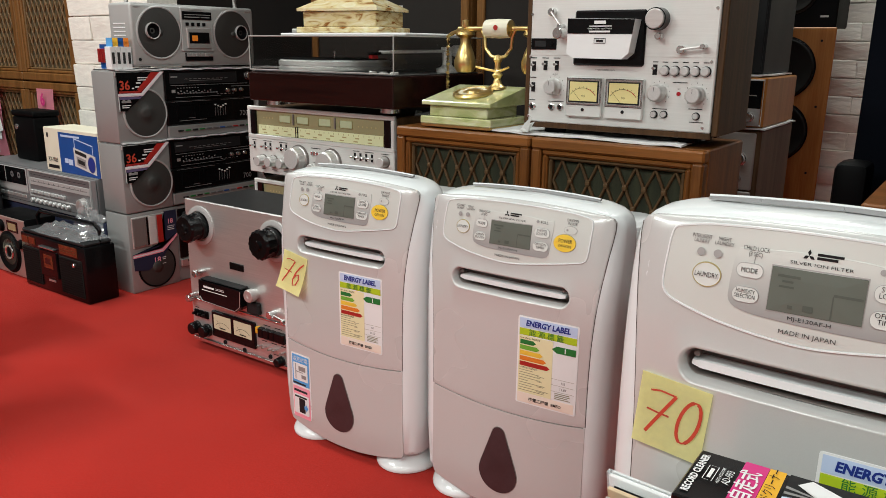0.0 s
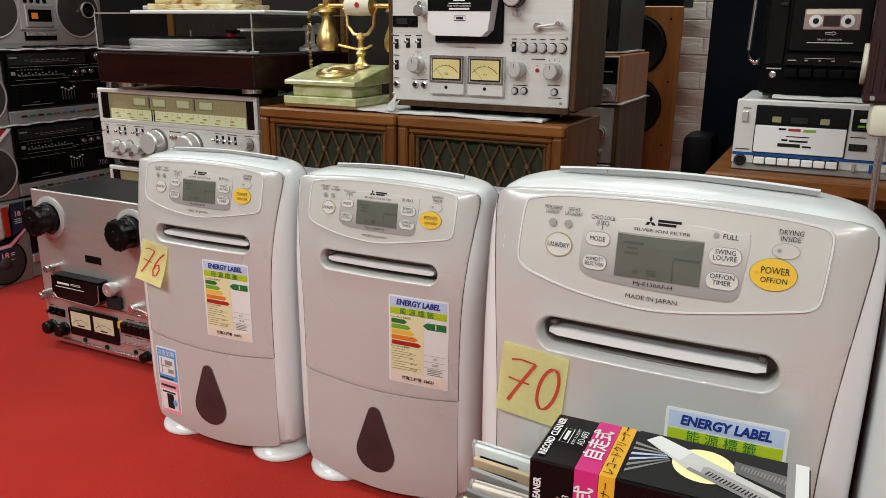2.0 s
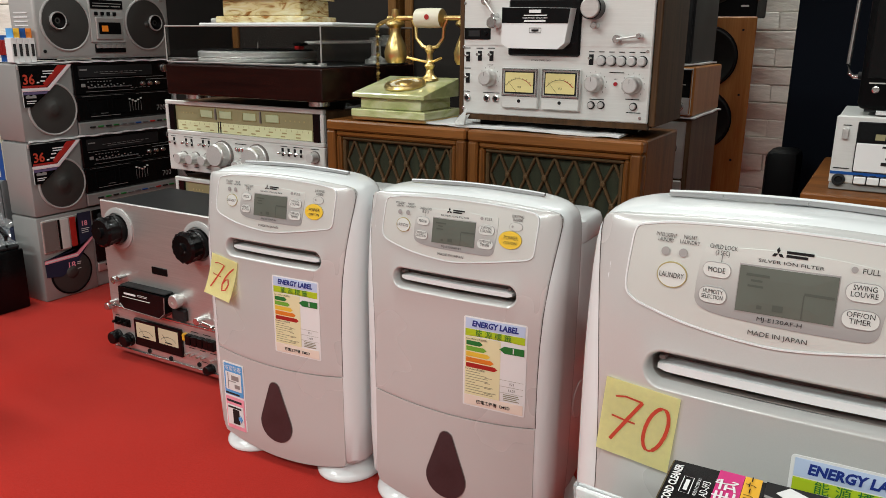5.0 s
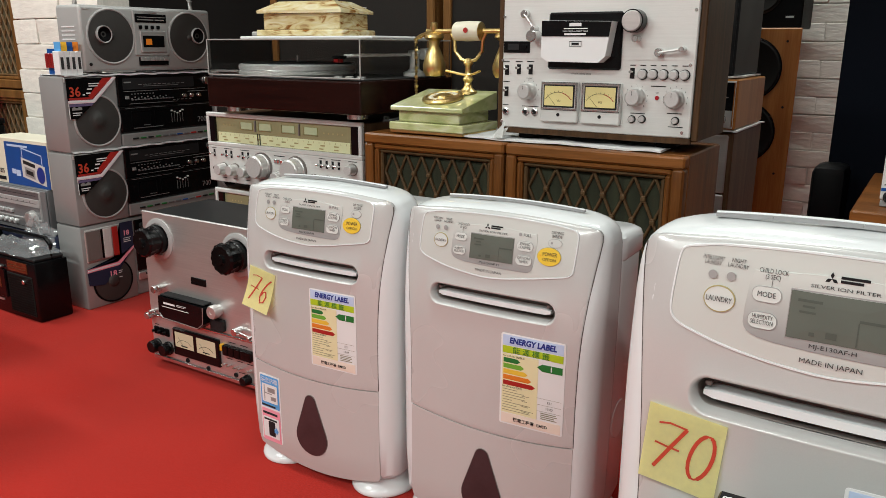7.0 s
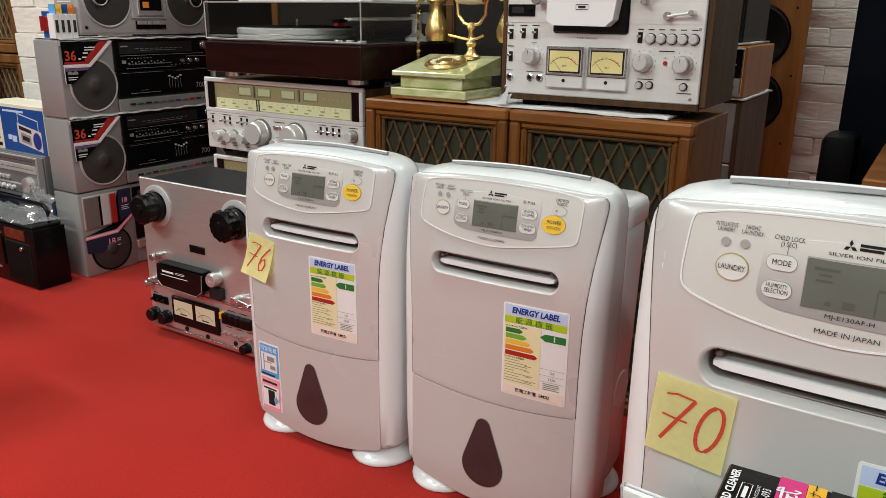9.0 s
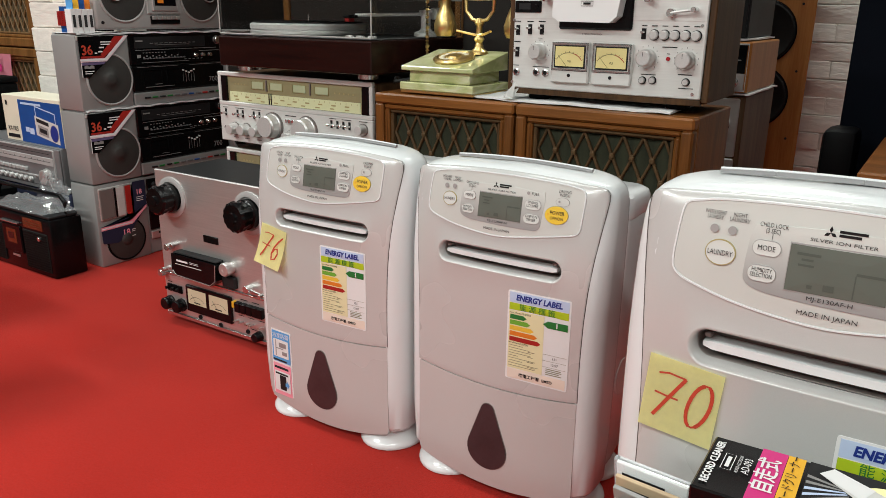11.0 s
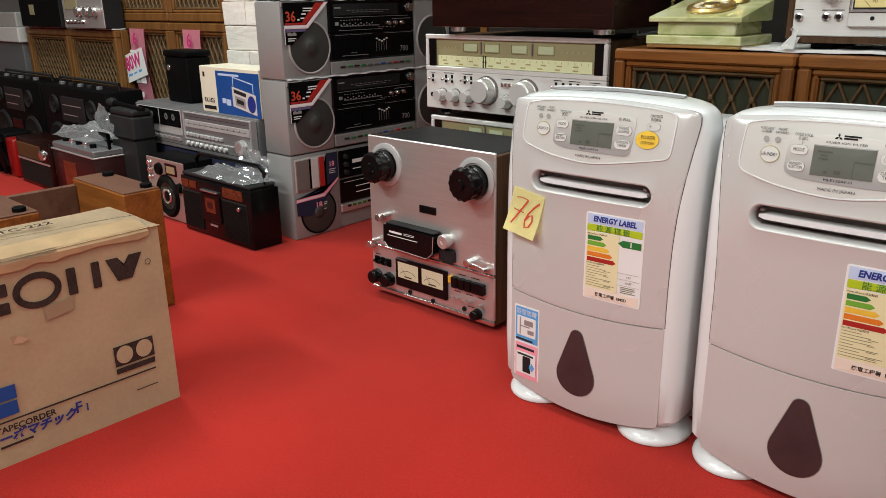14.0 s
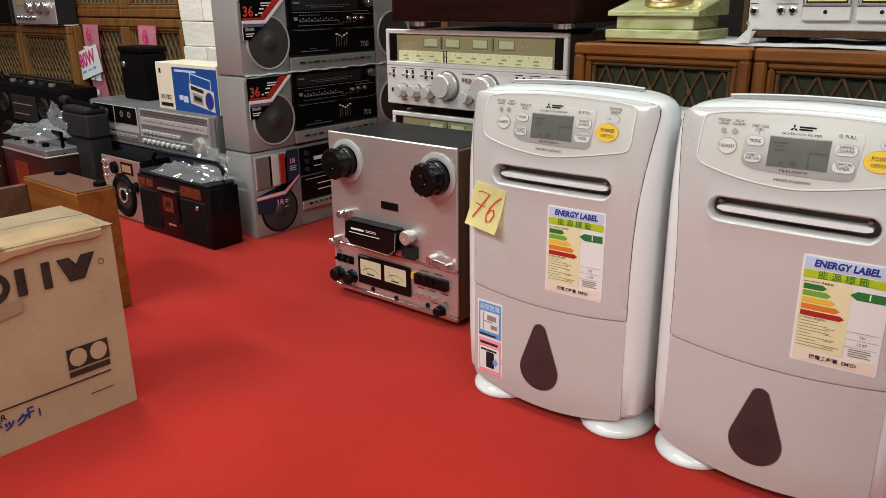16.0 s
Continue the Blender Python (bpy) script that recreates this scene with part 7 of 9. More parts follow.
# ---- carton with printed sides, in the middle of the carpet ----
def big_carton(m):
    """Local x runs along the printed face, from its far end to its near end."""
    t = thing("cardboard_box", m, "large printed brown cardboard box with worn taped top", "cardboard box")
    W, D, H = 0.56, 0.19, 0.341
    bm = bmesh.new()
    n = 14
    # walls with a slightly dented surface
    for x0, x1, y0, y1 in ((-W, 0, 0, 0), (0, 0, 0, D), (0, -W, D, D), (-W, -W, D, 0)):
        g = []
        for i in range(n + 1):
            u = i / n
            col = []
            for j in range(n + 1):
                v = j / n
                px, py, pz = x0 + (x1 - x0) * u, y0 + (y1 - y0) * u, H * v
                e = math.sin(math.pi * u) * math.sin(math.pi * v)
                k = 0.0022 * noise.noise((px * 9, py * 9 + 3, pz * 9)) * e - 0.0015 * e
                nx, ny = (y1 - y0), -(x1 - x0)
                ln = math.hypot(nx, ny)
                col.append(bm.verts.new((px + nx / ln * k, py + ny / ln * k, pz)))
            g.append(col)
        for i in range(n):
            for j in range(n):
                bm.faces.new((g[i][j], g[i + 1][j], g[i + 1][j + 1], g[i][j + 1]))
    bmesh.ops.remove_doubles(bm, verts=bm.verts[:], dist=0.0005)
    bmesh.ops.recalc_face_normals(bm, faces=bm.faces[:])
    part("carton_body", bm, "cardboard", t, "brown corrugated walls")
    # flaps: two that meet along the middle, sagging a little
    for y0, y1, s in ((-0.004, 0.094, 1), (0.0965, D + 0.003, -1)):
        bm = bmesh.new()
        g = []
        for i in range(19):
            row = []
            for j in range(7):
                u, v = i / 18, j / 6
                x, y = -W - 0.003 + (W + 0.006) * u, y0 + (y1 - y0) * v
                inner = v if s > 0 else 1 - v
                row.append(bm.verts.new((x, y, H + 0.001 + 0.007 * inner * math.sin(math.pi * u) + 0.002 * noise.noise((x * 14, y * 14, 2)))))
            g.append(row)
        for a, b in zip(g, g[1:]):
            for j in range(6):
                bm.faces.new((a[j], b[j], b[j + 1], a[j + 1]))
        bmesh.ops.solidify(bm, geom=bm.faces[:], thickness=-0.004)
        bmesh.ops.recalc_face_normals(bm, faces=bm.faces[:])
        part("flap", bm, "cardboard_top", t, "paler top flap", True)
    # tape along the front top edge, torn
    for name, x0, x1, drop in (("tape", -0.50, -0.02, 0.012), ("tape", -0.29, -0.175, 0.016)):
        bm = bmesh.new()
        r = random.Random(7)
        v = []
        for i in range(25):
            x = x0 + (x1 - x0) * i / 24
            d = drop * (0.75 + 0.5 * noise.noise((x * 30, 1.7, drop * 90)))
            v.append([bm.verts.new((x, yy, zz)) for yy, zz in ((0.050 + 0.006 * r.random(), H + 0.0085), (0.0, H + 0.0035), (-0.0058, H - 0.004), (-0.0052, H - 0.004 - d))])
        for a, b in zip(v, v[1:]):
            for j in range(3):
                bm.faces.new((a[j], b[j], b[j + 1], a[j + 1]))
        bmesh.ops.recalc_face_normals(bm, faces=bm.faces[:])
        part(name, bm, "tape", t, "glossy brown tape", True)
    y = -0.0012
    s = lambda a, b: y
    # maker's name as plain dark blocks
    mk = bmesh.new()
    join = [(-0.325, -0.258, 0.284, 0.305), (-0.325, -0.258, 0.255, 0.274), (-0.167, -0.152, 0.258, 0.304), (-0.126, -0.112, 0.258, 0.304)]
    for x0, x1, z0, z1 in join:
        plate(rect(x0, x1, z0, z1, 0.002), 0.0003, s, 0.0, mk)
    plate([(-0.101, 0.302), (-0.084, 0.260), (-0.058, 0.260), (-0.036, 0.302), (-0.060, 0.302), (-0.070, 0.284), (-0.080, 0.302)], 0.0003, s, 0.0, mk)
    band(oval(-0.214, 0.2815, 0.0375, 0.0300, 36), 0.0110, 0.0003, s, 0.0, mk)
    part("maker_mark", mk, "faded_ink", t, "dark printed blocks and a ring")
    small = bmesh.new()
    band(oval(-0.027, 0.2810, 0.0055, 0.0055, 18), 0.0010, 0.0003, s, 0.0, small)
    part("registered_mark", small, "faded_ink", t, "small printed ring")
    # tape-recorder emblem
    em = bmesh.new()
    plate(rect(-0.111, -0.038, 0.104, 0.142), 0.0003, s, 0.0, em)
    plate(rect(-0.111, -0.039, 0.090, 0.100), 0.0003, s, 0.0, em)
    e = part("emblem", em, "faded_ink", t, "black square with two pale discs")
    for cx in (-0.0925, -0.0565):
        part("emblem_disc", plate(oval(cx, 0.1235, 0.0150, 0.0165, 22), 0.0003, s, 0.0007), "cardboard", e)
    part("printed_line", bars([(-0.56, -0.040, 0.0785, 0.0030), (-0.081, -0.040, 0.0475, 0.0018)], s, 0.0006), "faded_ink", t)
    part("blue_field", join_rects([(-0.40, -0.274, 0.114, 0.138), (-0.40, -0.275, 0.087, 0.1105)], 0.0003, s), "deep_blue", t)
    bm = lettering("TAPECORDER", -0.268, 0.0650, 0.0105, s, 0.0006, heavy=0.0004)
    part("printed_title", bm, "faded_ink", t)
    bm = lettering("サーボマチック", -0.262, 0.0490, 0.0145, s, 0.0006, slant=0.25, heavy=0.0009)
    lettering("F", -0.184, 0.0560, 0.020, s, 0.0006, heavy=0.0003, bm=bm)
    lettering("1", -0.170, 0.0510, 0.014, s, 0.0006, heavy=0.0003, bm=bm)
    part("blue_print", bm, "ink_blue", t)
    part("small_bars", bars([(-0.312, -0.262, 0.0360, 0.004)], s, 0.0006), "faded_ink", t)
    part("brown_stain", plate([(-0.208, 0.226), (-0.164, 0.233), (-0.162, 0.254), (-0.209, 0.250)], 0.0002, s), "cardboard_stain", t, "rectangle where tape was removed")
    bm = bmesh.new()
    bm.faces.new([bm.verts.new(p) for p in ((-0.268, -0.0065, 0.219), (-0.258, -0.012, 0.220), (-0.244, -0.014, 0.211), (-0.254, -0.010, 0.205), (-0.266, -0.007, 0.207))])
    bmesh.ops.solidify(bm, geom=bm.faces[:], thickness=0.0006)
    part("torn_scrap", bm, "cardboard_top", t, "torn curl of paper")
    # print on the top flap
    top = bmesh.new()
    lettering("TC-222", -0.175, 0.0, 0.020, flat, 0.0, heavy=0.0006, bm=top)
    for v in top.verts:
        x, z = v.co.x, v.co.z
        v.co = (x, 0.125 + z, H + 0.0115)
    part("flap_print", top, "faded_ink", t)
    return t


big_carton(pose(-1.592, 0.592, 0.0, 0, 0, 90))


# ---- an upturned wooden cabinet, its rubber feet in the air ----
def upturned_cabinet(m):
    t = thing("upturned_cabinet", m, "reddish wooden cabinet turned over, rubber feet up", "cabinet")
    for y0, y1 in ((0.735, 0.828), (0.440, 0.552)):
        e = part("end_block", box(-2.305, -2.030, y0, y1, 0.0, 0.298, 0.003), "red_wood", t, "wooden end block")
        part("cover_board", box(-2.303, -2.032, y0 + 0.002, y1 - 0.002, 0.2982, 0.301, 0.001), "dull_wood", e)
        for fx in (-2.255, -2.058):
            part("rubber_foot", cyl(0.014, 0.010, "z", (fx, y1 - 0.022 if y0 > 0.6 else y1 - 0.03, 0.3005), 18), "black", e, "", True)
    part("back_board", box(-2.303, -2.285, 0.5525, 0.7345, 0.0, 0.285, 0.002), "dull_wood", t, "dull board between the ends")
    part("floor_board", box(-2.284, -2.035, 0.5525, 0.7345, 0.0, 0.02, 0.002), "dull_wood", t)
    return t


upturned_cabinet(pose(0, 0, 0))


# ---- clear bag, crumpled ----
def crumpled_bag(x, y, z, w, d, h, seed, label):
    """A flat pillow of film with sharp folds, and a loose flap standing up behind it."""
    bm = bmesh.new()

    def sheet(n, k, place):
        g = [[bm.verts.new(place(i / n, j / k)) for j in range(k + 1)] for i in range(n + 1)]
        for p, q in zip(g, g[1:]):
            for j in range(k):
                bm.faces.new((p[j], q[j], q[j + 1], p[j + 1]))

    def fold(u, v, s0):
        return abs(noise.noise((u * 3.2 + v * 1.5, v * 2.2 - u, s0))) + 0.45 * abs(noise.noise((u * 8 - v * 3, v * 7, s0 + 3)))

    def pillow(u, v):
        e = min(1, 6 * min(u, 1 - u)) * min(1, 4 * min(v, 1 - v))
        return (x + w * (u - 0.5) + 0.02 * (v - 0.5), y + d * (v - 0.5) + 0.010 * noise.noise((u * 6, v * 2, seed)), z + 0.003 + 0.50 * h * e * (0.45 + 0.9 * fold(u, v, seed)))

    def flap(u, v):
        lift = 1.15 * h * v * (1 - 0.45 * u)
        return (x - 0.10 * w + w * (0.62 * u) * (1 - 0.25 * v) + 0.04 * w * v, y + 0.25 * d + 0.28 * d * v + 0.020 * (fold(u, v, seed + 9) - 0.4), z + 0.014 + lift + 0.012 * noise.noise((u * 5, v * 3, seed)))

    sheet(26, 16, pillow)
    sheet(18, 12, flap)
    o = tagged(part("plastic_bag", bm, "clear_bag"), label, "plastic bag", "crumpled clear bags")
    o.visible_shadow = False
    return o


def radio_black(m):
    t = thing("radio_cassette", m, "black radio cassette player with amber windows and raised handle", "radio", "floor radios")
    W, D, H = 0.39, 0.105, 0.185
    part("case", box(0, W, 0, D, 0, H, 0.006, 2), "gloss_black", t, "", True)
    part("top_deck", box(0.006, W - 0.006, 0.004, D - 0.006, H, H + 0.012, 0.004), "charcoal", t)
    for i in range(6):
        part("top_key", box(0.115 + 0.018 * i, 0.130 + 0.018 * i, 0.008, 0.03, H + 0.012, H + 0.018, 0.002), "gloss_black", t)
    part("tuning_knob", cyl(0.018, 0.016, "z", (W - 0.045, 0.04, H + 0.012), 22), "black", t, "", True)
    blk("meter_window", t, 0.010, 0.050, 0.150, 0.174, 0.002, "amber_window", 0.001)
    blk("meter_window", t, 0.055, 0.095, 0.150, 0.174, 0.002, "amber_window", 0.001)
    blk("dial_window", t, 0.245, 0.350, 0.146, 0.178, 0.002, "amber_window", 0.001)
    print_on("dial_print", t, "lattice", rows=[(0.25, 0.345, 0.166, 0.0012), (0.25, 0.345, 0.158, 0.0012)], y=0, lift=0.0026)
    part("door_bar", box(0.130, 0.225, -0.012, 0.002, 0.150, 0.158, 0.003), "chrome", t)
    blk("cassette_door", t, 0.125, 0.230, 0.055, 0.145, 0.006, "gloss_black", 0.003)
    blk("cassette_window", t, 0.150, 0.205, 0.085, 0.132, 0.0072, "amber_window", 0.001)
    blk("red_label", t, 0.162, 0.192, 0.100, 0.120, 0.0080, "maroon")
    blk("badge", t, 0.16, 0.20, 0.04, 0.046, 0.002, "alu")
    for x0, x1 in ((0.012, 0.118), (0.240, 0.372)):
        g = part("speaker_grille", box(x0, x1, -0.003, 0.001, 0.016, 0.140, 0.002), "grille", t)
        for i in range(15):
            part("grille_rib", box(x0 + 0.003, x1 - 0.003, -0.0045, -0.002, 0.022 + 0.0078 * i, 0.025 + 0.0078 * i), "black", g)
    part("jack_knob", cyl(0.007, 0.01, "y", (0.335, 0, 0.122), 16), "chrome", t, "", True)
    part("handle", tube([(0.01, 0.06, H - 0.01), (0.008, 0.062, H + 0.045), (0.03, 0.062, H + 0.062), (W - 0.03, 0.062, H + 0.062), (W - 0.008, 0.062, H + 0.045), (W - 0.01, 0.06, H - 0.01)], 0.007, 8), "gloss_black", t, "", True)
    part("aerial", tube([(0.30, 0.09, H + 0.03), (0.26, 0.09, H + 0.105)], 0.003, 8), "chrome", t, "", True)
    return t


radio_black(pose(-2.628, 1.200, 0, 0, 0, 0.5))
crumpled_bag(-2.375, 1.240, 0.203, 0.28, 0.11, 0.075, 3.1, "crumpled clear plastic bag on a black radio")


def radio_pink(m):
    t = thing("transistor_radio", m, "pinkish silver transistor radio with a round black speaker", "radio", "floor radios")
    W, D, H = 0.25, 0.11, 0.214
    part("case", box(0, W, 0.004, D, 0, H, 0.005, 2), "black", t, "", True)
    part("fascia", box(0.002, W - 0.002, -0.002, 0.0035, 0.003, H - 0.003, 0.003), "pink_silver", t, "pinkish silver front")
    driver(t, 0.13, 0.085, 0.072, "black", "black", -0.002, 0.35)
    part("speaker_mesh", lathe([(0.0, 0.004), (0.050, 0.004), (0.066, 0.006), (0.068, 0.002)], "y", (0.13, -0.002, 0.085), 36), "gloss_black", t, "", True)
    part("chrome_cone", lathe([(0.016, 0.004), (0.022, 0.008), (0.026, 0.008), (0.028, 0.004)], "y", (0.13, -0.002, 0.085), 24), "chrome", t, "", True)
    blk("dial_window", t, 0.130, 0.205, 0.160, 0.200, 0.004, "gloss_black", 0.001)
    blk("dial_scale", t, 0.140, 0.195, 0.168, 0.192, 0.0048, "dial_dim")
    turn_knob("tuning_knob", t, 0.090, 0.175, 0.020, 0.012, "black", -0.002)
    for kz in (0.190, 0.165, 0.140):
        turn_knob("control_knob", t, 0.030, kz, 0.009, 0.012, "chrome", -0.002)
    turn_knob("volume_knob", t, 0.218, 0.125, 0.016, 0.014, "black", -0.002)
    return t


radio_pink(pose(-2.895, 1.225, 0))


def tape_receiver(m):
    """The long silver cassette receiver on a covered box."""
    t = thing("cassette_receiver", m, "long silver cassette receiver with twin tape windows and dial", "cassette receiver")
    W, D, H = 0.80, 0.17, 0.150
    part("case", box(0, W, 0.003, D, 0, H, 0.006, 2), "dark_silver", t, "grey metal case", True)
    part("fascia", box(0.004, W - 0.004, -0.002, 0.0025, 0.004, H - 0.004, 0.002), "receiver_grey", t)
    blk("cassette_bay", t, 0.02, 0.335, 0.050, 0.140, 0.004, "bay_silver", 0.002)
    for x0 in (0.030, 0.185):
        blk("cassette_window", t, x0, x0 + 0.148, 0.078, 0.138, 0.0055, "gloss_black", 0.001)
        for hx in (0.050, 0.100):
            part("tape_hub", lathe([(0.004, 0), (0.010, 0.0006), (0.012, 0)], "y", (x0 + hx, -0.0056, 0.112), 18), "dark_silver", t)
    part("dial_border", band(rect(0.352, 0.768, 0.044, 0.142, 0.004), 0.005, 0.004, flat, 0.002), "bay_silver", t, "raised bright border")
    blk("dial_panel", t, 0.362, 0.758, 0.118, 0.136, 0.004, "dark_silver", 0.001)
    blk("dial_scale", t, 0.362, 0.758, 0.088, 0.114, 0.005, "bay_silver", 0.001)
    part("dial_mark", bars([(0.375, 0.745, 0.101, 0.0012), (0.375, 0.745, 0.127, 0.0012)] + [(0.39 + 0.035 * i, 0.392 + 0.035 * i, 0.104, 0.006) for i in range(10)], flat, 0.0056), "ink", t)
    for i in range(10):
        blk("push_key", t, 0.365 + 0.024 * i, 0.383 + 0.024 * i, 0.058, 0.070, 0.010, "bay_silver", 0.002)
    for i in range(9):
        turn_knob("slide_knob", t, 0.375 + 0.03 * i, 0.032, 0.008, 0.012, "knob_face", -0.002)
    for i in range(9):
        blk("tape_key", t, 0.03 + 0.033 * i, 0.058 + 0.033 * i, 0.030, 0.042, 0.006, "alu", 0.001)
    turn_knob("volume_knob", t, 0.715, 0.050, 0.026, 0.02, "alu", -0.002)
    part("bay_line", bars([(0.02, 0.335, 0.055, 0.002), (0.02, 0.76, 0.018, 0.0015)], flat, 0.0030), "ink", t)
    return t


tape_receiver(pose(-3.205, 1.362, 0.212))
cv = thing("covered_box", pose(-2.80, 1.37, 0.0), "navy cloth-covered box with a strip of yellow tape", "covered box")
part("cover", box(-0.40, 0.41, 0.0, 0.17, 0, 0.211, 0.008, 2), "navy_blue", cv, "", True)
part("yellow_tape", plate([(-0.235, 0.02), (-0.170, 0.02), (-0.150, 0.085), (-0.220, 0.100)], 0.0006, flat, 0.0004), "yellow", cv, "yellow strip")
part("tape_mark", bars([(-0.212, -0.200, 0.05, 0.05), (-0.192, -0.182, 0.05, 0.05)], flat, 0.0018), "ink", cv)


def radio_carton(m):
    t = thing("radio_carton", m, "cream and blue printed carton with a radio pictured", "carton")
    W, D, H = 0.345, 0.115, 0.152
    part("carton", box(0, W, 0, D, 0, H, 0.002), "ivory", t)
    b = part("blue_print", plate(rect(0.098, W - 0.001, 0.001, H - 0.012), 0.0003, flat), "deep_blue", t, "deep blue printed panel")
    k = lambda x, z: (x, z - 0.16 * (x - 0.25))
    r = part("radio_picture", plate([k(0.190, 0.020), k(0.322, 0.020), k(0.322, 0.084), k(0.190, 0.084)], 0.0003, flat, 0.0004), "alu_light", b, "printed picture of a silver radio")
    hd = bmesh.new()
    for q in ([k(0.197, 0.084), k(0.200, 0.084), k(0.200, 0.116), k(0.197, 0.118)], [k(0.307, 0.084), k(0.310, 0.084), k(0.310, 0.118), k(0.307, 0.116)], [k(0.200, 0.1135), k(0.307, 0.1135), k(0.307, 0.117), k(0.200, 0.117)]):
        plate(q, 0.0003, flat, 0.0004, hd)
    part("picture_handle", hd, "label_blue", b)
    sp = k(0.296, 0.050)
    part("picture_speaker", plate(oval(sp[0], sp[1], 0.0215, 0.026), 0.0003, flat, 0.0008), "ink_blue", r)
    part("speaker_ring", band(oval(sp[0], sp[1], 0.0235, 0.028), 0.002, 0.0002, flat, 0.0008), "silver_paint", r)
    part("picture_dial", plate([k(0.200, 0.066), k(0.268, 0.066), k(0.268, 0.078), k(0.200, 0.078)], 0.0002, flat, 0.0008), "charcoal", r)
    part("picture_tape", plate([k(0.206, 0.028), k(0.262, 0.028), k(0.262, 0.058), k(0.206, 0.058)], 0.0002, flat, 0.0008), "silver_paint", r)
    part("tape_window", plate([k(0.214, 0.036), k(0.254, 0.036), k(0.254, 0.050), k(0.214, 0.050)], 0.0002, flat, 0.0011), "charcoal", r)
    tagged(part("picture_plug", join_rects([(0.128, 0.150, 0.036, 0.052), (0.152, 0.178, 0.030, 0.050)], 0.0003, flat, 0.0004), "label_blue", b), kind="stuff")
    part("heading_bar", bars([(0.115, 0.235, 0.129, 0.007)], flat, 0.0009), "label_blue", b)
    bm = lettering("RX-1825", 0.050, 0.040, 0.015, flat, 0.0009, squeeze=0.8, heavy=0.0004)
    bars([(0.014, 0.086, 0.016, 0.012), (0.02, 0.032, 0.125, 0.016)], flat, 0.0009, bm)
    tagged(part("side_print", bm, "ink", t), kind="stuff")
    bm = bmesh.new()
    lettering("R", 0, 0, 0.016, flat, 0.0, bm=bm)
    lettering("N", 0, -0.105, 0.016, flat, 0.0, bm=bm)
    for v in bm.verts:
        v.co = (W + 0.0006, 0.035 + v.co.x, 0.125 + v.co.z)
    part("end_print", bm, "ink", t)
    return t


radio_carton(pose(-2.738, 1.375, 0.362))
bc = thing("black_case", pose(-3.09, 1.44, 0.3625), "upright black leatherette case with a chrome stud", "case")
part("shell", box(0, 0.158, 0, 0.10, 0, 0.165, 0.008, 3), "black", bc, "", True)
part("lid", box(-0.003, 0.161, -0.003, 0.103, 0.1655, 0.188, 0.007, 3), "black", bc, "", True)
part("stud", cyl(0.011, 0.004, "y", (0.030, 0, 0.125), 18), "chrome", bc, "", True)

# the row further off
gc = thing("carrying_case", pose(-3.205, 1.25, 0), "dark grey ribbed carrying case standing upright", "case")
part("shell", box(0, 0.185, 0, 0.085, 0, 0.325, 0.008, 3), "charcoal", gc, "", True)
part("lid", box(0.004, 0.181, 0.004, 0.081, 0.325, 0.350, 0.010, 3), "charcoal", gc, "", True)
part("seam_band", box(-0.002, 0.187, -0.002, 0.087, 0.24, 0.248, 0.001), "black", gc)


def radio_red_brown(m):
    t = thing("radio_cassette", m, "red-brown radio cassette player with a metal rim", "radio", "floor radios")
    W, D, H = 0.37, 0.14, 0.178
    part("case", box(0, W, 0, D, 0, H, 0.006, 2), "maroon", t, "", True)
    part("rim", box(-0.003, W + 0.003, -0.003, D + 0.003, H, H + 0.006, 0.002), "alu", t)
    part("top_deck", box(0.003, W - 0.003, 0.003, D - 0.003, H + 0.006, H + 0.030, 0.005), "dark_silver", t)
    for i in range(5):
        part("top_knob", cyl(0.012, 0.014, "z", (0.05 + 0.06 * i, 0.04, H + 0.030), 18), "chrome" if i % 2 else "black", t, "", True)
    blk("cassette_window", t, 0.10, 0.21, 0.05, 0.145, 0.003, "amber_window", 0.001)
    part("handle", tube([(0.01, 0.07, H), (0.01, 0.07, H + 0.08), (W - 0.01, 0.07, H + 0.08), (W - 0.01, 0.07, H)], 0.008, 8), "black", t, "", True)
    return t


radio_red_brown(pose(-3.490, 1.135, 0))
crumpled_bag(-3.30, 1.20, 0.235, 0.30, 0.13, 0.09, 7.7, "crumpled clear plastic bag on a red-brown radio")
lr = thing("table_radio", pose(-3.835, 1.125, 0), "small wooden-cased radio with a tan speaker strip", "radio", "floor radios")
part("case", box(0, 0.335, 0, 0.13, 0, 0.195, 0.006, 2), "rosewood", lr, "", True)
part("speaker_strip", box(0.012, 0.250, -0.004, 0.001, 0.115, 0.175, 0.003), "lattice", lr, "tan ribbed strip")
part("lower_grille", box(0.012, 0.323, -0.003, 0.001, 0.015, 0.100, 0.003), "grille", lr)
part("trim", box(0.008, 0.327, -0.005, 0.001, 0.104, 0.110), "alu", lr)
turn_knob("tuning_knob", lr, 0.285, 0.145, 0.020, 0.016, "chrome")
rd = thing("red_telephone", pose(-4.12, 1.13, 0), "red plastic device with a black handset strap", "device")
part("body", box(0.13, 0.22, 0, 0.12, 0, 0.17, 0.012, 3), "red_plastic", rd, "", True)
part("front_block", box(-0.06, 0.128, 0.0, 0.12, 0, 0.185, 0.012, 3), "black", rd, "", True)
part("strap", tube([(0.06, -0.01, 0.01), (0.05, -0.016, 0.10), (0.08, -0.012, 0.195), (0.13, -0.016, 0.15), (0.15, -0.014, 0.05), (0.12, -0.012, 0.015)], 0.010, 8), "black", rd, "", True)


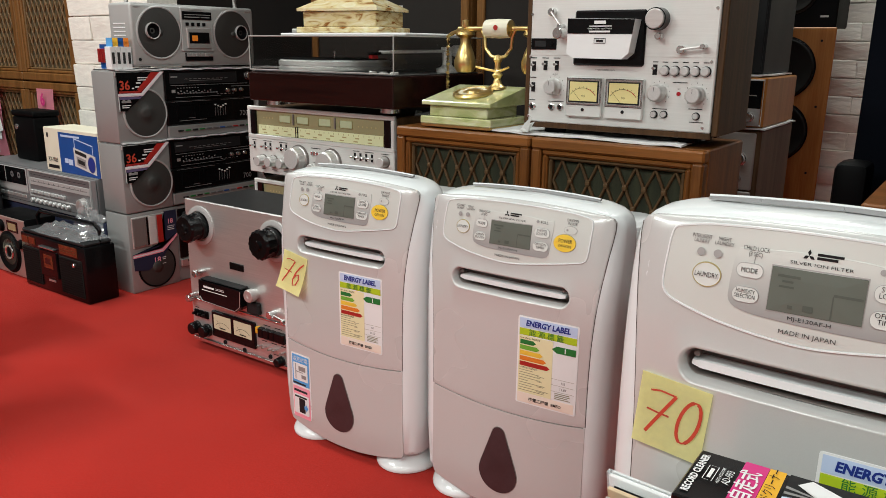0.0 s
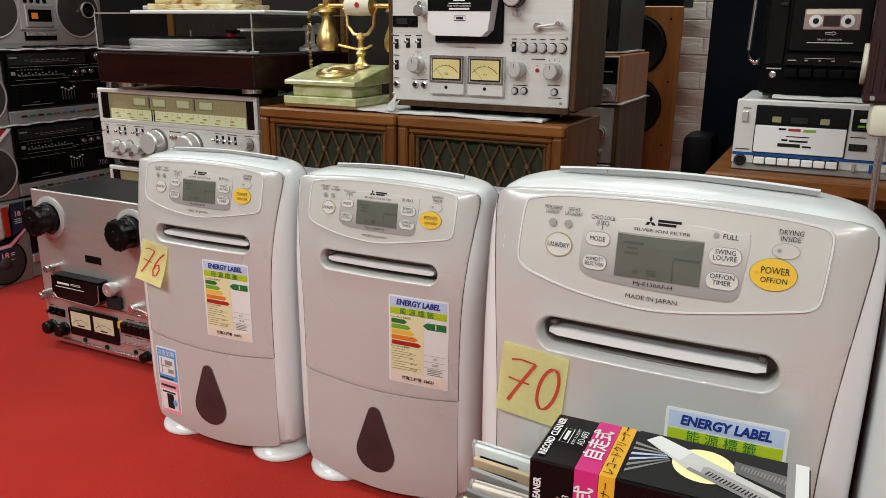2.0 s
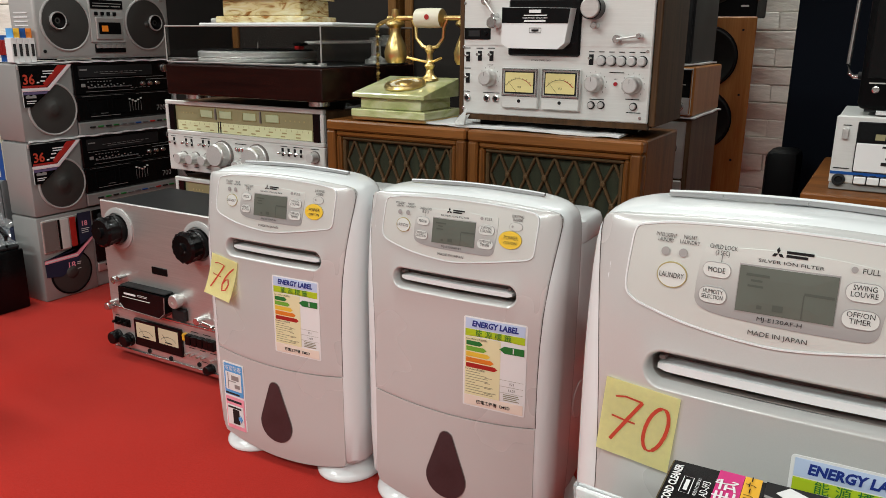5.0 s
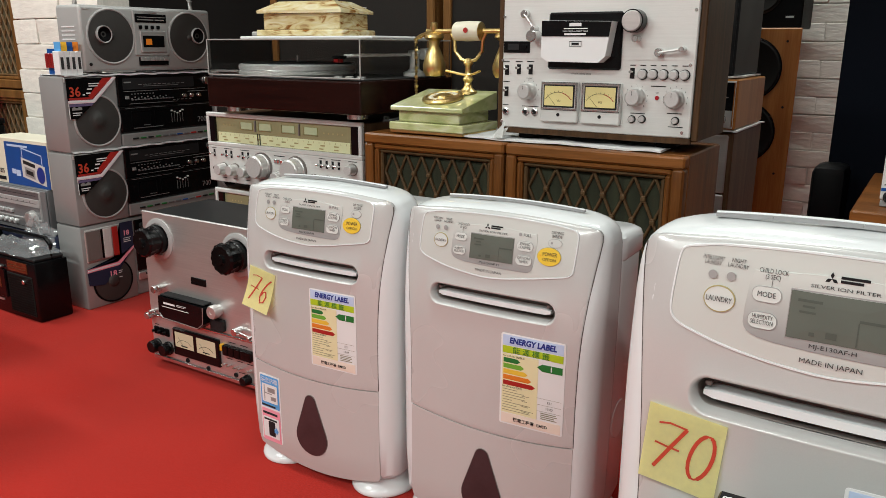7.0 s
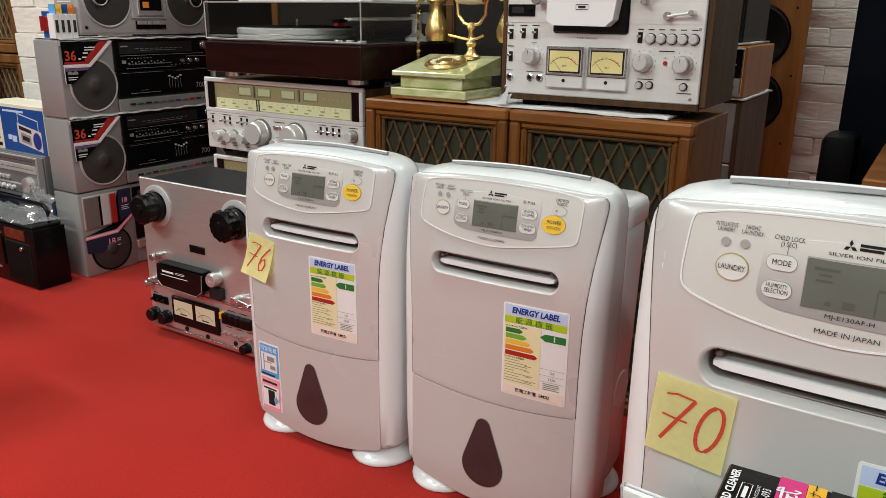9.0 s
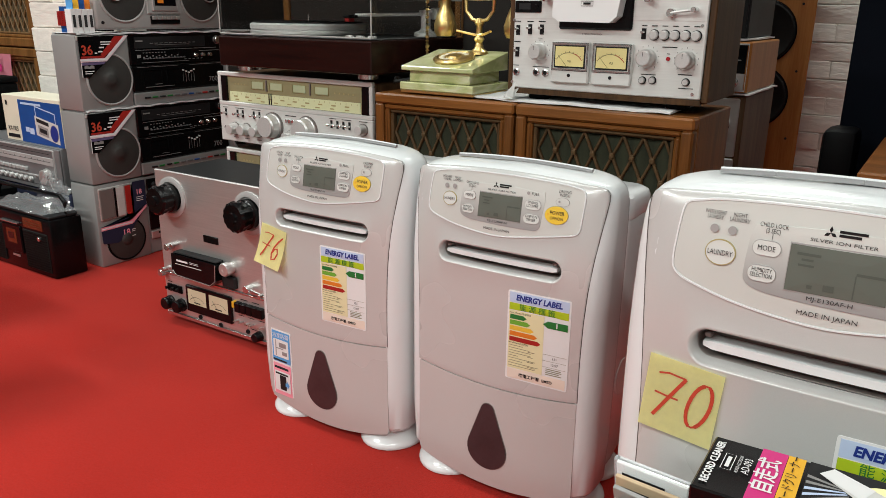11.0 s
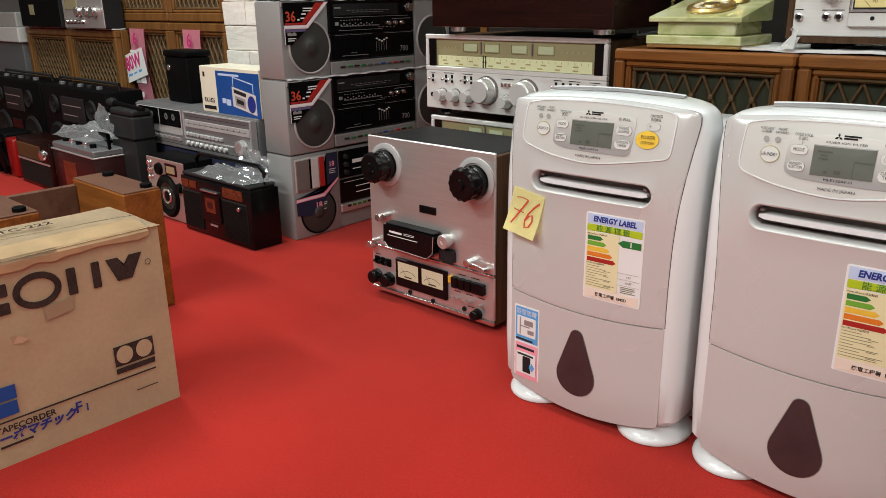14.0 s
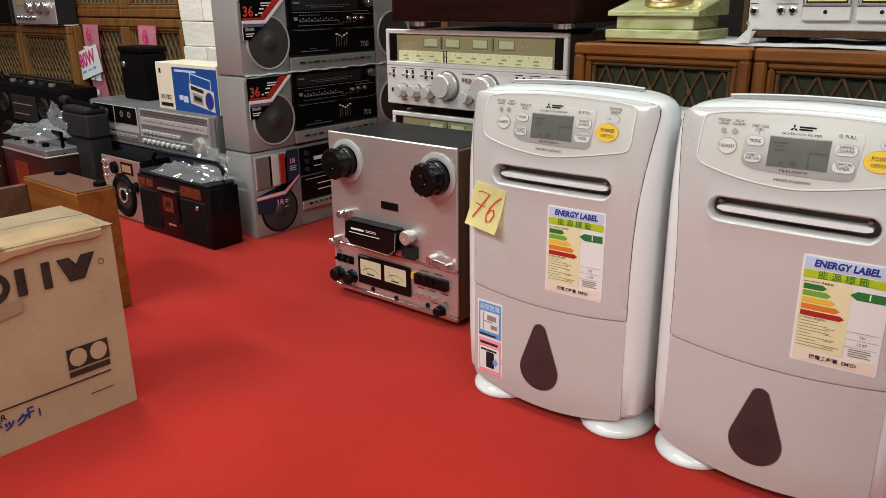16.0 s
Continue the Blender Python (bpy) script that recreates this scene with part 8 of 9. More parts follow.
def boombox_black(m, label):
    t = thing("boombox", m, label, "boombox", "far black boomboxes")
    W, D, H = 0.625, 0.16, 0.385
    part("case", box(0, W, 0, D, 0, H, 0.008, 2), "black", t, "", True)
    for cx in (0.13, W - 0.13):
        driver(t, cx, 0.13, 0.095, "grille", "charcoal", 0, 0.3)
        driver(t, cx, 0.305, 0.04, "grille", "charcoal", 0, 0.3, "tweeter")
    blk("cassette_door", t, 0.25, W - 0.25, 0.05, 0.20, 0.006, "gloss_black", 0.003)
    blk("tuner_window", t, 0.20, W - 0.20, 0.24, 0.345, 0.004, "charcoal", 0.002)
    print_on("tuner_print", t, "alu", rows=[(0.22, 0.40, 0.31, 0.004), (0.22, 0.36, 0.27, 0.004)], lift=0.005)
    for i in range(5):
        part("top_knob", cyl(0.013, 0.012, "z", (0.12 + 0.09 * i, 0.05, H), 18), "charcoal" if i % 2 else "dark_silver", t, "", True)
    part("carrying_handle", tube([(0.03, 0.08, H - 0.01), (0.03, 0.08, H + 0.025), (W - 0.03, 0.08, H + 0.025), (W - 0.03, 0.08, H - 0.01)], 0.006, 8), "charcoal", t, "", True)
    return t


boombox_black(pose(-3.985, 1.315, 0), "large black boombox with chrome knobs beside wooden speakers")
boombox_black(pose(-4.640, 1.315, 0), "large black boombox at the far end of a row")
boombox_black(pose(-5.295, 1.300, 0), "large black boombox beyond a red device")
mic = thing("microphone", pose(-3.34, 1.37, 0.355), "black rod microphone lying across a grey case", "microphone")
part("barrel", tube([(0.07, -0.06, 0.0), (0.36, -0.09, -0.0)], [0.010, 0.007], 12), "black", mic, "", True)
part("head", lathe([(0, -0.03), (0.014, -0.026), (0.018, -0.01), (0.018, 0.01), (0.012, 0.02), (0, 0.022)], "x", (0.055, -0.06, 0.0), 18), "charcoal", mic, "", True)
for rx, ry, rz_ in ((-2.985, 1.175, 0.10), (-2.905, 1.165, 0.075)):
    tr = thing("tape_roll", pose(rx, ry, 0), "cream roll of tape standing on the carpet", "tape roll", "tape rolls")
    part("roll", lathe([(0.022, 0), (0.042, 0), (0.042, rz_), (0.022, rz_), (0.020, rz_ - 0.01), (0.020, 0.0)], "z", (0, 0, 0), 28), "ivory", tr, "", True)

# ---- lattice speakers of the far corner ----
for cx in (-3.728, -3.282):
    for z in (0.0, 0.641):
        lattice_speaker(pose(cx, 1.70, z), 0.440, 0.636, 0.125, "brown oak lattice loudspeaker in a stacked pair" if z else "brown oak lattice loudspeaker with a pink tag", "oak", "oak", "gold_cloth", "oak_lattice", 0.036, 0.085, 0.034, "stacked oak loudspeakers")
for cx in (-4.655, -4.130):
    lattice_speaker(pose(cx, 1.63, 0), 0.520, 0.600, 0.066, "brown oak lattice loudspeaker with a white cloth on top", "oak", "oak", "gold_cloth", "oak_lattice", 0.036, 0.060, 0.034, "stacked oak loudspeakers")
cloth_strip(-4.90, -3.88, 1.627, 1.69, 0.600, 9, "thin white cloth over two oak loudspeakers")
am = thing("amplifier", pose(-4.66, 1.60, 0.607), "dark grey amplifier on a cloth", "amplifier")
part("case", box(-0.19, 0.30, 0, 0.09, 0, 0.15, 0.004), "charcoal", am)
part("fascia", box(-0.19, 0.30, -0.004, -0.0005, 0.004, 0.146, 0.002), "black", am)
blk("meter", am, -0.06, 0.0, 0.06, 0.11, 0.006, "dial_dim", 0.001)
sr = thing("small_receiver", pose(-4.09, 1.60, 0.607), "silver receiver with chrome knobs on a cloth", "receiver")
part("case", box(-0.21, 0.21, 0, 0.09, 0, 0.16, 0.004), "charcoal", sr)
part("fascia", box(-0.212, 0.212, -0.005, -0.0005, 0.002, 0.158, 0.002), "alu", sr)
for kx in (-0.02, 0.07, 0.14):
    turn_knob("control_knob", sr, kx, 0.075, 0.024, 0.026, "chrome", -0.004)
for i in range(5):
    turn_knob("small_knob", sr, -0.16 + 0.04 * i, 0.030, 0.010, 0.016, "chrome", -0.004)
blk("dial_window", sr, -0.18, -0.05, 0.085, 0.13, 0.006, "dial_dim", 0.001, -0.002)
gt = thing("turntable", pose(-5.22, 1.62, 0.0), "grey turntable on a silver stand at the far end", "turntable")
part("stand", box(-0.25, 0.25, 0, 0.35, 0, 0.52, 0.004), "dark_silver", gt)
part("plinth", box(-0.27, 0.27, -0.02, 0.36, 0.5205, 0.60, 0.004), "alu_light", gt)
part("lid", box(-0.26, 0.26, -0.015, 0.355, 0.6005, 0.68, 0.006), "acrylic_edge", gt)

# price tags hanging on the oak speakers
def strip_tag(m, length, figure, label):
    t = thing("price_tag", m, label, "price tag", "pink price tags")
    bm = bmesh.new()
    v = []
    for i in range(13):
        f = i / 12
        y = -0.004 - 0.010 * math.sin(f * 3.0)
        v.append((bm.verts.new((-0.068 + 0.035 * f, y, -length * f)), bm.verts.new((0.068 + 0.025 * f, y, -length * f))))
    for a, b in zip(v, v[1:]):
        bm.faces.new((a[0], a[1], b[1], b[0]))
    bmesh.ops.solidify(bm, geom=bm.faces[:], thickness=0.0008)
    bmesh.ops.recalc_face_normals(bm, faces=bm.faces[:])
    part("card", bm, "pink", t, "", True)
    part("figure", lettering(figure, 0.002, -0.045, 0.052, lambda a, b: -0.020, 0.0, heavy=0.002), "magenta", t)
    part("white_line", bars([(-0.055, 0.060, -0.098, 0.010)], lambda a, b: -0.020), "label_white", t)
    if length > 0.3:
        part("model_bar", bars([(-0.030, 0.008, -0.222, 0.034), (0.014, 0.066, -0.222, 0.034), (0.010, 0.030, -0.290, 0.022)], lambda a, b: -0.020), "label_white", t)
    return t


strip_tag(pose(-3.778, 1.694, 0.608), 0.32, "6", "long pink price tag taped to a loudspeaker")
strip_tag(pose(-3.310, 1.694, 0.610), 0.25, "6", "pink price tag taped above a black case")
wc = thing("price_card", pose(-3.80, 1.668, 0.445, 0, -14, 0), "white card with a pink power figure", "price card")
part("card", box(-0.108, 0.108, -0.001, 0.001, -0.062, 0.060), "label_white", wc)
part("figure", lettering("80W", 0.002, 0.014, 0.058, lambda a, b: -0.0022, 0.0, squeeze=0.86, heavy=0.003), "magenta", wc)
part("card_bars", bars([(-0.07, -0.03, -0.032, 0.010), (-0.015, 0.02, -0.032, 0.006), (0.035, 0.065, -0.032, 0.010)], lambda a, b: -0.0016), "sky", wc)
# ---- right-hand corner: amplifiers, tower, cassette deck ----
def wooden_amp(m):
    t = thing("tube_amplifier", m, "wooden-cased amplifier with a black window and silver strip", "amplifier")
    W, D, H = 0.42, 0.345, 0.130
    part("case", box(-W, 0, 0.004, D, 0, H, 0.003), "orange_wood", t, "veneered wooden case")
    part("window", box(-W + 0.01, -0.010, -0.002, 0.0035, 0.050, H - 0.008, 0.001), "gloss_black", t)
    part("control_strip", box(-W + 0.01, -0.010, -0.003, 0.0035, 0.006, 0.0495, 0.001), "alu", t)
    part("trim", band(rect(-W + 0.006, -0.006, 0.003, H - 0.004), 0.004, 0.004, lambda a, b: 0.004), "alu_light", t)
    for kx in (-0.035, -0.10, -0.17):
        turn_knob("control_knob", t, kx, 0.027, 0.012, 0.018, "chrome", -0.003)
    print_on("window_print", t, "alu", rows=[(-0.05, -0.022, 0.084, 0.003)], y=-0.002)
    return t


wooden_amp(pose(-0.517, 2.165, 0.598))
da = thing("power_amplifier", pose(-0.520, 2.18, 0.0), "tall dark power amplifier with a silver front", "amplifier")
part("case", box(-0.42, 0, 0.004, 0.36, 0, 0.588, 0.004), "deck_wood", da)
for z0, z1 in ((0.26, 0.42), (0.425, 0.582)):
    f = part("fascia", box(-0.415, -0.012, -0.004, 0.0035, z0, z1, 0.003), "alu", da)
    turn_knob("control_knob", f, -0.05, z0 + 0.085, 0.018, 0.022, "chrome", -0.004)
    turn_knob("control_knob", f, -0.05, z0 + 0.030, 0.010, 0.016, "chrome", -0.004)
cloth_strip(-0.93, -0.51, 2.172, 2.53, 0.588, 12, "thin white cloth between two amplifiers")
cloth_strip(-0.92, -0.53, 2.18, 2.50, 0.728, 14, "white paper sheets on a wooden amplifier")
gs = thing("bookshelf_speaker", pose(-0.70, 2.20, 0.736), "dark grey bookshelf speaker on an amplifier", "loudspeaker")
part("cabinet", box(-0.16, 0.160, 0.004, 0.30, 0, 0.40, 0.004), "charcoal", gs)
part("baffle", box(-0.155, 0.155, -0.003, 0.0035, 0.005, 0.335, 0.002), "charcoal", gs)
driver(gs, 0.0, 0.10, 0.08, "grille", "charcoal", -0.003)
driver(gs, 0.110, 0.050, 0.024, "grille", "black", -0.003, 0.3, "port")

tw = thing("tower_loudspeaker", pose(-0.676, 2.761, 0, 0, 0, 11), "tall orange-wood tower loudspeaker with two black woofers", "loudspeaker")
part("cabinet", box(-0.20, 0.205, 0.02, 0.29, 0, 0.872, 0.003), "orange_wood", tw)
part("baffle", box(-0.20, 0.205, 0, 0.0195, 0, 0.872, 0.003), "orange_wood", tw, "orange veneered baffle")
for z in (0.741, 0.533):
    driver(tw, 0.054, z, 0.100, "grille", "gloss_black", 0.0, 0.32, "woofer")
for sx, sz in ((0.165, 0.83), (0.172, 0.62), (0.168, 0.40)):
    part("screw", cyl(0.004, 0.002, "y", (sx, 0, sz), 10), "ink", tw)
tb = thing("bookshelf_speaker", pose(-0.645, 2.83, 0.872), "black bookshelf speaker on a wooden tower", "loudspeaker")
part("cabinet", box(-0.12, 0.16, 0, 0.20, 0, 0.30, 0.004), "black", tb)
driver(tb, 0.02, 0.12, 0.075, "grille", "charcoal")
part("badge", bars([(0.11, 0.135, 0.035, 0.006)], flat, 0.001), "alu", tb)

tagged(part("door_1", box(-0.258, 1.10, 1.92, 1.96, 0, 2.2, 0.004), "navy"), "plain dark navy door panel, closed", "door", kind="structure")
fs = thing("folding_stool", pose(-0.235, 1.76, 0), "dark folded stool leaning by a doorway", "stool")
part("seat", box(-0.035, 0.03, 0, 0.10, 0.44, 0.575, 0.015, 2), "black", fs, "", True)
for lx in (-0.035, 0.02):
    part("leg", tube([(lx, 0.02, 0.445), (lx - 0.01, 0.0, 0.0)], 0.010, 8), "black", fs, "", True)
    part("leg", tube([(lx, 0.08, 0.445), (lx - 0.01, 0.12, 0.0)], 0.010, 8), "black", fs, "", True)

# low cabinet
lc = thing("low_cabinet", pose(-0.155, 1.30, 0), "reddish wooden low cabinet carrying a cassette deck", "cabinet")
part("carcass", box(0.004, 0.62, 0.02, 0.42, 0, 0.552, 0.003), "red_wood", lc)
part("top", box(0, 0.624, 0.0, 0.425, 0.5525, 0.576, 0.003), "walnut_h", lc, "wooden top")
part("door", box(0.012, 0.31, 0.004, 0.0195, 0.02, 0.54, 0.003), "rosewood", lc)
part("door", box(0.314, 0.612, 0.004, 0.0195, 0.02, 0.54, 0.003), "rosewood", lc)


def cassette_deck(m):
    """Local x from the left end."""
    t = thing("cassette_deck", m, "white-silver cassette deck with a blue stripe and piano keys", "cassette deck")
    W, D, H = 0.41, 0.22, 0.112
    part("case", box(0.002, W, 0.006, D, 0.008, H, 0.002), "alu_light", t, "silver metal case")
    part("fascia", box(0, W, 0.0, 0.0055, 0.010, H + 0.001, 0.002), "alu_light", t, "pale silver front")
    part("bottom_strip", box(0.001, W, 0.001, 0.02, 0.0, 0.0095, 0.001), "silver_paint", t)
    blk("power_switch", t, 0.010, 0.019, 0.078, 0.094, 0.006, "alu", 0.001)
    w = blk("door_frame", t, 0.030, 0.164, 0.029, 0.105, 0.003, "ink", 0.001)
    blk("cassette_window", w, 0.0315, 0.1625, 0.074, 0.1035, 0.0042, "gloss_black", 0.0005)
    blk("door_panel", w, 0.0315, 0.1625, 0.0305, 0.0735, 0.0046, "label_white", 0.001)
    for x0, x1, mat in ((0.055, 0.068, "dial_dim"), (0.082, 0.106, "charcoal"), (0.124, 0.137, "dial_dim")):
        blk("cassette_detail", w, x0, x1, 0.079, 0.088, 0.0048, mat)
    blk("red_mark", w, 0.080, 0.098, 0.0665, 0.0705, 0.0050, "crimson")
    blk("green_mark", w, 0.102, 0.120, 0.0660, 0.0700, 0.0050, "green_mid")
    print_on("door_print", w, "ink", rows=[(0.066, 0.077, 0.0690, 0.003), (0.078, 0.112, 0.0580, 0.0016), (0.072, 0.081, 0.0520, 0.0030), (0.083, 0.110, 0.0510, 0.0030), (0.067, 0.100, 0.0440, 0.0055), (0.103, 0.116, 0.0430, 0.0030)], y=-0.004, lift=0.0010)
    part("blue_stripe", box(0.0005, W - 0.001, -0.0012, 0.001, 0.0240, 0.0285), "deep_blue", t, "blue stripe")
    j = part("phone_jack", lathe([(0.0095, 0), (0.0095, 0.003), (0.006, 0.004), (0.0045, 0.001), (0, 0.001)], "y", (0.0135, 0, 0.0155), 22), "charcoal", t, "", True)
    part("jack_hole", cyl(0.0042, 0.0015, "y", (0.0135, 0, 0.0155), 14), "ink", j)
    kr = blk("key_recess", t, 0.033, 0.158, 0.0108, 0.0235, 0.001, "ink")
    for i in range(7):
        blk("piano_key", kr, 0.0345 + 0.0176 * i, 0.0505 + 0.0176 * i, 0.0118, 0.0225, 0.008, "label_white", 0.001)
    print_on("key_print", t, "ink", rows=[(0.038 + 0.0176 * i, 0.046 + 0.0176 * i, 0.0262 - 0.0015, 0.001) for i in range(7)], y=-0.001, lift=0.0016)
    blk("meter_window", t, 0.168, 0.290, 0.072, 0.104, 0.003, "gloss_black", 0.001)
    blk("meter_mark", t, 0.178, 0.190, 0.086, 0.091, 0.0036, "label_white")
    blk("meter_mark", t, 0.176, 0.186, 0.078, 0.081, 0.0036, "green_mid")
    c = blk("tape_counter", t, 0.168, 0.193, 0.042, 0.052, 0.003, "ink", 0.0005)
    for i in range(3):
        blk("counter_wheel", c, 0.170 + 0.0072 * i, 0.1755 + 0.0072 * i, 0.0435, 0.0505, 0.0036, "charcoal")
    blk("reset_button", t, 0.204, 0.210, 0.038, 0.054, 0.004, "alu", 0.001)
    for sx, mat in ((0.176, "alu"), (0.200, "deep_blue"), (0.224, "alu"), (0.250, "alu")):
        blk("slide_switch", t, sx, sx + 0.005, 0.010, 0.022, 0.005, mat, 0.0005)
    print_on("fascia_print", t, "ink_grey", rows=[(0.010, 0.022, 0.099, 0.0014), (0.004, 0.026, 0.0335, 0.0016), (0.168, 0.190, 0.0625, 0.0014), (0.172, 0.186, 0.027, 0.0012), (0.196, 0.21, 0.027, 0.0012)], y=0, lift=0.0014)
    return t


cassette_deck(pose(-0.122, 1.35, 0.577, 0, 0, 0.8))


def recorder_black(m):
    t = thing("cassette_recorder", m, "black front-loading cassette recorder with a chrome handle", "cassette recorder")
    W, D, H = 0.26, 0.11, 0.26
    part("case", box(0, W, 0, D, 0.004, H, 0.010, 3), "black", t, "", True)
    part("door", box(0.040, 0.152, -0.004, 0.001, 0.070, 0.20, 0.002), "gloss_black", t, "black cassette door")
    wn = blk("cassette_window", t, 0.058, 0.136, 0.103, 0.134, 0.0052, "pink_silver", 0.001, 0, "window showing a cassette")
    blk("cassette_label", wn, 0.060, 0.134, 0.126, 0.133, 0.0058, "ivory")
    blk("cassette_middle", wn, 0.085, 0.108, 0.108, 0.124, 0.0056, "maroon")
    for cx in (0.0745, 0.1185):
        part("reel_window", cyl(0.0095, 0.001, "y", (cx, -0.0052, 0.116), 22), "label_white", wn)
        part("reel_hub", cyl(0.0045, 0.002, "y", (cx, -0.0055, 0.116), 8), "ink", wn)
    part("direction_mark", band([(0.090, 0.0965), (0.100, 0.0965), (0.100, 0.0945), (0.106, 0.0980), (0.100, 0.1015), (0.100, 0.0995), (0.090, 0.0995)], 0.0008, 0.0003, flat, 0.0046), "label_white", t)
    print_on("door_print", t, "alu", words=(("FRONT OPERATION", 0.097, 0.0885, 0.0026),), rows=[(0.066, 0.130, 0.0840, 0.0014)], y=-0.004, lift=0.0008)
    blk("key_shelf", t, 0.036, 0.156, 0.048, 0.066, 0.006, "gloss_black", 0.002)
    print_on("key_print", t, "alu", words=(("STOP/EJECT", 0.138, 0.057, 0.0022),), rows=[(0.042, 0.054, 0.057, 0.0014), (0.066, 0.108, 0.0605, 0.0007), (0.066, 0.071, 0.057, 0.0016), (0.086, 0.089, 0.057, 0.0016), (0.104, 0.109, 0.057, 0.0016)], y=-0.006, lift=0.0008)
    for i in range(5):
        blk("key", t, 0.039 + 0.0212 * i, 0.0585 + 0.0212 * i, 0.032, 0.044, 0.012, "black", 0.002)
    j = part("phone_jack", lathe([(0.0052, 0), (0.0052, 0.0025), (0.0036, 0.003), (0.0034, 0.0005), (0, 0.0005)], "y", (0.022, 0, 0.034), 20), "chrome", t, "", True)
    print_on("jack_print", t, "alu", rows=[(0.012, 0.034, 0.0435, 0.002)], y=0)
    blk("side_channel", t, 0.008, 0.036, 0.050, 0.225, 0.002, "gloss_black", 0.002)
    blk("slide_switch", t, 0.022, 0.033, 0.138, 0.144, 0.008, "charcoal", 0.001, -0.002)
    part("handle", tube([(0.004, 0.045, 0.052), (-0.012, 0.045, 0.050), (-0.019, 0.045, 0.056), (-0.0215, 0.045, 0.07), (-0.016, 0.045, 0.24), (-0.010, 0.045, 0.275), (0.02, 0.045, 0.29), (W - 0.02, 0.045, 0.29)], 0.0035, 10), "chrome", t, "chrome bail handle", True)
    part("handle_boss", cyl(0.006, 0.010, "x", (-0.006, 0.045, 0.052), 14), "charcoal", t, "", True)
    part("foot_strip", box(0.01, W - 0.01, 0.01, D - 0.01, 0, 0.0045), "charcoal", t)
    return t


recorder_black(pose(-0.099, 1.372, 0.6945))
cloth_strip(-0.072, 0.20, 1.354, 1.50, 0.6895, 21, "thin white sheet between a recorder and a deck")

# maroon ribbed radio on a chrome stand
mr = thing("stand_radio", pose(0.051, 1.235, 0), "maroon ribbed plastic unit on a chrome pole stand", "radio")
part("base", cyl(0.06, 0.012, "z", (0.06, 0.06, 0), 30), "chrome", mr, "", True)
part("pole", tube([(0.038, 0.03, 0.012), (0.033, 0.03, 0.66)], 0.0055, 10), "chrome", mr, "chrome pole", True)
part("collar", box(0.012, 0.09, 0.0, 0.06, 0.655, 0.7, 0.008, 2), "ivory", mr, "cream plastic collar", True)
bd = part("body", box(0, 0.20, 0, 0.07, 0.7, 0.95, 0.004, 2), "maroon", mr, "maroon ribbed case")
for i in range(14):
    part("rib", box(0.006 + 0.0135 * i, 0.011 + 0.0135 * i, -0.0025, 0.001, 0.715, 0.785, 0.001), "maroon", bd)
part("white_dial", cyl(0.024, 0.005, "y", (0.052, -0.0025, 0.748), 30), "ivory", mr, "", True)
part("side_disc", cyl(0.028, 0.006, "x", (-0.006, 0.035, 0.752), 28), "ivory", mr, "", True)
part("screw", cyl(0.0035, 0.002, "y", (0.012, 0, 0.708), 12), "chrome", mr, "", True)

# ---- carton, packs and record cleaner before the nearest unit ----
tagged(part("low_plinth", box(-0.255, 0.420, 0.70, 0.895, 0, 0.0908, 0.003), "dull_wood"), "low wooden plinth under two dehumidifiers", "plinth")
for x0, x1, y0, y1, h in ((-0.168, 0.065, 0.50, 0.655, 0.3945), (-0.275, -0.170, 0.52, 0.655, 0.325)):
    c = thing("plain_carton", pose((x0 + x1) / 2, y0, 0), "plain closed cardboard carton used as a stand", "carton", "carton stands")
    part("carton_body", box(x0 - (x0 + x1) / 2, x1 - (x0 + x1) / 2, 0, y1 - y0, 0, h, 0.002), "cardboard", c)


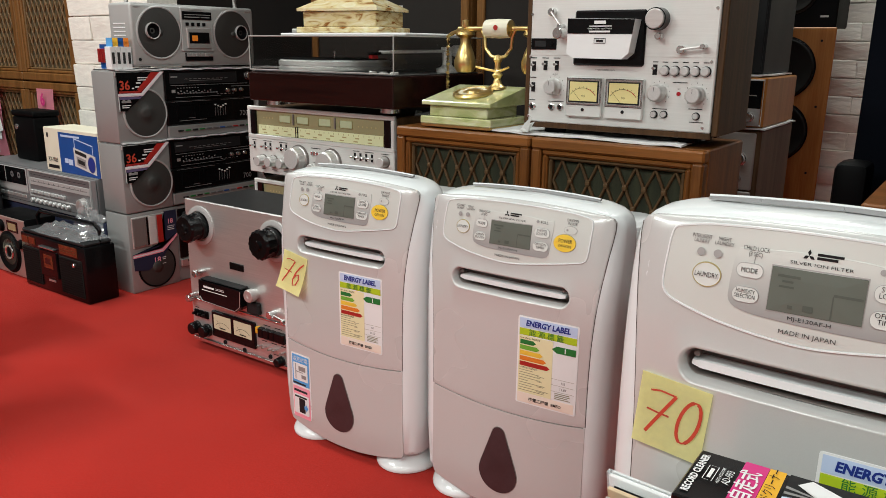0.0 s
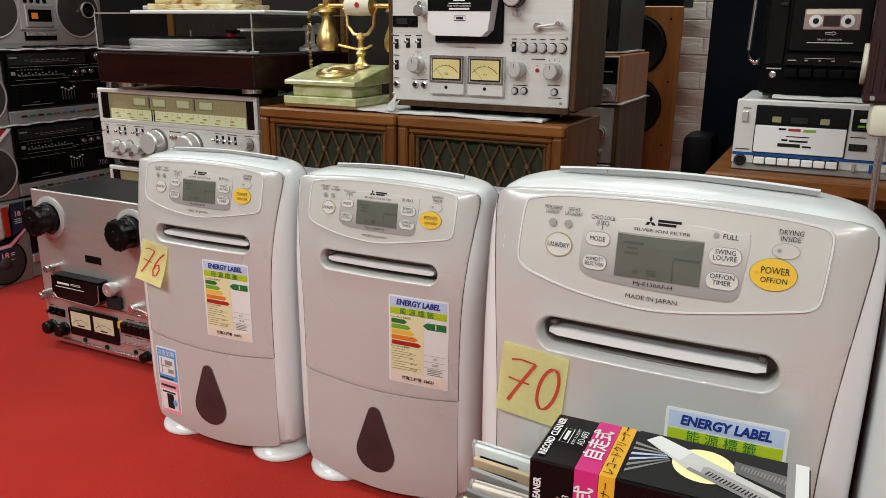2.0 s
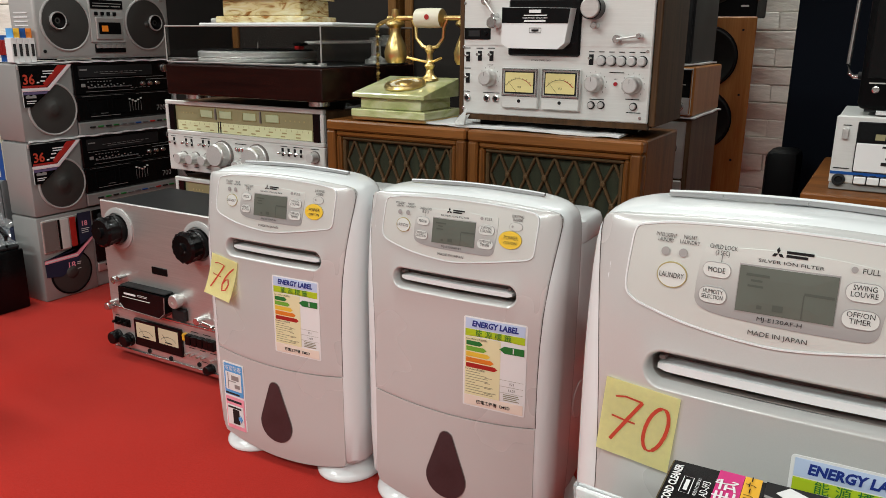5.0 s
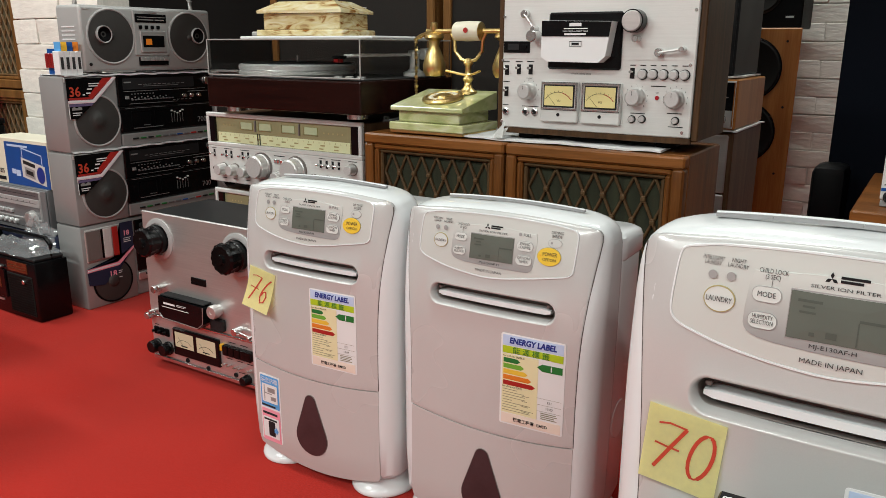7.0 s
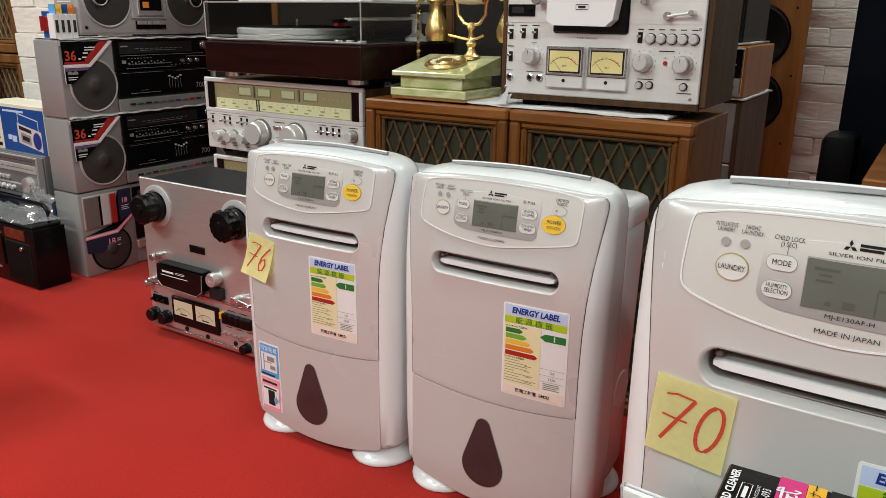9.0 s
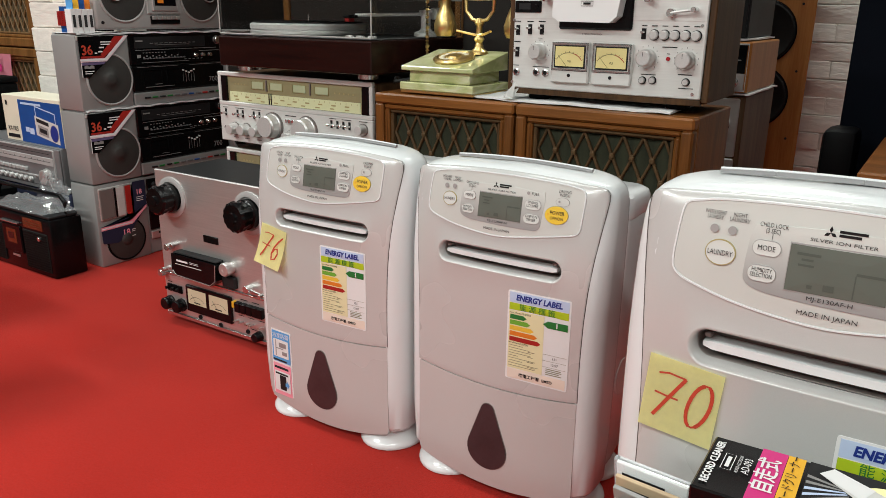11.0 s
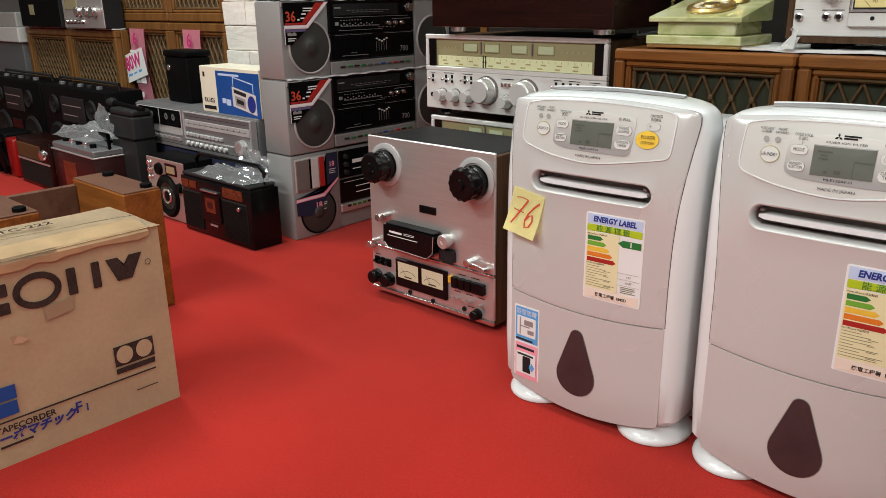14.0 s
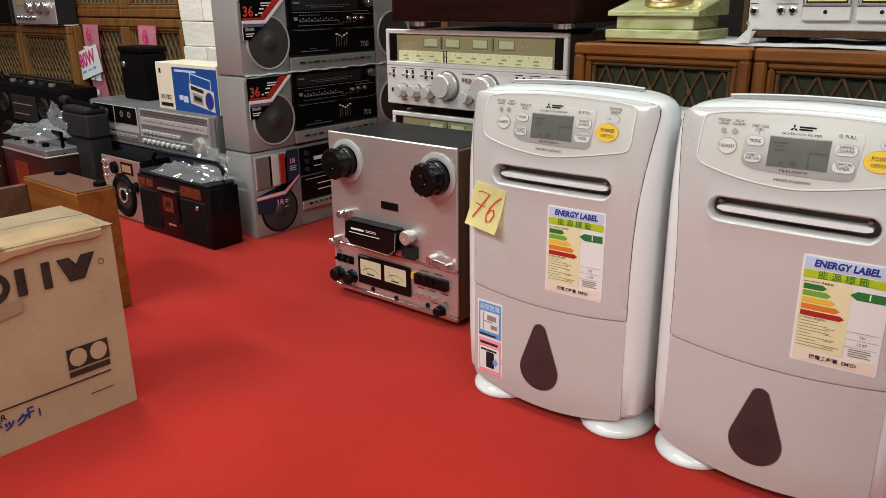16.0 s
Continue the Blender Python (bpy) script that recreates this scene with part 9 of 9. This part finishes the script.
def cleaner_box(m):
    t = thing("record_cleaner_box", m, "glossy black record cleaner box with pink and orange bands", "box")
    W, D, H = 0.205, 0.082, 0.070
    part("carton", box(0, W, 0, D, 0, H, 0.0015), "gloss_black", t)
    lay = [("pink_band", 0.0370, 0.0560, "magenta"), ("orange_band", 0.0564, 0.0690, "amber")]
    for name, x0, x1, mat in lay:
        bm = box(x0, x1, -0.0004, 0.001, 0.001, H - 0.001)
        box(x0, x1, -0.0004, D, H - 0.001, H + 0.0004, 0, 1, bm)
        part(name, bm, mat, t)

    def on_top(bm):
        for v in bm.verts:
            v.co = (v.co.x, v.co.z, H + 0.0010)
        return bm
    p = bmesh.new()
    plate([(0.072, 0.001), (0.20, 0.001), (0.20, 0.081), (0.072, 0.081)], 0.0, flat, 0.0, p)
    part("picture_field", on_top(p), "charcoal", t, "printed picture of a cleaning arm")
    comb = [("printed_slot", [(0.1330 + 0.0027 * k, 0.0385 - 0.00135 * k), (0.1342 + 0.0027 * k, 0.0379 - 0.00135 * k), (0.1312 + 0.0027 * k, 0.0322 - 0.00135 * k), (0.1300 + 0.0027 * k, 0.0328 - 0.00135 * k)], "charcoal", 0.0014) for k in range(19)]
    far_comb = [("printed_slot", [(0.1560 + 0.0024 * k, 0.0600 - 0.0006 * k), (0.1571 + 0.0024 * k, 0.0597 - 0.0006 * k), (0.1556 + 0.0024 * k, 0.0520 - 0.0006 * k), (0.1545 + 0.0024 * k, 0.0523 - 0.0006 * k)], "silver_paint", 0.0008) for k in range(14)]
    glare = [("printed_glare", [(0.0725, 0.012 + 0.009 * k), (0.0725, 0.016 + 0.009 * k), (0.103 - 0.0012 * k, 0.0445 + 0.002 * k), (0.103 - 0.0012 * k, 0.0430 + 0.002 * k)], "label_blue" if k in (2, 3) else "silver_paint", 0.0002 + 0.00002 * k) for k in range(6)]
    for name, pts, mat, up in glare + [("printed_disc", oval(0.128, 0.046, 0.024, 0.025), "note", 0.0004), ("printed_hub", oval(0.124, 0.036, 0.003, 0.003), "label_cream", 0.0005), ("printed_shadow", [(0.150, 0.064), (0.192, 0.058), (0.192, 0.030), (0.150, 0.048)], "dark_silver", 0.0005), ("printed_arm", [(0.080, 0.066), (0.089, 0.078), (0.126, 0.058), (0.194, 0.022), (0.186, 0.002), (0.118, 0.034)], "alu_light", 0.0008), ("arm_head", [(0.080, 0.066), (0.089, 0.078), (0.118, 0.063), (0.110, 0.045)], "label_white", 0.0010), ("arm_edge", [(0.116, 0.035), (0.118, 0.039), (0.188, 0.006), (0.186, 0.002)], "silver_paint", 0.0010), ("comb_strip", [(0.128, 0.043), (0.132, 0.045), (0.190, 0.016), (0.186, 0.0095), (0.127, 0.0335)], "bay_silver", 0.0012), ("end_band", [(0.188, 0.001), (0.194, 0.001), (0.194, 0.081), (0.188, 0.081)], "silver_paint", 0.0006), ("end_strip", [(0.194, 0.001), (0.2035, 0.001), (0.2035, 0.081), (0.194, 0.081)], "label_white", 0.0006)] + comb + far_comb:
        bm = bmesh.new()
        plate(pts, 0.0, flat, 0.0, bm)
        for v in bm.verts:
            v.co = (v.co.x, v.co.z, H + 0.0010 + up)
        part(name, bm, mat, t)
    # words on top run across the box
    def words(text, along, across, size, mat, name, top, squeeze=1.0, heavy=0.0):
        bm = lettering(text, 0, 0, size, flat, 0.0, squeeze=squeeze, heavy=heavy)
        for v in bm.verts:
            a, b = v.co.x, v.co.z
            v.co = (along - b, across + a, H + 0.0014) if top else (along - b, -0.0010, across + a)
        part(name, bm, mat, t)
    words("RECORD CLEANER", 0.0075, 0.040, 0.0058, "label_white", "title", True, 0.92, 0.0003)
    words("AUDIO ACCESSORY", 0.0255, 0.046, 0.0026, "label_white", "subtitle", True, 0.8)
    words("AD-093", 0.0315, 0.046, 0.0060, "label_white", "model", True, 0.85)
    words("自走式", 0.0465, 0.042, 0.0125, "label_white", "pink_lettering", True, 0.95, 0.0003)
    words("レコードクリーナー", 0.0627, 0.042, 0.0070, "ink", "orange_lettering", True, 0.9)
    words("RECORD CLEANER", 0.0075, 0.028, 0.0058, "label_white", "title", False, 0.75, 0.0003)
    words("AUDIO ACCESSORY", 0.0255, 0.030, 0.0026, "label_white", "subtitle", False, 0.7)
    words("AD-093", 0.0315, 0.034, 0.0060, "label_white", "model", False, 0.8)
    words("自走式", 0.0465, 0.034, 0.0120, "label_white", "pink_lettering", False, 0.9, 0.0003)
    words("レコードクリーナー", 0.0627, 0.034, 0.0065, "ink", "orange_lettering", False, 0.75)
    bm = band(rect(0.0135, 0.0215, 0.034, 0.058), 0.0006, 0.0, flat)
    bars([(0.0160, 0.0190, 0.046, 0.016)], flat, 0.0, bm)
    part("maker_mark", on_top(bm), "label_white", t)
    part("front_window", plate(rect(0.082, 0.200, 0.006, 0.056, 0.002), 0.0003, flat), "cardboard_top", t, "pale printed window")
    part("front_window_inner", plate(rect(0.088, 0.196, 0.010, 0.050, 0.002), 0.0003, flat, 0.0004), "silver_paint", t)
    return t


cleaner_box(pose(-0.164, 0.535, 0.395, 0, 0, 1.5))
r = random.Random(11)
for i, (mat, lean) in enumerate((("label_white", 12), ("cardboard_top", 14), ("silver_paint", 17), ("label_peach", 19), ("dark_silver", 21), ("ivory", 23), ("label_white", 25), ("cardboard", 28), ("gloss_black", 34))):
    pk = thing("accessory_pack", pose(-0.214 + 0.004 * i, 0.634 - 0.0105 * i, 0.325, lean, 0, -4 + r.uniform(-5, 5)), "thin plastic-wrapped accessory pack leaning in a row" if mat != "gloss_black" else "black card accessory pack leaning on others", "accessory pack", "accessory packs")
    w = r.uniform(0.030, 0.036)
    h = 0.084 - 0.003 * i + r.uniform(-0.004, 0.004)
    part("sleeve", box(-w, w, -0.0022, 0.0022, 0, h, 0.0006), mat, pk)
    part("print_bar", bars([(-w + 0.006, w - 0.02, h - 0.012, 0.006), (-w + 0.006, w - 0.004, h - 0.026, 0.004)], flat, 0.0034), "ink" if mat != "gloss_black" else "label_white", pk)
    if i % 3:
        continue
    f = part("film", box(-w - 0.002, w + 0.002, -0.0030, 0.0030, 0.0, h + 0.004, 0.0006), "clear_bag", pk)
    f.visible_shadow = False

# mains lead on the carpet
pts = [(-0.435, 1.20, 0.005), (-0.440, 1.245, 0.005), (-0.425, 1.29, 0.006), (-0.39, 1.33, 0.005), (-0.34, 1.32, 0.005), (-0.32, 1.26, 0.005), (-0.36, 1.215, 0.005)]
tagged(part("mains_lead", tube(pts, 0.0045, 8), "cable", None, "", True), "black mains lead looped on the carpet", "cable")
# ---- labels, stickers and handwritten notes on the units ----
energy_label(unit_middle, 0.025, 0.130, 0.233, 0.384)
energy_label(unit_right, 0.020, 0.1225, 0.229, 0.379)


def price_note(unit_pose, x0, z0, w, h, turn, curl, digits, label):
    """A square of yellow paper with red pen strokes, one edge lifting."""
    t = thing("price_note", unit_pose @ pose(x0, 0, z0, 0, 0, 0), label, "price note", "yellow price notes")
    ca, sa = math.cos(radians(turn)), math.sin(radians(turn))

    def at(u, v, lift=0.0):
        x, z = u * ca - v * sa, u * sa + v * ca
        return (x, front(max(-0.15, min(0.15, x + x0)), z + z0) - 0.0045 - curl * (0.5 - v / h) ** 2 - 0.003 * max(0, -u / w) - lift, z)
    bm = bmesh.new()
    g = [[bm.verts.new(at(-w / 2 + w * i / 6, -h / 2 + h * j / 6)) for j in range(7)] for i in range(7)]
    for a, b in zip(g, g[1:]):
        for j in range(6):
            bm.faces.new((a[j], b[j], b[j + 1], a[j + 1]))
    bmesh.ops.solidify(bm, geom=bm.faces[:], thickness=0.0004)
    bmesh.ops.recalc_face_normals(bm, faces=bm.faces[:])
    part("paper", bm, "note", t, "", True)
    strokes = {"7": [[(-0.9, 0.85), (-0.3, 0.95), (0.75, 0.9)], [(0.75, 0.9), (0.2, 0.0), (-0.35, -0.95)], [(-0.75, 0.05), (0.0, 0.0), (0.75, -0.02)]],
               "0": [[(0.25 + 0.62 * math.cos(a), 0.02 + 0.92 * math.sin(a)) for a in [math.pi * (0.6 + 2.05 * i / 20) for i in range(21)]]],
               "6": [[(0.65, 0.95), (0.1, 0.55), (-0.35, 0.0), (-0.45, -0.5), (-0.1, -0.92), (0.4, -0.8), (0.55, -0.35), (0.25, 0.0), (-0.15, -0.1), (-0.42, -0.45)]]}
    for k, ch in enumerate(digits):
        cx = (-0.19 if k == 0 else 0.20) * w
        for st in strokes[ch]:
            bm = bmesh.new()
            pts = [Vector((cx + (p[0] + 0.28 * p[1]) * w * 0.22, p[1] * h * 0.33)) for p in st]
            fine = []
            for a, b in zip(pts, pts[1:]):
                fine += [a.lerp(b, i / 4) for i in range(4)]
            fine.append(pts[-1])
            v = []
            for i, p in enumerate(fine):
                d = (fine[min(i + 1, len(fine) - 1)] - fine[max(i - 1, 0)]).normalized()
                nrm = Vector((-d.y, d.x)) * w * (0.024 if abs(d.y) > 0.5 else 0.013)
                v.append([bm.verts.new(at(q.x, q.y, 0.0008)) for q in (p + nrm, p - nrm)])
            for a, b in zip(v, v[1:]):
                bm.faces.new((a[0], b[0], b[1], a[1]))
            part("pen_stroke", bm, "ink_red", t)
    return t


price_note(POSE_LEFT, -0.1170, 0.3650, 0.066, 0.076, -9, 0.016, "76", "yellow paper note with a red figure, taped to a dehumidifier")
price_note(POSE_RIGHT, -0.110, 0.3690, 0.069, 0.073, -4, 0.003, "70", "yellow square note with a red figure on a dehumidifier")

# advertising sticker at the foot of the first unit
def advert_face(x, z):
    return front(x + 0.004, z + 0.004)


sk = part("advert_sticker", plate(rect(-0.143, -0.087, 0.044, 0.186, 0.003), 0.0006, advert_face, 0.0028, None, 2), "label_white", unit_left, "blue and pink picture sticker")
for name, mat, x0, x1, z0, z1 in (("blue_field", "sky", -0.140, -0.090, 0.117, 0.183), ("picture", "label_white", -0.136, -0.094, 0.128, 0.166), ("pink_field", "pink", -0.140, -0.090, 0.043, 0.113), ("picture", "label_white", -0.137, -0.093, 0.052, 0.096)):
    part(name, plate(rect(x0, x1, z0, z1, 0.002), 0.0002, advert_face, 0.0036 if "field" in name else 0.0042), mat, sk)
part("sticker_title", lettering("浴室防霉", -0.115, 0.174, 0.0080, advert_face, 0.0044), "label_white", sk)
part("picture_detail", join_rects([(-0.130, -0.128, 0.130, 0.164), (-0.128, -0.108, 0.146, 0.148), (-0.112, -0.098, 0.134, 0.142), (-0.120, -0.100, 0.150, 0.160)], 0.0002, advert_face, 0.0046), "silver_paint", sk)
part("picture_machine", plate(rect(-0.122, -0.104, 0.056, 0.088, 0.002), 0.0002, advert_face, 0.0046), "charcoal", sk)
part("picture_arrow", plate([(-0.106, 0.066), (-0.101, 0.066), (-0.101, 0.061), (-0.095, 0.070), (-0.101, 0.079), (-0.101, 0.074), (-0.106, 0.074)], 0.0002, advert_face, 0.0050), "sky", sk)
part("sticker_bars", bars([(-0.136, -0.096, 0.1045, 0.005), (-0.134, -0.098, 0.091, 0.004), (-0.138, -0.100, 0.121, 0.004)], advert_face, 0.0048), "ink_grey", sk)
for piece in [sk] + list(sk.children):
    for v in piece.data.vertices:
        v.co.x, v.co.z = v.co.x + 0.004, v.co.z + 0.004
